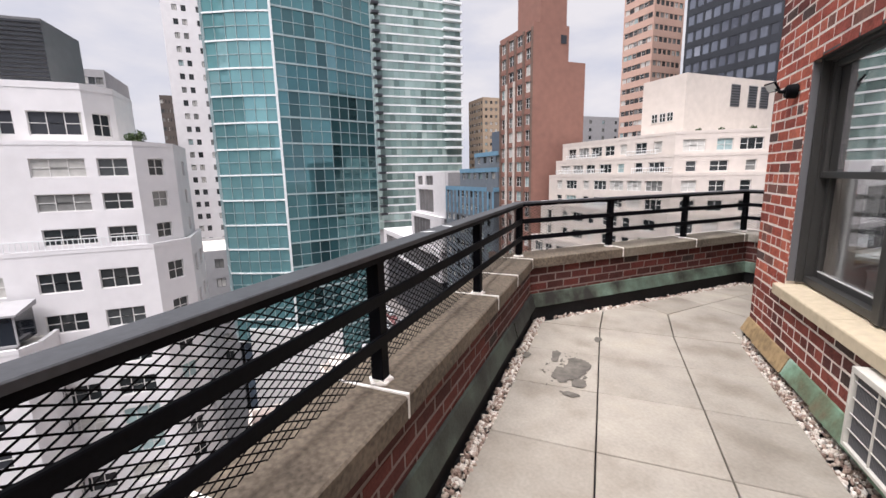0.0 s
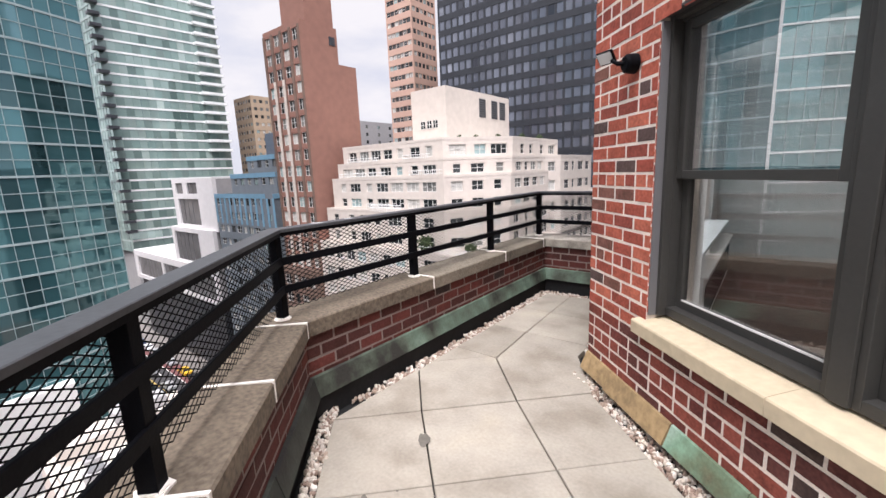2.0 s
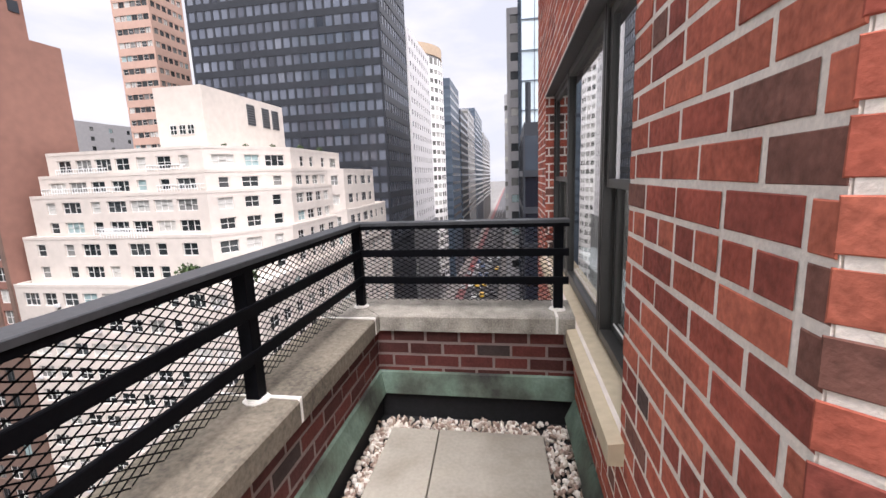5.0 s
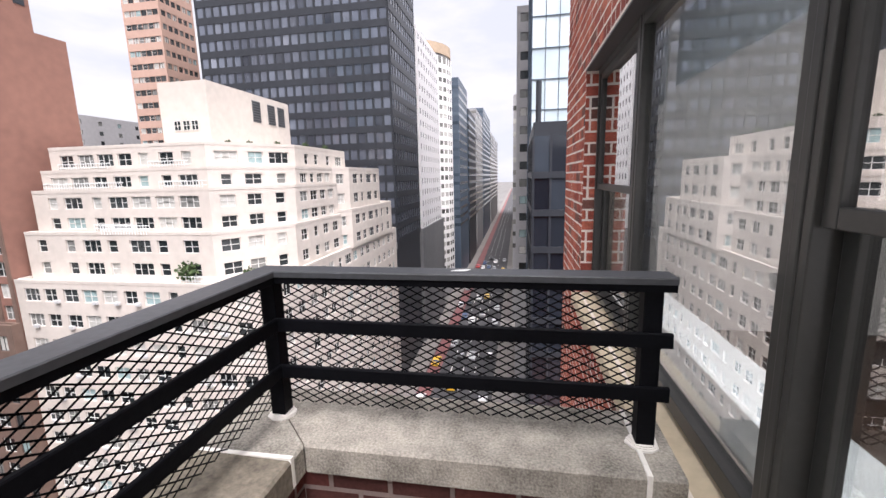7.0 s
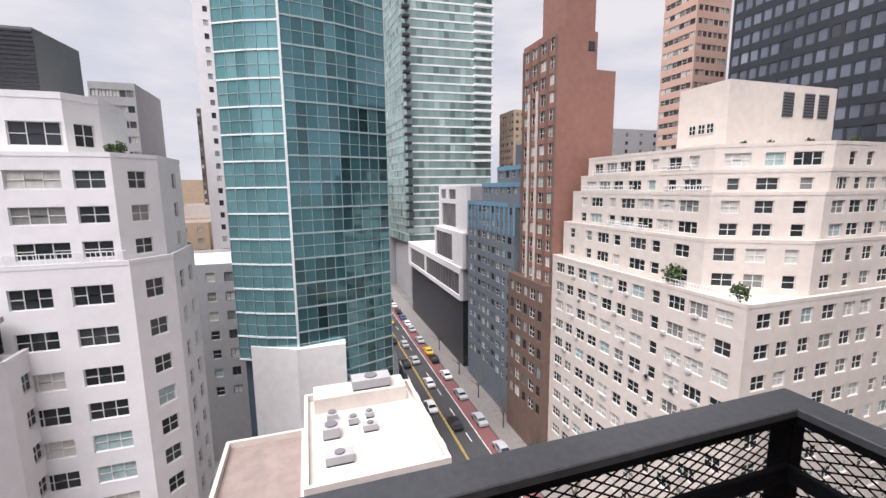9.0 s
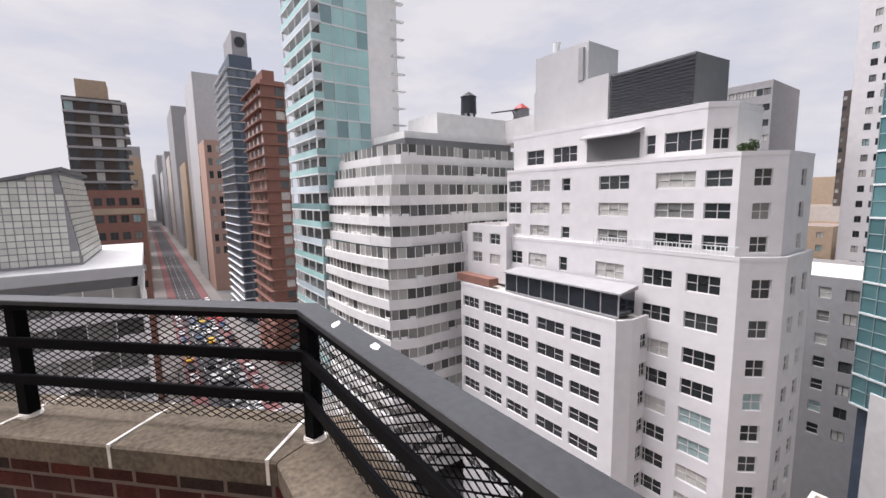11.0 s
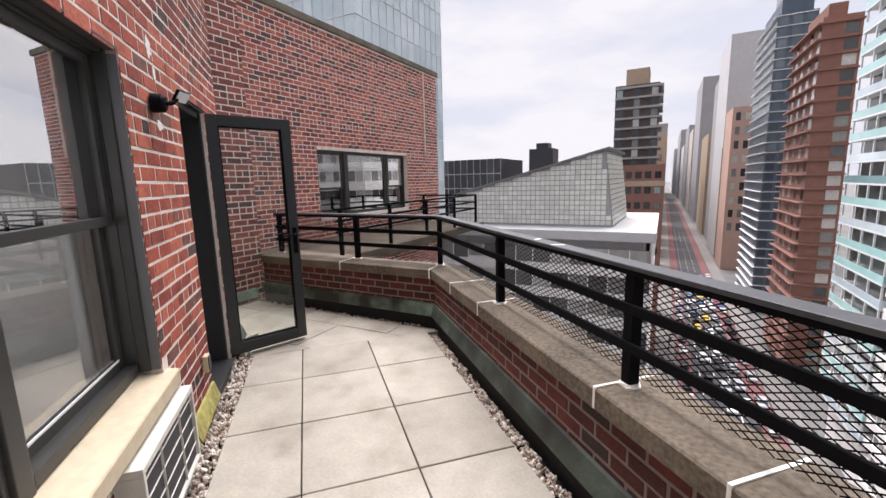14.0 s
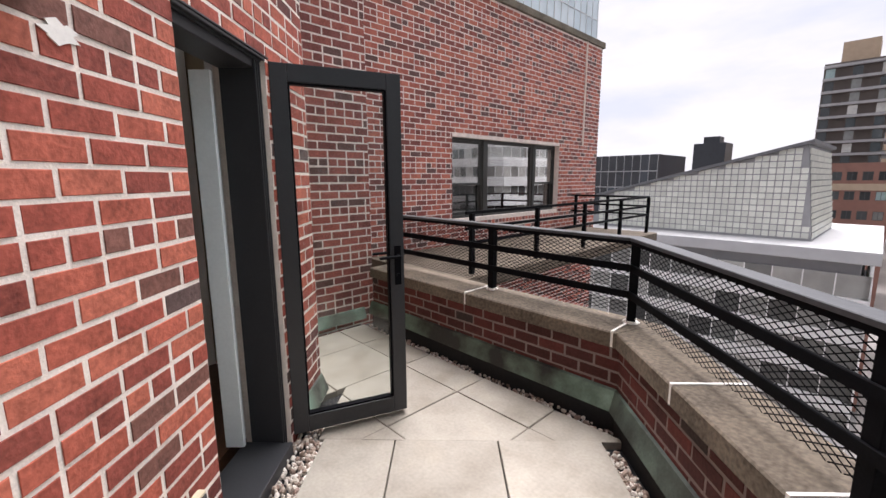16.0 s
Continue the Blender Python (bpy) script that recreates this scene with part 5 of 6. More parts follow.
def shrub(x, y, z, r, seed):
    """A clipped terrace shrub: stem and many small leaf clumps."""
    rng = random.Random(seed)
    ob = thing("shrub", "dark green potted shrub on a terrace", "plant", Matrix.Translation((x, y, z)), "terrace shrubs")
    part("stem", Geo().tube((0, 0, 0), (0, 0, r * 1.2), 0.06, 6, r2=0.03), bark, ob)
    g = Geo()
    for _ in range(160):
        d = Vector((rng.gauss(0, 1), rng.gauss(0, 1), rng.gauss(0, 1))).normalized() * r * rng.uniform(0.35, 1.1)
        m = Matrix.LocRotScale(d + Vector((0, 0, r * 1.4)), Euler((rng.random() * 6, rng.random() * 6, rng.random() * 6)), (0.22 * r, 0.16 * r, 1))
        g.add([(-1, 0, 0), (0, -1, 0.1), (1, 0, 0), (0, 1, 0.1)], [(0, 1, 2, 3)], 0, m)
    part("crown", g, leaf, ob, kind="stuff")


for n, (x, y, z, r) in enumerate(((-35.4, 41.7, -8.9, 1.0), (-28.2, 41.7, -8.9, 0.8), (-36.5, 51.5, 5.5, 0.4), (-34, 52.0, 5.5, 0.35), (-32.5, 55.5, 5.5, 0.4), (-31, 60, 5.5, 0.45), (-31, 66, 5.5, 0.45), (-41.8, -8.4, 4.35, 0.5), (-42.0, -9.0, 4.35, 0.45))):
    shrub(x, y, z, r, n)

# rust-brown tower beside it
b = house("rust brown brick tower with a glazed bay front")
tier(b, -67.2, -57.2, 41, 47.8, STREET, 23.7, {"S": lambda w: [(1.25, 1.5, "pair"), (3.75, 1.7, "pair"), (6.25, 1.7, "pair"), (8.75, 1.5, "pair")]}, rust_wall, 2.5, 0.45, 2.1, roof=roof_tar, limit=-38)
block(b, -66.0, -57.2, 47.8, 51.3, STREET, 19.0, rust_wall, "rear_stage")
block(b, -63.6, -57.4, 42.3, 47.4, 23.75, 33.0, rust_wall, "penthouse")
part("vent", Geo().soft(-57.22, -57.12, 46.2, 47.3, 21.6, 22.9, 0.02), dark_wall, b)
for x, w, z1, kind in ((-66.97, 0.44, 23.6, brown_wall), (-64.7, 0.56, 23.6, brown_wall), (-62.2, 0.56, 23.6, brown_wall), (-59.7, 0.56, 23.6, brown_wall), (-57.43, 0.44, 23.6, brown_wall)):
    part("pier", Geo().box(x - w / 2, x + w / 2, 40.82, 40.998, -14.19, z1), kind, b)
for x in (-64.7, -62.2):
    part("limestone_pier", Geo().box(x - 0.2, x + 0.2, 40.6, 40.816, -14.19, 16.5), cream_wall, b, "pale limestone pier")
tier(b, -69.6, -57.1, 39.9, 40.95, STREET, -14.2, {"S": lambda w: even_bays(w, 5, (1.3, 1.8), ("dark", "pair"), 0.4)}, brown_wall, 3.2, 0.7, 2.5, roof=roof_tar, limit=-38)

# blue-grey house, white modern block
b = house("blue grey brick apartment building with stepped top")
tier(b, -92.6, -69.8, 41, 60, STREET, -1.6, {"S": lambda w: even_bays(w, 9, (1.6, 1.2, 1.9), ("dark", "single", "pair"), 0.6), "E": lambda w: even_bays(w, 5, 1.3, ("dark",), 1)}, slate_wall, 2.75, roof=roof_tar, parapet=0.3, limit=-38)
tier(b, -87, -69.9, 42.2, 59, -1.6, 2.2, {"S": lambda w: even_bays(w, 6, (1.5, 1.2), ("dark", "single"), 0.6), "E": lambda w: even_bays(w, 4, 1.3, ("dark",), 1)}, slate_wall, 2.4, 0.6, 1.9, roof=roof_tar, parapet=0.3)
tier(b, -82, -70.2, 43.4, 58, 2.2, 5.4, {"S": lambda w: even_bays(w, 4, (1.5, 1.2), ("dark", "single"), 0.6)}, slate_wall, 2.4, 0.6, 1.9, roof=roof_tar, parapet=0.3)
block(b, -79, -71, 46, 56, 5.45, 10.0, navy_wall, "penthouse")
for x0, x1, y, z0, z1 in ((-92.7, -69.7, 40.95, -3.3, -1.2), (-87.1, -69.8, 42.15, 0.9, 2.6), (-82.1, -70.1, 43.35, 3.9, 5.8)):
    for k in range(int((x1 - x0) / 3.4)):
        part("blue_panel", Geo().box(x0 + k * 3.4, min(x1, x0 + k * 3.4 + 3.4), y - 0.02, y + 0.03, z1 - 0.85, z1), blue_wall, b)
    part("blue_panel", Geo().box(x1, x1 + 0.06, y, y + 14, z1 - 0.85, z1), blue_wall, b)
for k in range(12):
    part("blue_pier", Geo().box(-92.65 + k * 2.05, -92.0 + k * 2.05, 40.94, 40.99, -7.2, -2.05), blue_wall, b)
b = house("white modern school building with large dark framed openings")
for x0, x1, y0, z0, z1, holes in ((-115.6, -93.5, 41.2, -9.4, 1.9, ((-113.6, -109.4, -1.2, 1.3), (-107.0, -101.6, -1.2, 1.3), (-113.0, -101.6, -8.4, -2.4))), (-117.8, -94.6, 40.4, -18.0, -9.4, ((-116.2, -102.4, -17.2, -10.2),)), (-150, -95.4, 40.0, -26.0, -18.0, ((-147, -128, -24.8, -19.4), (-126.6, -96.2, -24.8, -19.4)))):
    m = frame_of(x1, y0, -1, 0)
    part("wall", pierced(Geo(), 0, x1 - x0, -0.8, 0, z0, z1, [(x1 - q, x1 - p, c, d) for p, q, c, d in holes]), white_wall, b, m=m)
    block(b, x0, x1, y0 + 0.81, 62, z0, z1, grey_wall, "core")
    part("roof", Geo().box(x0, x1, y0, 62, z1, z1 + 0.3), white_wall, b)
    for p, q, c, d in holes:
        part("glazing", Geo().box(p + 0.02, q - 0.02, y0 + 0.3, y0 + 0.38, c + 0.02, d - 0.02), school_glass, b)
        for i in range(1, int((q - p) / 2.4)):
            part("mullion", Geo().box(p + i * 2.4, p + i * 2.4 + 0.12, y0 + 0.22, y0 + 0.295, c + 0.02, d - 0.02), louvre_metal, b)
part("base_wall", Geo().box(-149, -96, 41, 62, STREET, -26.0), dark_wall, b)
# teal glass tower behind the low white roof
b = house("teal curtain-wall glass tower with bowed front")
curve = [(-63.0, -4.6), (-60.9, -0.8), (-59.4, 3.2)]
curtain(b, [(-63.0, -4.6), (-70, -5.5)], -21.5, 62, 3.35, 1.5, teal_glass, white_trim, mullion_grey, 0.16, 0.06, False, 2)
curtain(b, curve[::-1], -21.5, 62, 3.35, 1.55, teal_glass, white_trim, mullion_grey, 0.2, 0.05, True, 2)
# this facet takes the glass with dark reflections put into its colour
curtain(b, [(-63.2, 16.8), (-60.6, 10), (-59.35, 3.3)], -27.5, 62, 3.35, 1.5, darkened_teal_glass, white_trim, mullion_grey, 0.22, 0.045, False, 2)
curtain(b, [(-80, 19.0), (-63.2, 16.8)], -27.5, 62, 3.35, 1.3, teal_glass, white_trim, mullion_grey, 0.15, 0.07, False, 2)
part("fin", Geo().box(-59.5, -59.2, 3.1, 3.4, -21.5, 62), white_trim, b)
part("core", Geo().prism([(-69, -4.5), (-63.5, -4.0), (-60.2, 3.2), (-61.4, 10), (-64, 16.3), (-80, 18.4), (-82, -4)], STREET, 61), navy_wall, b)
curtain(b, [(-78, 19.6), (-61.6, 18.5), (-58.8, 9.5)], -38, -27.5, 3.5, 1.6, teal_glass, white_trim, navy_wall, 0.2, 0.07, False, 1)
part("base_wall", Geo().prism([(-62.0, -3.0), (-58.6, 3.0), (-58.7, 9.4), (-62, 9.6), (-66, -2)], -33, -19.5), band_wall, b, "pale blank wall under the glass")
# low white-roofed house on the corner
b = house("low corner building with white roof and plant")
tier(b, -39.6, AV_W, 4.2, 13.9, STREET, -17.4, {"E": lambda w: even_bays(w, 4, 1.6, ("pair",), 0.5), "N": lambda w: even_bays(w, 5, 1.6, ("pair",), 0.5)}, cream_wall, 3.2, roof=roof_white, parapet=0.7, limit=-38)
tier(b, -39.6, AV_W - 0.4, -2.4, 4.1, STREET, -20.5, {"E": lambda w: even_bays(w, 3, 1.6, ("pair",), 0.5)}, cream_wall, 3.2, roof=roof_tar, parapet=0.6, limit=-38)
block(b, -39.4, -36.9, 5.0, 13.0, -17.34, -16.0, cream_wall, "stair_head")


def roof_unit(x, y, z, w, d, h, turn=0):
    ob = thing("roof_unit", "grey rooftop air handling unit", "roof unit", pose(x, y, z, 0, 0, turn), "rooftop units")
    part("case", Geo().soft(-w / 2, w / 2, -d / 2, d / 2, 0.12, h, 0.03), grey_wall, ob)
    part("fan", Geo().tube((0, 0, h), (0, 0, h + 0.12), min(w, d) * 0.35, 16), louvre_metal, ob)
    part("skid", Geo().box(-w / 2, w / 2, -d / 2 + 0.05, d / 2 - 0.05, 0, 0.12), dark_wall, ob)


for x, y, w, d, h in ((-30, 6.6, 1.0, 2.0, 0.7), (-33.4, 6.2, 1.3, 1.3, 0.9), (-34.6, 8.0, 0.8, 0.8, 0.6), (-33.2, 9.2, 0.7, 1.2, 0.6), (-35.6, 6.4, 0.9, 0.9, 0.7), (-35.2, 9.4, 0.7, 0.7, 0.5)):
    roof_unit(x, y, -17.34, w, d, h)
roof_unit(-38.1, 10, -15.99, 1.6, 3.4, 0.9)

# white apartment house to the south-west
b = house("white glazed brick apartment building with ribbon of paired windows")
eastward = lambda start, spots: [(start - y, w, style) for y, w, style in spots]
poly_tier(b, [(-50, -5.9), (-43.2, -5.9), (-40.5, -8.2), (-40.5, -44.0), (-50, -44.0)], STREET, -4.05, [(-7.1, -5.5), (-10.4, -8.9), (-13.7, -12.2)] + [(-16.6 - 2.78 * i, -15.1 - 2.78 * i) for i in range(8)], {2: eastward(-8.2, ((-10.8, 2.7, "triple"), (-14.7, 2.7, "triple"), (-19.6, 3.2, "triple"), (-25.4, 1.1, "single"), (-29.2, 2.8, "triple"), (-32.8, 2.2, "pair"), (-38.8, 2.4, "pair"), (-41.9, 2.0, "pair"))), 1: [(1.75, 1.5, "pair")], 0: even_bays(6.8, 2, 1.3, ("pair",), 0.5)}, white_wall)
poly_tier(b, [(-50, -6.4), (-43.5, -6.4), (-40.8, -8.7), (-40.8, -34.7), (-50, -34.7)], -4.05, 4.3, [(1.9, 3.3), (-0.75, 0.6), (-3.4, -2.1)], {2: eastward(-8.7, ((-10.2, 2.0, "pair"), (-13.65, 3.4, "triple"), (-19.6, 3.3, "triple"), (-25.4, 1.1, "single"), (-29.2, 3.0, "triple"), (-33.3, 2.2, "pair"))), 1: [(1.75, 1.4, "pair")], 0: [(2.5, 1.3, "pair")]}, white_wall)
poly_tier(b, [(-50, -10.4), (-44.4, -10.4), (-42.5, -12.0), (-42.5, -35.2), (-50, -35.2)], 4.3, 8.7, [(5.2, 7.0)], {2: eastward(-12.0, ((-13.9, 3.4, "triple"), (-16.9, 0.9, "single"), (-27.0, 3.4, "triple"), (-31.5, 2.8, "pair"))), 1: [(1.2, 1.4, "pair")]}, white_wall, parapet=0.5)
# dark panel on the flat wall stands in for the shaded recess
part("recess_shade_panel", Geo().box(-42.52, -42.44, -24.0, -18.0, 5.0, 7.6), louvre_metal, b)
g = Geo()
for i in range(38):
    g.box(-40.47, -40.42, -21.5 + i * 0.35, -21.46 + i * 0.35, -3.7, -2.9)
g.box(-40.5, -40.4, -21.5, -8.3, -2.95, -2.88)
part("terrace_rail", g, white_trim, b)
part("canopy", Geo().add([(-42.5, -24.4, 7.5), (-40.9, -23.8, 7.2), (-40.9, -18.2, 7.2), (-42.5, -17.6, 7.5), (-42.5, -24.4, 7.9), (-40.9, -23.8, 7.35), (-40.9, -18.2, 7.35), (-42.5, -17.6, 7.9)], [(0, 1, 2, 3), (7, 6, 5, 4), (0, 4, 5, 1), (1, 5, 6, 2), (2, 6, 7, 3), (3, 7, 4, 0)]), grey_wall, b)
block(b, -53.2, -47, -35.6, -27.4, 15.2, 19.6, pale_render, "lift_tower")
block(b, -53.4, -46.85, -35.7, -24.5, 8.7, 15.2, pale_render, "lift_tower_base")
part("duct", Geo().soft(-46.99, -46.7, -28.6, -27.9, 15.2, 19.0, 0.05), grey_wall, b)
part("flue", Geo().tube((-47.5, -32.5, 19.5), (-47.5, -32.5, 20.9), 0.5, 12), white_trim, b)
lo = part("louvre_house", Geo().prism([(-53, -24.4), (-47.2, -24.4), (-46.9, -15.2), (-53, -14.6)], 8.7, 15.0), louvre_metal, b, "dark louvred plant screen")
for i in range(17):
    part("slat", Geo().box(-0.08, 9.0, 0.02, 0.12, 8.9 + i * 0.355, 9.08 + i * 0.355), dark_wall, lo, m=frame_of(-46.9, -15.25, -0.3, -9.15))
# lower front block with the glazed penthouse
# dark panels over the middle panes stand in for open lights
for i in range(9):
    part("window_dark_panel", Geo().soft(-36.80, -36.74, -24.55, -23.25, -13.12 - 2.86 * i, -11.88 - 2.86 * i, 0.01), dark_wall, b, "dark panel standing in for an open middle light")
poly_tier(b, [(-45, -15.4), (-38.0, -15.4), (-36.6, -16.2), (-36.6, -39.3), (-45, -39.3)], STREET, -10.4, [(-13.2 - 2.86 * i, -11.8 - 2.86 * i) for i in range(9)], {2: eastward(-16.2, ((-19.5, 3.5, "triple"), (-23.9, 3.7, "triple"), (-28.7, 3.5, "triple"), (-33.0, 3.3, "triple"), (-37.2, 3.2, "triple"))), 0: [(5.0, 1.2, "pair")]}, white_wall)
tier(b, -46, -39.6, -41.5, -33.6, -10.0, -3.0, {"E": lambda w: even_bays(w, 2, 2.0, ("pair",), 0.4)}, white_wall, 2.7, 0.8, 2.2)
pent = part("glass_penthouse", Geo().box(-39.9, -37.2, -31.2, -16.4, -9.95, -7.6), black_glass, b, "dark glazed penthouse")
curtain(b, [(-37.19, -16.4), (-37.19, -31.2)], -9.95, -7.6, 2.3, 1.9, black_glass, grey_wall, grey_wall, 0.2, 0.1, True)
part("penthouse_roof", Geo().add([(-39.9, -31.4, -7.6), (-36.9, -31.4, -7.75), (-36.9, -16.1, -7.75), (-39.9, -16.1, -7.6), (-39.9, -31.4, -7.2), (-36.9, -31.4, -7.6), (-36.9, -16.1, -7.6), (-39.9, -16.1, -7.2)], [(0, 1, 2, 3)[::-1], (4, 5, 6, 7), (0, 1, 5, 4), (1, 2, 6, 5), (2, 3, 7, 6), (3, 0, 4, 7)]), grey_wall, b)
part("planter", Geo().box(-38.6, -36.95, -40.6, -34, -9.95, -9.0), rust_wall, b)


# banded apartment house on the avenue
def banded(parent, plan, z0, z1, height, glass, band, band_high=1.15, bay=1.6, setbacks=(), closing=()):
    """Ribbon windows between projecting white bands; plan: corners seen from the street, counter-clockwise from outside."""
    floors = int((z1 - z0) // height)
    for k in range(floors):
        a = z0 + k * height
        back = sum(1 for s in setbacks if a >= s - 0.01) * 1.1
        pts = [(x - back * dx, y - back * dy) for (x, y), (dx, dy) in plan]
        ring, ribs = Geo(), Geo()
        for p, q in zip(pts, pts[1:]):
            m, width = frame_of(*p, q[0] - p[0], q[1] - p[1]), math.dist(p, q)
            ring.box(-0.1, width + 0.1, -0.5, 0.12, a, a + band_high, 0, m)
            n = max(1, round(width / bay))
            for i in range(n):
                ribs.add([(i * width / n, -0.25, a + band_high), ((i + 1) * width / n, -0.25, a + band_high), ((i + 1) * width / n, -0.25, a + height), (i * width / n, -0.25, a + height)], [(0, 3, 2, 1)], 0, m)
                ribs.box(i * width / n - 0.05, i * width / n + 0.05, -0.27, -0.2, a + band_high, a + height, 1, m)
                if (i * 7 + k * 3) % 11 in (2, 6):
                    ribs.box(i * width / n + 0.2, (i + 1) * width / n - 0.2, -0.24, 0.0, a + band_high, a + band_high + 0.35, 1, m)
        if closing:
            ring.prism(pts + list(closing), a, a + 0.25)
        part("spandrel", ring, band, parent)
        part("ribbon_window", ribs, (glass, band), parent, kind="stuff")


b = house("white banded apartment building with ribbon windows and stepped top")
K = [((-58, -44.5), (0, 1)), ((-44, -44.5), (0, 1)), ((-41.5, -43.4), (0, 1)), ((-32, -43.4), (0, 1)), ((-28.4, -44.6), (1, 1))]
east = [((-28.4, -44.6), (1, 1)), ((-27.4, -50), (1, 0)), ((-26.9, -56), (1, 0)), ((-26.8, -64.2), (1, 0))]
order = [east[3], east[2], east[1], K[4], K[3], K[2], K[1], K[0]]
order = order[::-1]
banded(b, order, STREET + 4, 10.6, 2.85, ribbon_glass, band_wall, 1.35, 1.35, (-5.5, 2.0, 4.8, 7.6), ((-58, -64.2),))
part("core", Geo().box(-57, -35, -61.5, -50.5, STREET, 10.4), louvre_metal, b)
part("core_top", Geo().box(-57, -35.5, -62, -51.5, 10.4, 11.6), band_wall, b)
block(b, -60, -42, -61, -52, 11.2, 15.0, band_wall, "lift_house")
water_tank(-50.2, -54, 14.6, 1.4, 2.9)

hoist = thing("rooftop_tank", "grey rooftop tank with a red cap and a long boom", "roof tank", Matrix.Translation((-59.5, -50.3, 14.9)))
part("tank", Geo().tube((0, 0, 0), (0, 0, 2.0), 1.5, 18, r2=1.4), louvre_metal, hoist)
part("cap", Geo().tube((0, 0, 2.0), (0, 0, 3.0), 1.55, 18, r2=0.3), CAR_PAINT[4], hoist, "faded red cap")
part("boom", Geo().tube((0.8, 0, 1.9), (7.6, 0.4, 0.6), 0.16, 8, r2=0.1), dark_wall, hoist)
part("strut", Geo().tube((1.2, 0, 0), (2.4, 0.1, 1.5), 0.1, 8), dark_wall, hoist)
block(b, -64, -57, -56, -44.6, 10.8, 14.9, band_wall, "lift_house")

# balcony tower of white slabs and aqua glass
b = house("tall white balcony tower with aqua glass")
block(b, -42.5, -28.2, -81.5, -65.2, STREET, 62, band_wall, "core")
curtain(b, [(-36.6, -65.1), (-28.1, -65.1)], -34, 62, 3.05, 2.1, aqua_glass, white_trim, white_trim, 0.25, 0.08, False)
for k in range(31):
    z = -34 + k * 3.05
    part("balcony_slab", Geo().box(-28.2, -26.4, -81.5, -64.6, z - 0.13, z + 0.13), white_trim, b)
    part("balcony_slab", Geo().box(-43.6, -41.2, -65.3, -64.3, z - 0.1, z + 0.1), white_trim, b)
    part("balcony_glass", Geo().box(-26.46, -26.42, -81.5, -64.7, z + 0.13, z + 1.15), aqua_glass if k % 3 else sky_glass, b)
    part("balcony_glass", Geo().box(-28.1, -26.47, -64.68, -64.64, z + 0.13, z + 1.15), aqua_glass if k % 3 else sky_glass, b)
for y in (-81, -77, -73, -69, -65):
    part("balcony_post", Geo().box(-26.7, -26.5, y - 0.12, y + 0.12, -34, 60), white_trim, b)
part("base_glass", Geo().box(-28.15, -28.05, -81, -65.5, -34, 60), ribbon_glass, b)


def balcony_tower(label, x0, x1, y0, y1, z1, wall, glass, height, proj=1.2, sides="EN", slab=None, z0=STREET, edge=None):
    """A tower ringed by thin balcony slabs over glazed or brick walls."""
    t = house(label)
    block(t, x0, x1, y0, y1, z0, z1, wall, "core")
    for s in sides:
        m, width = FACES[s](x0, x1, y0, y1)
        panes, n = Geo(), max(2, int(width / 2.4))
        k, start = 0, max(z0, STREET)
        while start + (k + 1) * height < z1:
            a = start + k * height
            for i in range(n):
                if (i + k // 40) % 2 == 0 or glass is not far_window:
                    panes.box(width * (i + 0.15) / n, width * (i + 0.85) / n, -0.1, 0.03, a + 0.6, a + height - 0.3, 0, m)
            k += 1
        part("glazing", panes, glass, t, kind="stuff")
    k = 0
    while z0 + (k + 1) * height < z1:
        a = z0 + (k + 1) * height
        part("balcony_slab", Geo().soft(x0 - (proj if "W" in sides else 0.1), x1 + (proj if "E" in sides else 0), y0 - (proj if "S" in sides else 0.1), y1 + (proj if "N" in sides else 0), a - 0.15, a + (0.15 if slab is None else slab), 0.04), edge or (white_trim if wall in (navy_wall, grey_wall, tan_wall) else wall), t)
        k += 1
    return t


# down the avenue, south
t = balcony_tower("red brick tower with stacked balconies", -34.5, -28.4, -131, -110, 31.5, rust_wall, far_window, 2.95, 1.0, "EN")
block(t, -33, -30, -128, -114, 31.5, 35, rust_wall, "penthouse")
t = balcony_tower("slate blue tower with white balcony edges", -38.5, -29.2, -188, -158.5, 47, navy_wall, navy_glass, 3.0, 0.7, "EN", 0.05)
block(t, -37.5, -30.2, -184, -160, 47, 51.5, navy_wall, "setback")
crown = part("crown", Geo().box(-37, -32, -180, -163, 51.5, 60.5), grey_wall, t)
part("roundel", Geo().tube((-34.5, -163, 57), (-34.5, -162.6, 57), 1.7, 24), dark_wall, crown)
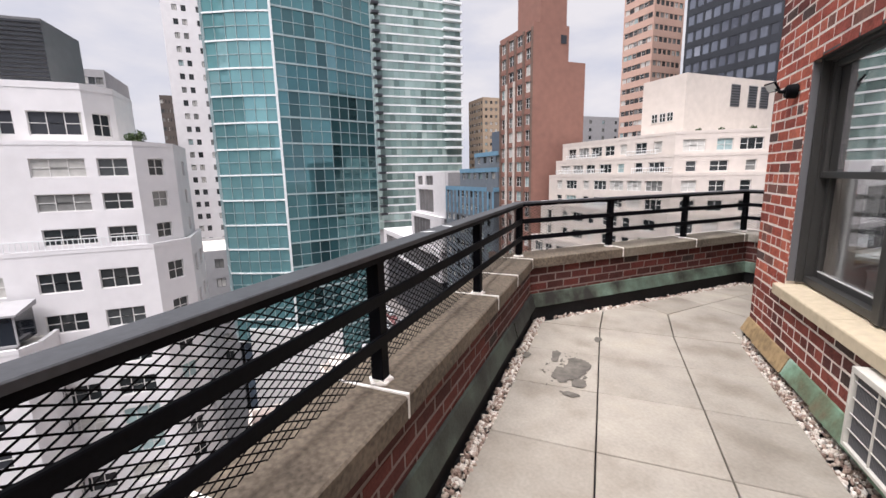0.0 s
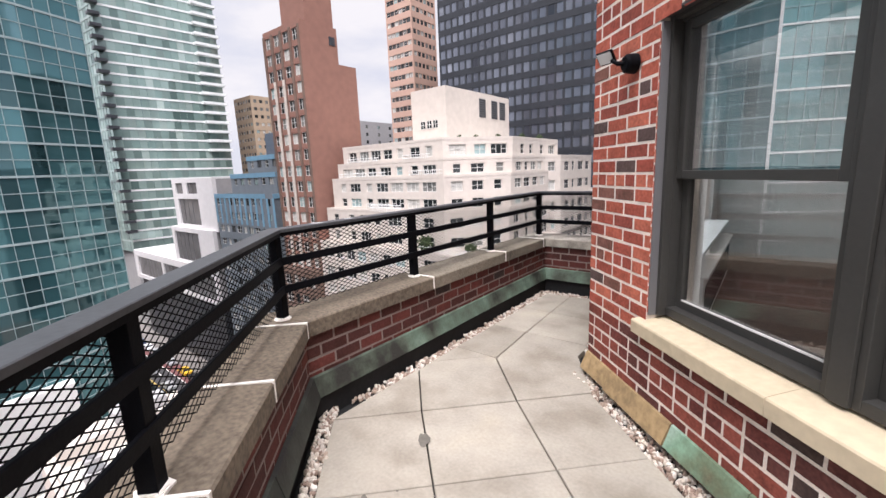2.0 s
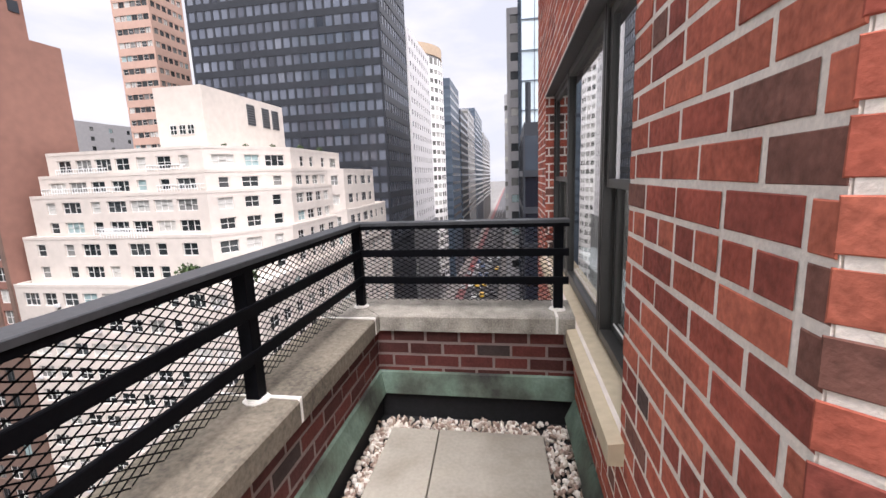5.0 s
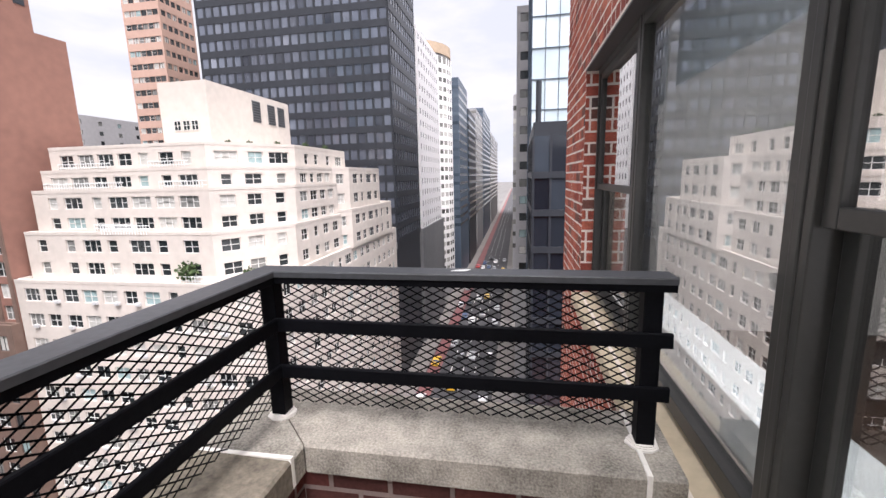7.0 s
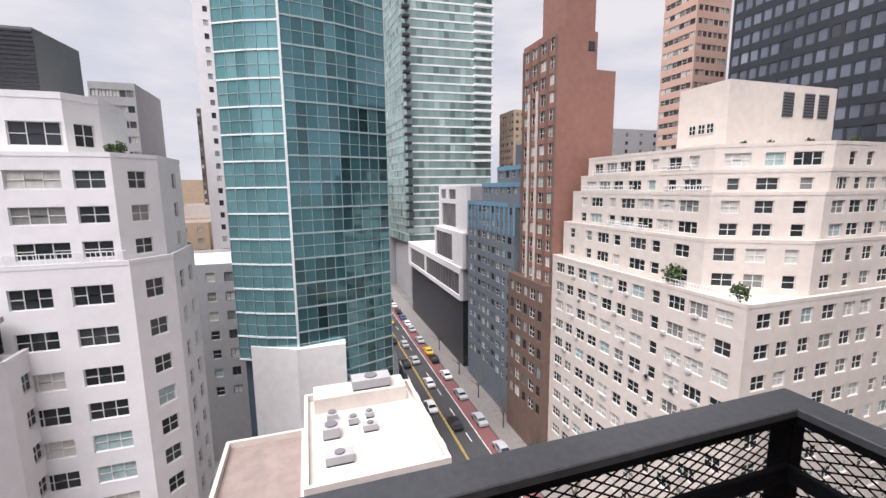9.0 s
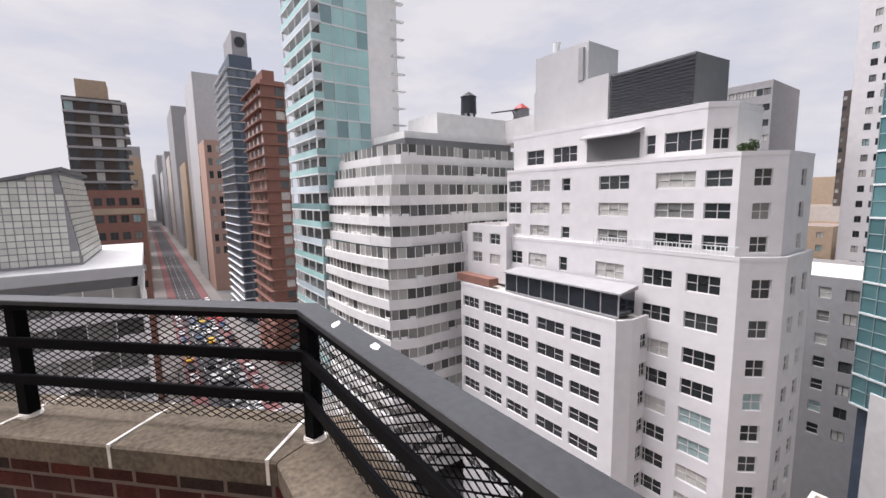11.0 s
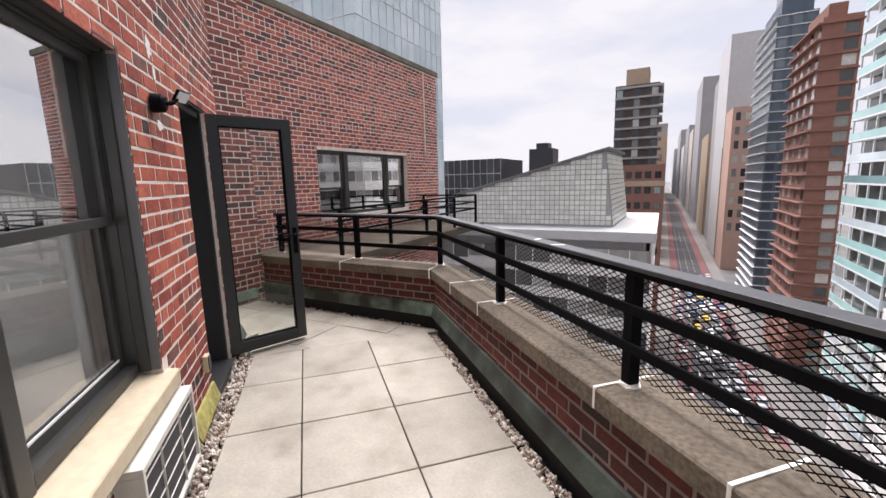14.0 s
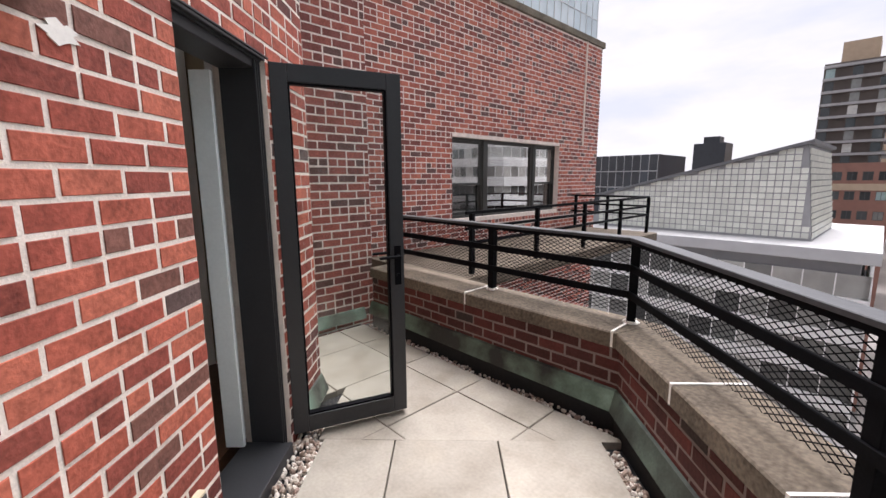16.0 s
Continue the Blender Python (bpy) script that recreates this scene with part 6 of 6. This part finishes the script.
for x0, x1, y0, y1, z1, w, n in ((-52, -28.6, -310, -263, 70, pale_render, 3), (-46, -27.8, -252, -228, 30, orange_wall, 4), (-50, -30, -350, -315, 60, grey_wall, 3), (-50, -28.2, -262, -253, 14, brown_wall, 4), (-50, -29, -420, -360, 30, tan_wall, 4), (-52, -29, -540, -460, 88, grey_wall, 4), (-56, -28.5, -640, -560, 52, cream_wall, 4), (-60, -28.5, -760, -660, 66, grey_wall, 4), (-60, -28, -900, -780, 48, pale_render, 4), (-60, -26, -1100, -920, 84, grey_wall, 4), (-60, -20, -1500, -1120, 60, pale_render, 4), (-2.4, 24, -560, -450, 30, pale_render, 4), (-2.4, 24, -760, -580, 48, grey_wall, 4), (-4, 30, -1200, -800, 52, pale_render, 4), (-2.4, 14, -330, -290, 26, tan_wall, 4), (-2.6, 12, -420, -350, 38, grey_wall, 4), (-2.0, 16, -230, -190, 4, brown_wall, 5), (-1.6, 16, -280, -250, 14, tan_wall, 5)):
    b = house("distant avenue tower of plain masonry")
    tier(b, x0, x1, y0, y1, STREET, z1, {"N": lambda w: even_bays(w, 5, 1.8, ("dark",), 0.5)} if y1 > -260 else {}, w, 6.2 if y1 < -200 else 3.1, 0.9, 4.4 if y1 < -200 else 2.2, roof=roof_tar, limit=-25)
t = balcony_tower("grey brown tower ringed by concrete balconies", 0.4, 12.4, -152, -138, 28.3, umber_wall, far_window, 2.95, 1.0, "WN", 0.45, edge=grey_wall)
block(t, 3.4, 9.8, -149, -141, 28.3, 33.4, tan_wall, "penthouse")
b = house("red brick warehouse with pale bands")
tier(b, -2.2, 9, -122, -106, STREET, 3.4, {"N": lambda w: even_bays(w, 5, 1.4, ("dark",), 0.4), "W": lambda w: even_bays(w, 6, 1.4, ("dark",), 0.4)}, rust_wall, 3.6, 1.0, 2.6, roof=roof_tar, limit=-20)
part("band", Geo().box(-2.3, 9.1, -106, -105.9, -1.0, 0.2).box(-2.3, -2.2, -122, -105.9, -1.0, 0.2), tan_wall, b)
# low institution with the sloping glass-block hall
b = house("low pale building with a sloping glass-block hall on its roof")
hall = [(3.7, -55, -5.2), (27, -55, -5.2), (27, -55, -1.0), (4.9, -55, 4.8)]
part("hall", Geo().add(hall + [(x - (0.5 if x < 10 else 0), -72, z) for x, _, z in hall], [(0, 1, 2, 3)[::-1], (4, 5, 6, 7), (0, 4, 7, 3)[::-1], (1, 2, 6, 5), (3, 7, 6, 2)[::-1], (0, 1, 5, 4)]), grey_wall, b)
g, bars = Geo(), Geo()
for i in range(34):
    x0 = 3.9 + i * 0.68
    top = 4.7 - (x0 - 4.9) * 5.8 / 22.1 if x0 > 4.9 else -5 + (x0 - 3.7) * 8.3
    z = -5.0
    while z < top - 0.4:
        g.box(x0 + 0.05, x0 + 0.64, -54.99, -54.93, z + 0.05, z + 0.62)
        z += 0.68
for i in range(24):
    z = -5.0
    while z < 4.0:
        y = -55.3 - i * 0.68
        g.box(3.58 - i * 0.02 + (z + 5.2) * 0.12, 3.68 - i * 0.02 + (z + 5.2) * 0.12, y - 0.6, y - 0.05, z + 0.05, z + 0.62)
        z += 0.68
part("glass_block", g, block_glass, b, kind="stuff")
part("hall_roof", Geo().add([(4.4, -54.4, 4.95), (27.4, -54.4, -1.1), (27.4, -72.5, -1.1), (3.9, -72.5, 4.95), (4.4, -54.4, 5.3), (27.4, -54.4, -0.75), (27.4, -72.5, -0.75), (3.9, -72.5, 5.3)], [(0, 1, 2, 3), (7, 6, 5, 4), (0, 4, 5, 1), (1, 5, 6, 2), (2, 6, 7, 3), (3, 7, 4, 0)]), louvre_metal, b)
part("podium_roof", Geo().soft(-1.6, 32, -80, -50, -6.4, -5.2, 0.1), pale_render, b)
banded(b, [((30, -50.4), (0, 1)), ((-1.2, -50.4), (0, 1)), ((-1.2, -80), (-1, 0))][::-1], STREET + 2, -6.4, 3.4, ribbon_glass, band_wall, 1.2, 2.4)
part("core", Geo().box(-0.4, 30, -80, -51.4, STREET, -6.4), grey_wall, b)
for x in (26, 29):
    roof_unit(x - 1, -58, -5.2, 2.4, 2, 1.5)
b = house("low dark glass office building behind the hall")
block(b, 29.8, 46, -100, -84, STREET, 6.0, dark_wall, "core")
curtain(b, [(46, -83.9), (29.8, -83.9)][::-1], -6.8, 6, 3.2, 1.6, black_glass, grey_wall, grey_wall, 0.2, 0.1, False)
b = house("dark distant office block with a small penthouse")
block(b, 39, 49, -182, -172, STREET, 13.6, dark_wall, "wall")
block(b, 41.5, 46.5, -180, -174, 13.6, 16, dark_wall, "penthouse")
# glass tower above the wing
b = house("pale blue glass tower rising behind the brick wing")
curtain(b, [(34.5, -42), (56, -42)], -20, 70, 3.6, 1.8, sky_glass, white_trim, white_trim, 0.08, 0.05, False)
curtain(b, [(34.5, -66), (34.5, -42)], -20, 70, 3.6, 1.8, sky_glass, white_trim, white_trim, 0.08, 0.05, False)
block(b, 34.7, 56, -66, -42.2, STREET, 69, grey_wall, "core")

# north along the avenue
b = house("black glass office tower with a grid of windows")
shell = [(-69, 89.5), (-27.2, 89.5)]
curtain(b, [(-27.2, 89.5), (-69, 89.5)], -12, 62, 3.35, 1.9, grid_glass, dark_wall, dark_wall, 1.35, 0.5, False)
curtain(b, [(-27.2, 111), (-27.2, 89.5)], -12, 62, 3.35, 1.9, grid_glass, dark_wall, dark_wall, 1.35, 0.5, False)
block(b, -69, -27.4, 89.7, 111, STREET, 62, dark_wall, "core")
part("lobby", Geo().box(-69, -27.2, 89.4, 89.5, -13.5, -9), grey_wall, b)
b = house("slim white concrete tower with punched dark windows")
tier(b, -44, -27.0, 113, 141, STREET, 38, {"E": lambda w: even_bays(w, 9, 1.3, ("dark",), 0.5), "S": lambda w: even_bays(w, 4, 1.2, ("dark",), 0.5)}, white_wall, 3.0, 0.8, 2.3, limit=-22)
block(b, -46, -26.6, 111.5, 143, STREET, -12, louvre_metal, "podium")
b = house("rounded pale tower with horizontal bands")
ringed = []
for i in range(9):
    a = radians(-78 + i * 19.5)
    ringed.append((-41 + 14.5 * math.cos(a), 165 + 14.5 * math.sin(a)))
curtain(b, ringed[::-1], STREET + 6, 44, 3.1, 3.0, ribbon_glass, band_wall, band_wall, 1.5, 0.5, True)
part("core", Geo().tube((-41, 165, STREET), (-41, 165, 47), 13.9, 28), grey_wall, b)
part("crown", Geo().tube((-41, 165, 44), (-41, 165, 47.5), 14.3, 28), tan_wall, b)
for x0, x1, y0, y1, z1, w in ((-50, -26.5, 185, 215, 42, navy_wall), (-60, -26, 216, 250, 34, dark_wall), (-60, -26, 255, 300, 40, grey_wall), (-60, -26, 305, 380, 48, navy_wall), (-60, -26, 390, 520, 40, grey_wall), (-3.4, 20, 130, 200, 24, grey_wall), (-3.4, 20, 210, 330, 36, grey_wall), (-3.4, 20, 340, 520, 44, tan_wall)):
    b = house("distant avenue office tower of glass and stone")
    block(b, x0, x1, y0, y1, STREET, z1, w, "core")
    floors = Geo()
    z = -20
    while z < z1 - 1:
        floors.box(x0 - 0.05, x1 + 0.05, y0 - 0.08, y1, z, z + 1.3)
        z += 3.6
    part("floor_band", floors, ribbon_glass if w is grey_wall else navy_glass, b, kind="stuff")
b = house("white striped stone tower on the near side of the avenue")
tier(b, -2.4, 14, 88, 118, STREET, 31, {"S": lambda w: even_bays(w, 5, 2.4, ("dark",), 0.3), "W": lambda w: even_bays(w, 8, 2.8, ("dark",), 0.3)}, grey_wall, 3.3, 1.2, 2.7, limit=-22)
b = house("blue mirrored glass tower on the near side of the avenue")
block(b, -0.2, 18, 62.2, 82, STREET, 62, navy_wall, "core")
curtain(b, [(18, 62), (-0.4, 62)], -20, 62, 3.7, 1.7, sky_glass, navy_wall, navy_wall, 0.1, 0.07, False)
curtain(b, [(-0.4, 82), (-0.4, 62)][::-1], -20, 62, 3.7, 1.7, sky_glass, navy_wall, navy_wall, 0.1, 0.07, False)
b = house("black stone office block beside the brick facade")
block(b, -0.7, 16, 44, 60, STREET, 6.0, dark_wall, "core")
curtain(b, [(-0.75, 44), (-0.75, 60)], -36, 6, 3.4, 1.5, black_glass, dark_wall, dark_wall, 0.6, 0.2, False)
curtain(b, [(16, 43.9), (-0.7, 43.9)], -36, 6, 3.4, 1.5, black_glass, dark_wall, dark_wall, 0.6, 0.2, False)
part("mast", Geo().tube((-0.3, 44.4, 6), (-0.3, 44.4, 9.5), 0.25, 8), dark_wall, b)
part("annexe", Geo().box(-1.2, 12, 9.8, 43, STREET, -30), rust_wall, b)

# west skyline
b = house("tall pale green glass apartment tower")
curtain(b, [(-161, 78), (-163.5, 43.8)], -20, 106, 3.25, 2.2, pale_glass, white_trim, pale_glass, 0.6, 0.08, True)
curtain(b, [(-163.5, 43.8), (-194, 41.2)], -20, 106, 3.25, 2.2, pale_glass, white_trim, pale_glass, 0.6, 0.08, False)
block(b, -194, -164, 44.2, 78, STREET, 106, grey_wall, "core")
for k in range(36):
    part("balcony", Geo().soft(-163.2, -160.8, 42.2, 45.0, -14 + k * 3.25, -13.1 + k * 3.25, 0.05), dark_wall, b)
for k in range(28):
    part("balcony", Geo().soft(-161.6, -159.6, 70.5, 78.4, 12 + k * 3.25, 12.9 + k * 3.25, 0.05), white_trim, b)
b = house("slim white apartment slab behind the teal tower")
tier(b, -130, -118, -17.5, -5, STREET, 66, {"E": lambda w: [(3.2, 1.0, "dark"), (5.0, 1.0, "dark"), (8.0, 1.0, "dark"), (9.8, 1.0, "dark")]}, white_wall, 3.0, 0.9, 2.2, limit=-18)
for x0, x1, y0, y1, z1, w, lbl in ((-190, -172, -29.6, -22.3, 29.5, umber_wall, "brown distant apartment tower"), (-120, -104, -34.0, -26.2, 22.4, grey_wall, "grey distant apartment tower"), (-95.6, -85.5, 98, 109, 76, orange_wall, "salmon brick tower with aqua balconies"), (-182, -168, 92, 108, 34, tan_wall, "tan brick tower in the distance"), (-150, -132, 110, 150, 22, grey_wall, "grey stepped distant office building")):
    b = house(lbl)
    tier(b, x0, x1, y0, y1, STREET, z1, {"E": lambda w: even_bays(w, 6, 1.3, ("dark",), 0.4), "S": lambda w: even_bays(w, 6, 1.5, ("dark", "single"), 0.4)} if x0 > -185 else {"E": lambda w: even_bays(w, 7, 1.6, ("dark",), 0.3)}, w, 3.0, 0.9, 2.2, limit=-8)

# older low houses that fill the blocks
rng = random.Random(7)
for n, (x, y, w, d, top) in enumerate(((-92, -10, 24, 16, -24), (-92, -27, 22, 14, -18), (-120, -2, 24, 20, -22), (-120, -24, 20, 18, -16), (-150, -8, 26, 22, -14), (-148, -32, 22, 20, -8), (-178, 0, 24, 24, -10), (-178, -30, 20, 20, -4), (-210, -10, 30, 30, 0), (-240, -30, 30, 40, 6), (-210, 50, 30, 24, 4), (-240, 60, 30, 30, 10), (-232, 30, 16, 18, -10), (-185, 2, 20, 20, 2), (-84, -12.5, 18, 14, -10.5), (-100, -52, 30, 24, -6), (-140, -60, 30, 30, 0))):
    b = house("older low brick house with flat roof")
    wall_kind = (brown_wall, tan_wall, grey_wall, cream_wall)[n % 4]
    tier(b, x - w / 2, x + w / 2, y - d / 2, y + d / 2, STREET, top, {"E": lambda q: even_bays(q, 5, 1.3, ("dark", "single"), 0.4)} if x > -160 else {}, wall_kind, 3.2, 0.9, 2.4, roof=roof_tar if n % 2 else roof_white, limit=-34)
    if n % 3 == 0:
        water_tank(x, y, top + 0.05)


# ---- cars ----
def car(paint, name="car", long=4.6, tall=1.45, word="parked"):
    ob = thing(name, "small %s car on the asphalt road" % word, "car")
    side = [(-long / 2, 0.35), (-long / 2, 0.8), (-long / 2 + 0.15, 0.92), (-long * 0.30, 0.98), (-long * 0.18, tall), (long * 0.16, tall), (long * 0.29, 0.95), (long / 2 - 0.12, 0.82), (long / 2, 0.6), (long / 2, 0.35)]
    k, g = len(side), Geo()
    g.add([(x, -0.88 + (0.16 if z > 1.1 else 0), z) for x, z in side] + [(x, 0.88 - (0.16 if z > 1.1 else 0), z) for x, z in side], [tuple(range(k)), tuple(range(k, 2 * k))[::-1]] + [(i, k + i, k + (i + 1) % k, (i + 1) % k) for i in range(k)])
    part("body", g, paint, ob)
    gl = Geo().add([(long * 0.165, -0.66, tall - 0.03), (long * 0.165, 0.66, tall - 0.03), (long * 0.295, 0.8, 0.98), (long * 0.295, -0.8, 0.98)], [(0, 3, 2, 1)])
    gl.add([(-long * 0.185, -0.66, tall - 0.03), (-long * 0.185, 0.66, tall - 0.03), (-long * 0.305, 0.8, 1.0), (-long * 0.305, -0.8, 1.0)], [(0, 1, 2, 3)])
    for s in (1, -1):
        gl.add([(-long * 0.16, s * 0.735, tall - 0.08), (long * 0.14, s * 0.735, tall - 0.08), (long * 0.24, s * 0.885, 1.0), (-long * 0.26, s * 0.885, 1.0)], [(0, 1, 2, 3) if s < 0 else (3, 2, 1, 0)])
    part("glazing", gl, black_glass, ob)
    for x in (-long * 0.31, long * 0.31):
        for y in (-0.82, 0.82):
            part("wheel", Geo().tube((x, y - 0.1, 0.33), (x, y + 0.1, 0.33), 0.33, 12), tyre_mat, ob)
    return ob


models = [car(p, "car", word=w) for p, w in zip(CAR_PAINT, ("white", "black", "silver", "yellow", "red", "blue"))]
lane_at = Matrix.Translation((-15.8, 60, STREET + 0.003))
rng, used = random.Random(3), 0
spots = []
for lane in (-21.3, -18.5, -15.8, -13.0, -8.7):
    y = -210 + rng.uniform(0, 12)
    while y < 230:
        spots.append((lane, y, 90 if lane > -30 else 0))
        y += rng.uniform(6.5, 13) if y < 0 else rng.uniform(11, 26)
for lane, turn in ((22.0, 0), (24.9, 0), (27.4, 0), (30.0, 180), (35.0, 180)):
    x = -42 - rng.uniform(0, 16)
    while x > -200:
        spots.append((x, lane, turn))
        x -= rng.uniform(8, 24) if lane not in (35.0, 22.0) else rng.uniform(5.6, 11)
for n, (x, y, turn) in enumerate(spots):
    m = pose(x, y, STREET + 0.018, 0, 0, turn)
    pick = models[rng.choice((0, 0, 0, 0, 0, 1, 1, 1, 1, 1, 1, 2, 2, 2, 2, 2, 5, 5, 3, 4))]
    if n < len(models):
        models[n].matrix_basis = m
    else:
        copy_thing(pick, m)


# ---- street trees ----
def street_tree(x, y, seed):
    rng = random.Random(seed)
    ob = thing("street_tree", "small street tree with thin bare twigs on the pavement", "tree", Matrix.Translation((x, y, STREET + 0.14)), "street trees")
    g = Geo().tube((0, 0, 0), (0, 0, 3.2), 0.14, 8, r2=0.1)
    tips = []
    for _ in range(9):
        a, e = rng.random() * 6.3, rng.uniform(0.5, 1.2)
        tip = Vector((math.cos(a) * math.cos(e), math.sin(a) * math.cos(e), math.sin(e))) * rng.uniform(2, 3.4) + Vector((0, 0, 2.8))
        g.tube((0, 0, rng.uniform(2.2, 3.1)), tip, 0.06, 5, r2=0.015)
        tips.append(tip)
    part("trunk", g, bark, ob)
    c = Geo()
    for tip in tips:
        for _ in range(26):
            p = tip + Vector((rng.gauss(0, 0.6), rng.gauss(0, 0.6), rng.gauss(0, 0.5)))
            c.add([(-1, 0, 0), (0, -1, 0.1), (1, 0, 0), (0, 1, 0.1)], [(0, 1, 2, 3)], 0, Matrix.LocRotScale(p, Euler((rng.random() * 6, rng.random() * 6, 0)), (0.2, 0.02, 1)))
    part("crown", c, bare_twig, ob, kind="stuff")


for n, x in enumerate((-46, -58, -68, -80, -92, -108)):
    street_tree(x, 38.4, n)
for n, y in enumerate((-60, -72, -86, -98, -112)):
    street_tree(-5.4, y, 20 + n)

# ---- bricks of the house walls ----
WALL_HOLES = [(*DOOR[:3], DOOR[3] - 0.035), (WIN[0], WIN[1], WIN[2] + 0.02, WIN[3] - 0.035), STONE, (ax0, ax1, az0, az1 + 0.02)]
FOOT = -0.03 + 7 * COURSE
HEAD = -0.03 + 31 * COURSE
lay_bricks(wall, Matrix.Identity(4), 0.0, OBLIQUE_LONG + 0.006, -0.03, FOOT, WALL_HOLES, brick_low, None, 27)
lay_bricks(wall, Matrix.Identity(4), 0.0, OBLIQUE_LONG + 0.006, FOOT, HEAD, WALL_HOLES, brick_red, (at_s(1.17), at_s(2.03), 0.2, 2.1), 21)
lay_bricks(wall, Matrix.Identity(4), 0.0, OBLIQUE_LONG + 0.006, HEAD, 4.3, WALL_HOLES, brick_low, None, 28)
lay_bricks(flank, Matrix.Identity(4), 0.0, 4.9, -0.97, 4.6, [(flank_window[0], flank_window[1], 0.47, 2.095)], brick_red, (0, 0.9, 0.4, 1.9), 22)
jamb = [(OBLIQUE @ Matrix.Translation((WIN[1], -0.085, 0)) @ pose(0, 0, 0, 0, 0, 90), 0.64, 2.1), (OBLIQUE @ Matrix.Translation((WIN[0], 0, 0)) @ pose(0, 0, 0, 0, 0, -90), 0.64, 2.1)]
for m, lo, hi in jamb:
    lay_bricks(wall, OBLIQUE.inverted() @ m, 0.0, 0.085, lo, hi - 0.05, [], brick_red, None, 23)
lay_bricks(flank, Matrix.Translation((flank_window[1], -0.085, 0)) @ pose(0, 0, 0, 0, 0, 90), 0.0, 0.085, 0.55, 2.1, [], brick_red, None, 24)
lay_bricks(recess, frame_of(RECESS_X, 0.3, 0, 1), 0.0, 2.6, -0.1, 4.6, [], brick_recess, None, 25)
lay_bricks(wing, Matrix.Identity(4), 0.0, 7.0, -8.0, 4.32, [(6.62 - 5.0, 6.62 - 1.9, 0.85, 2.14)], brick_wing, None, 26)
part("wing_downpipe", Geo().tube((6.62 - 4.95 - 0.9, 0.05, 2.2), (6.62 - 4.95 - 0.9, 0.05, 4.3), 0.02, 8), mortar, wing, "pale vertical mortar seam")
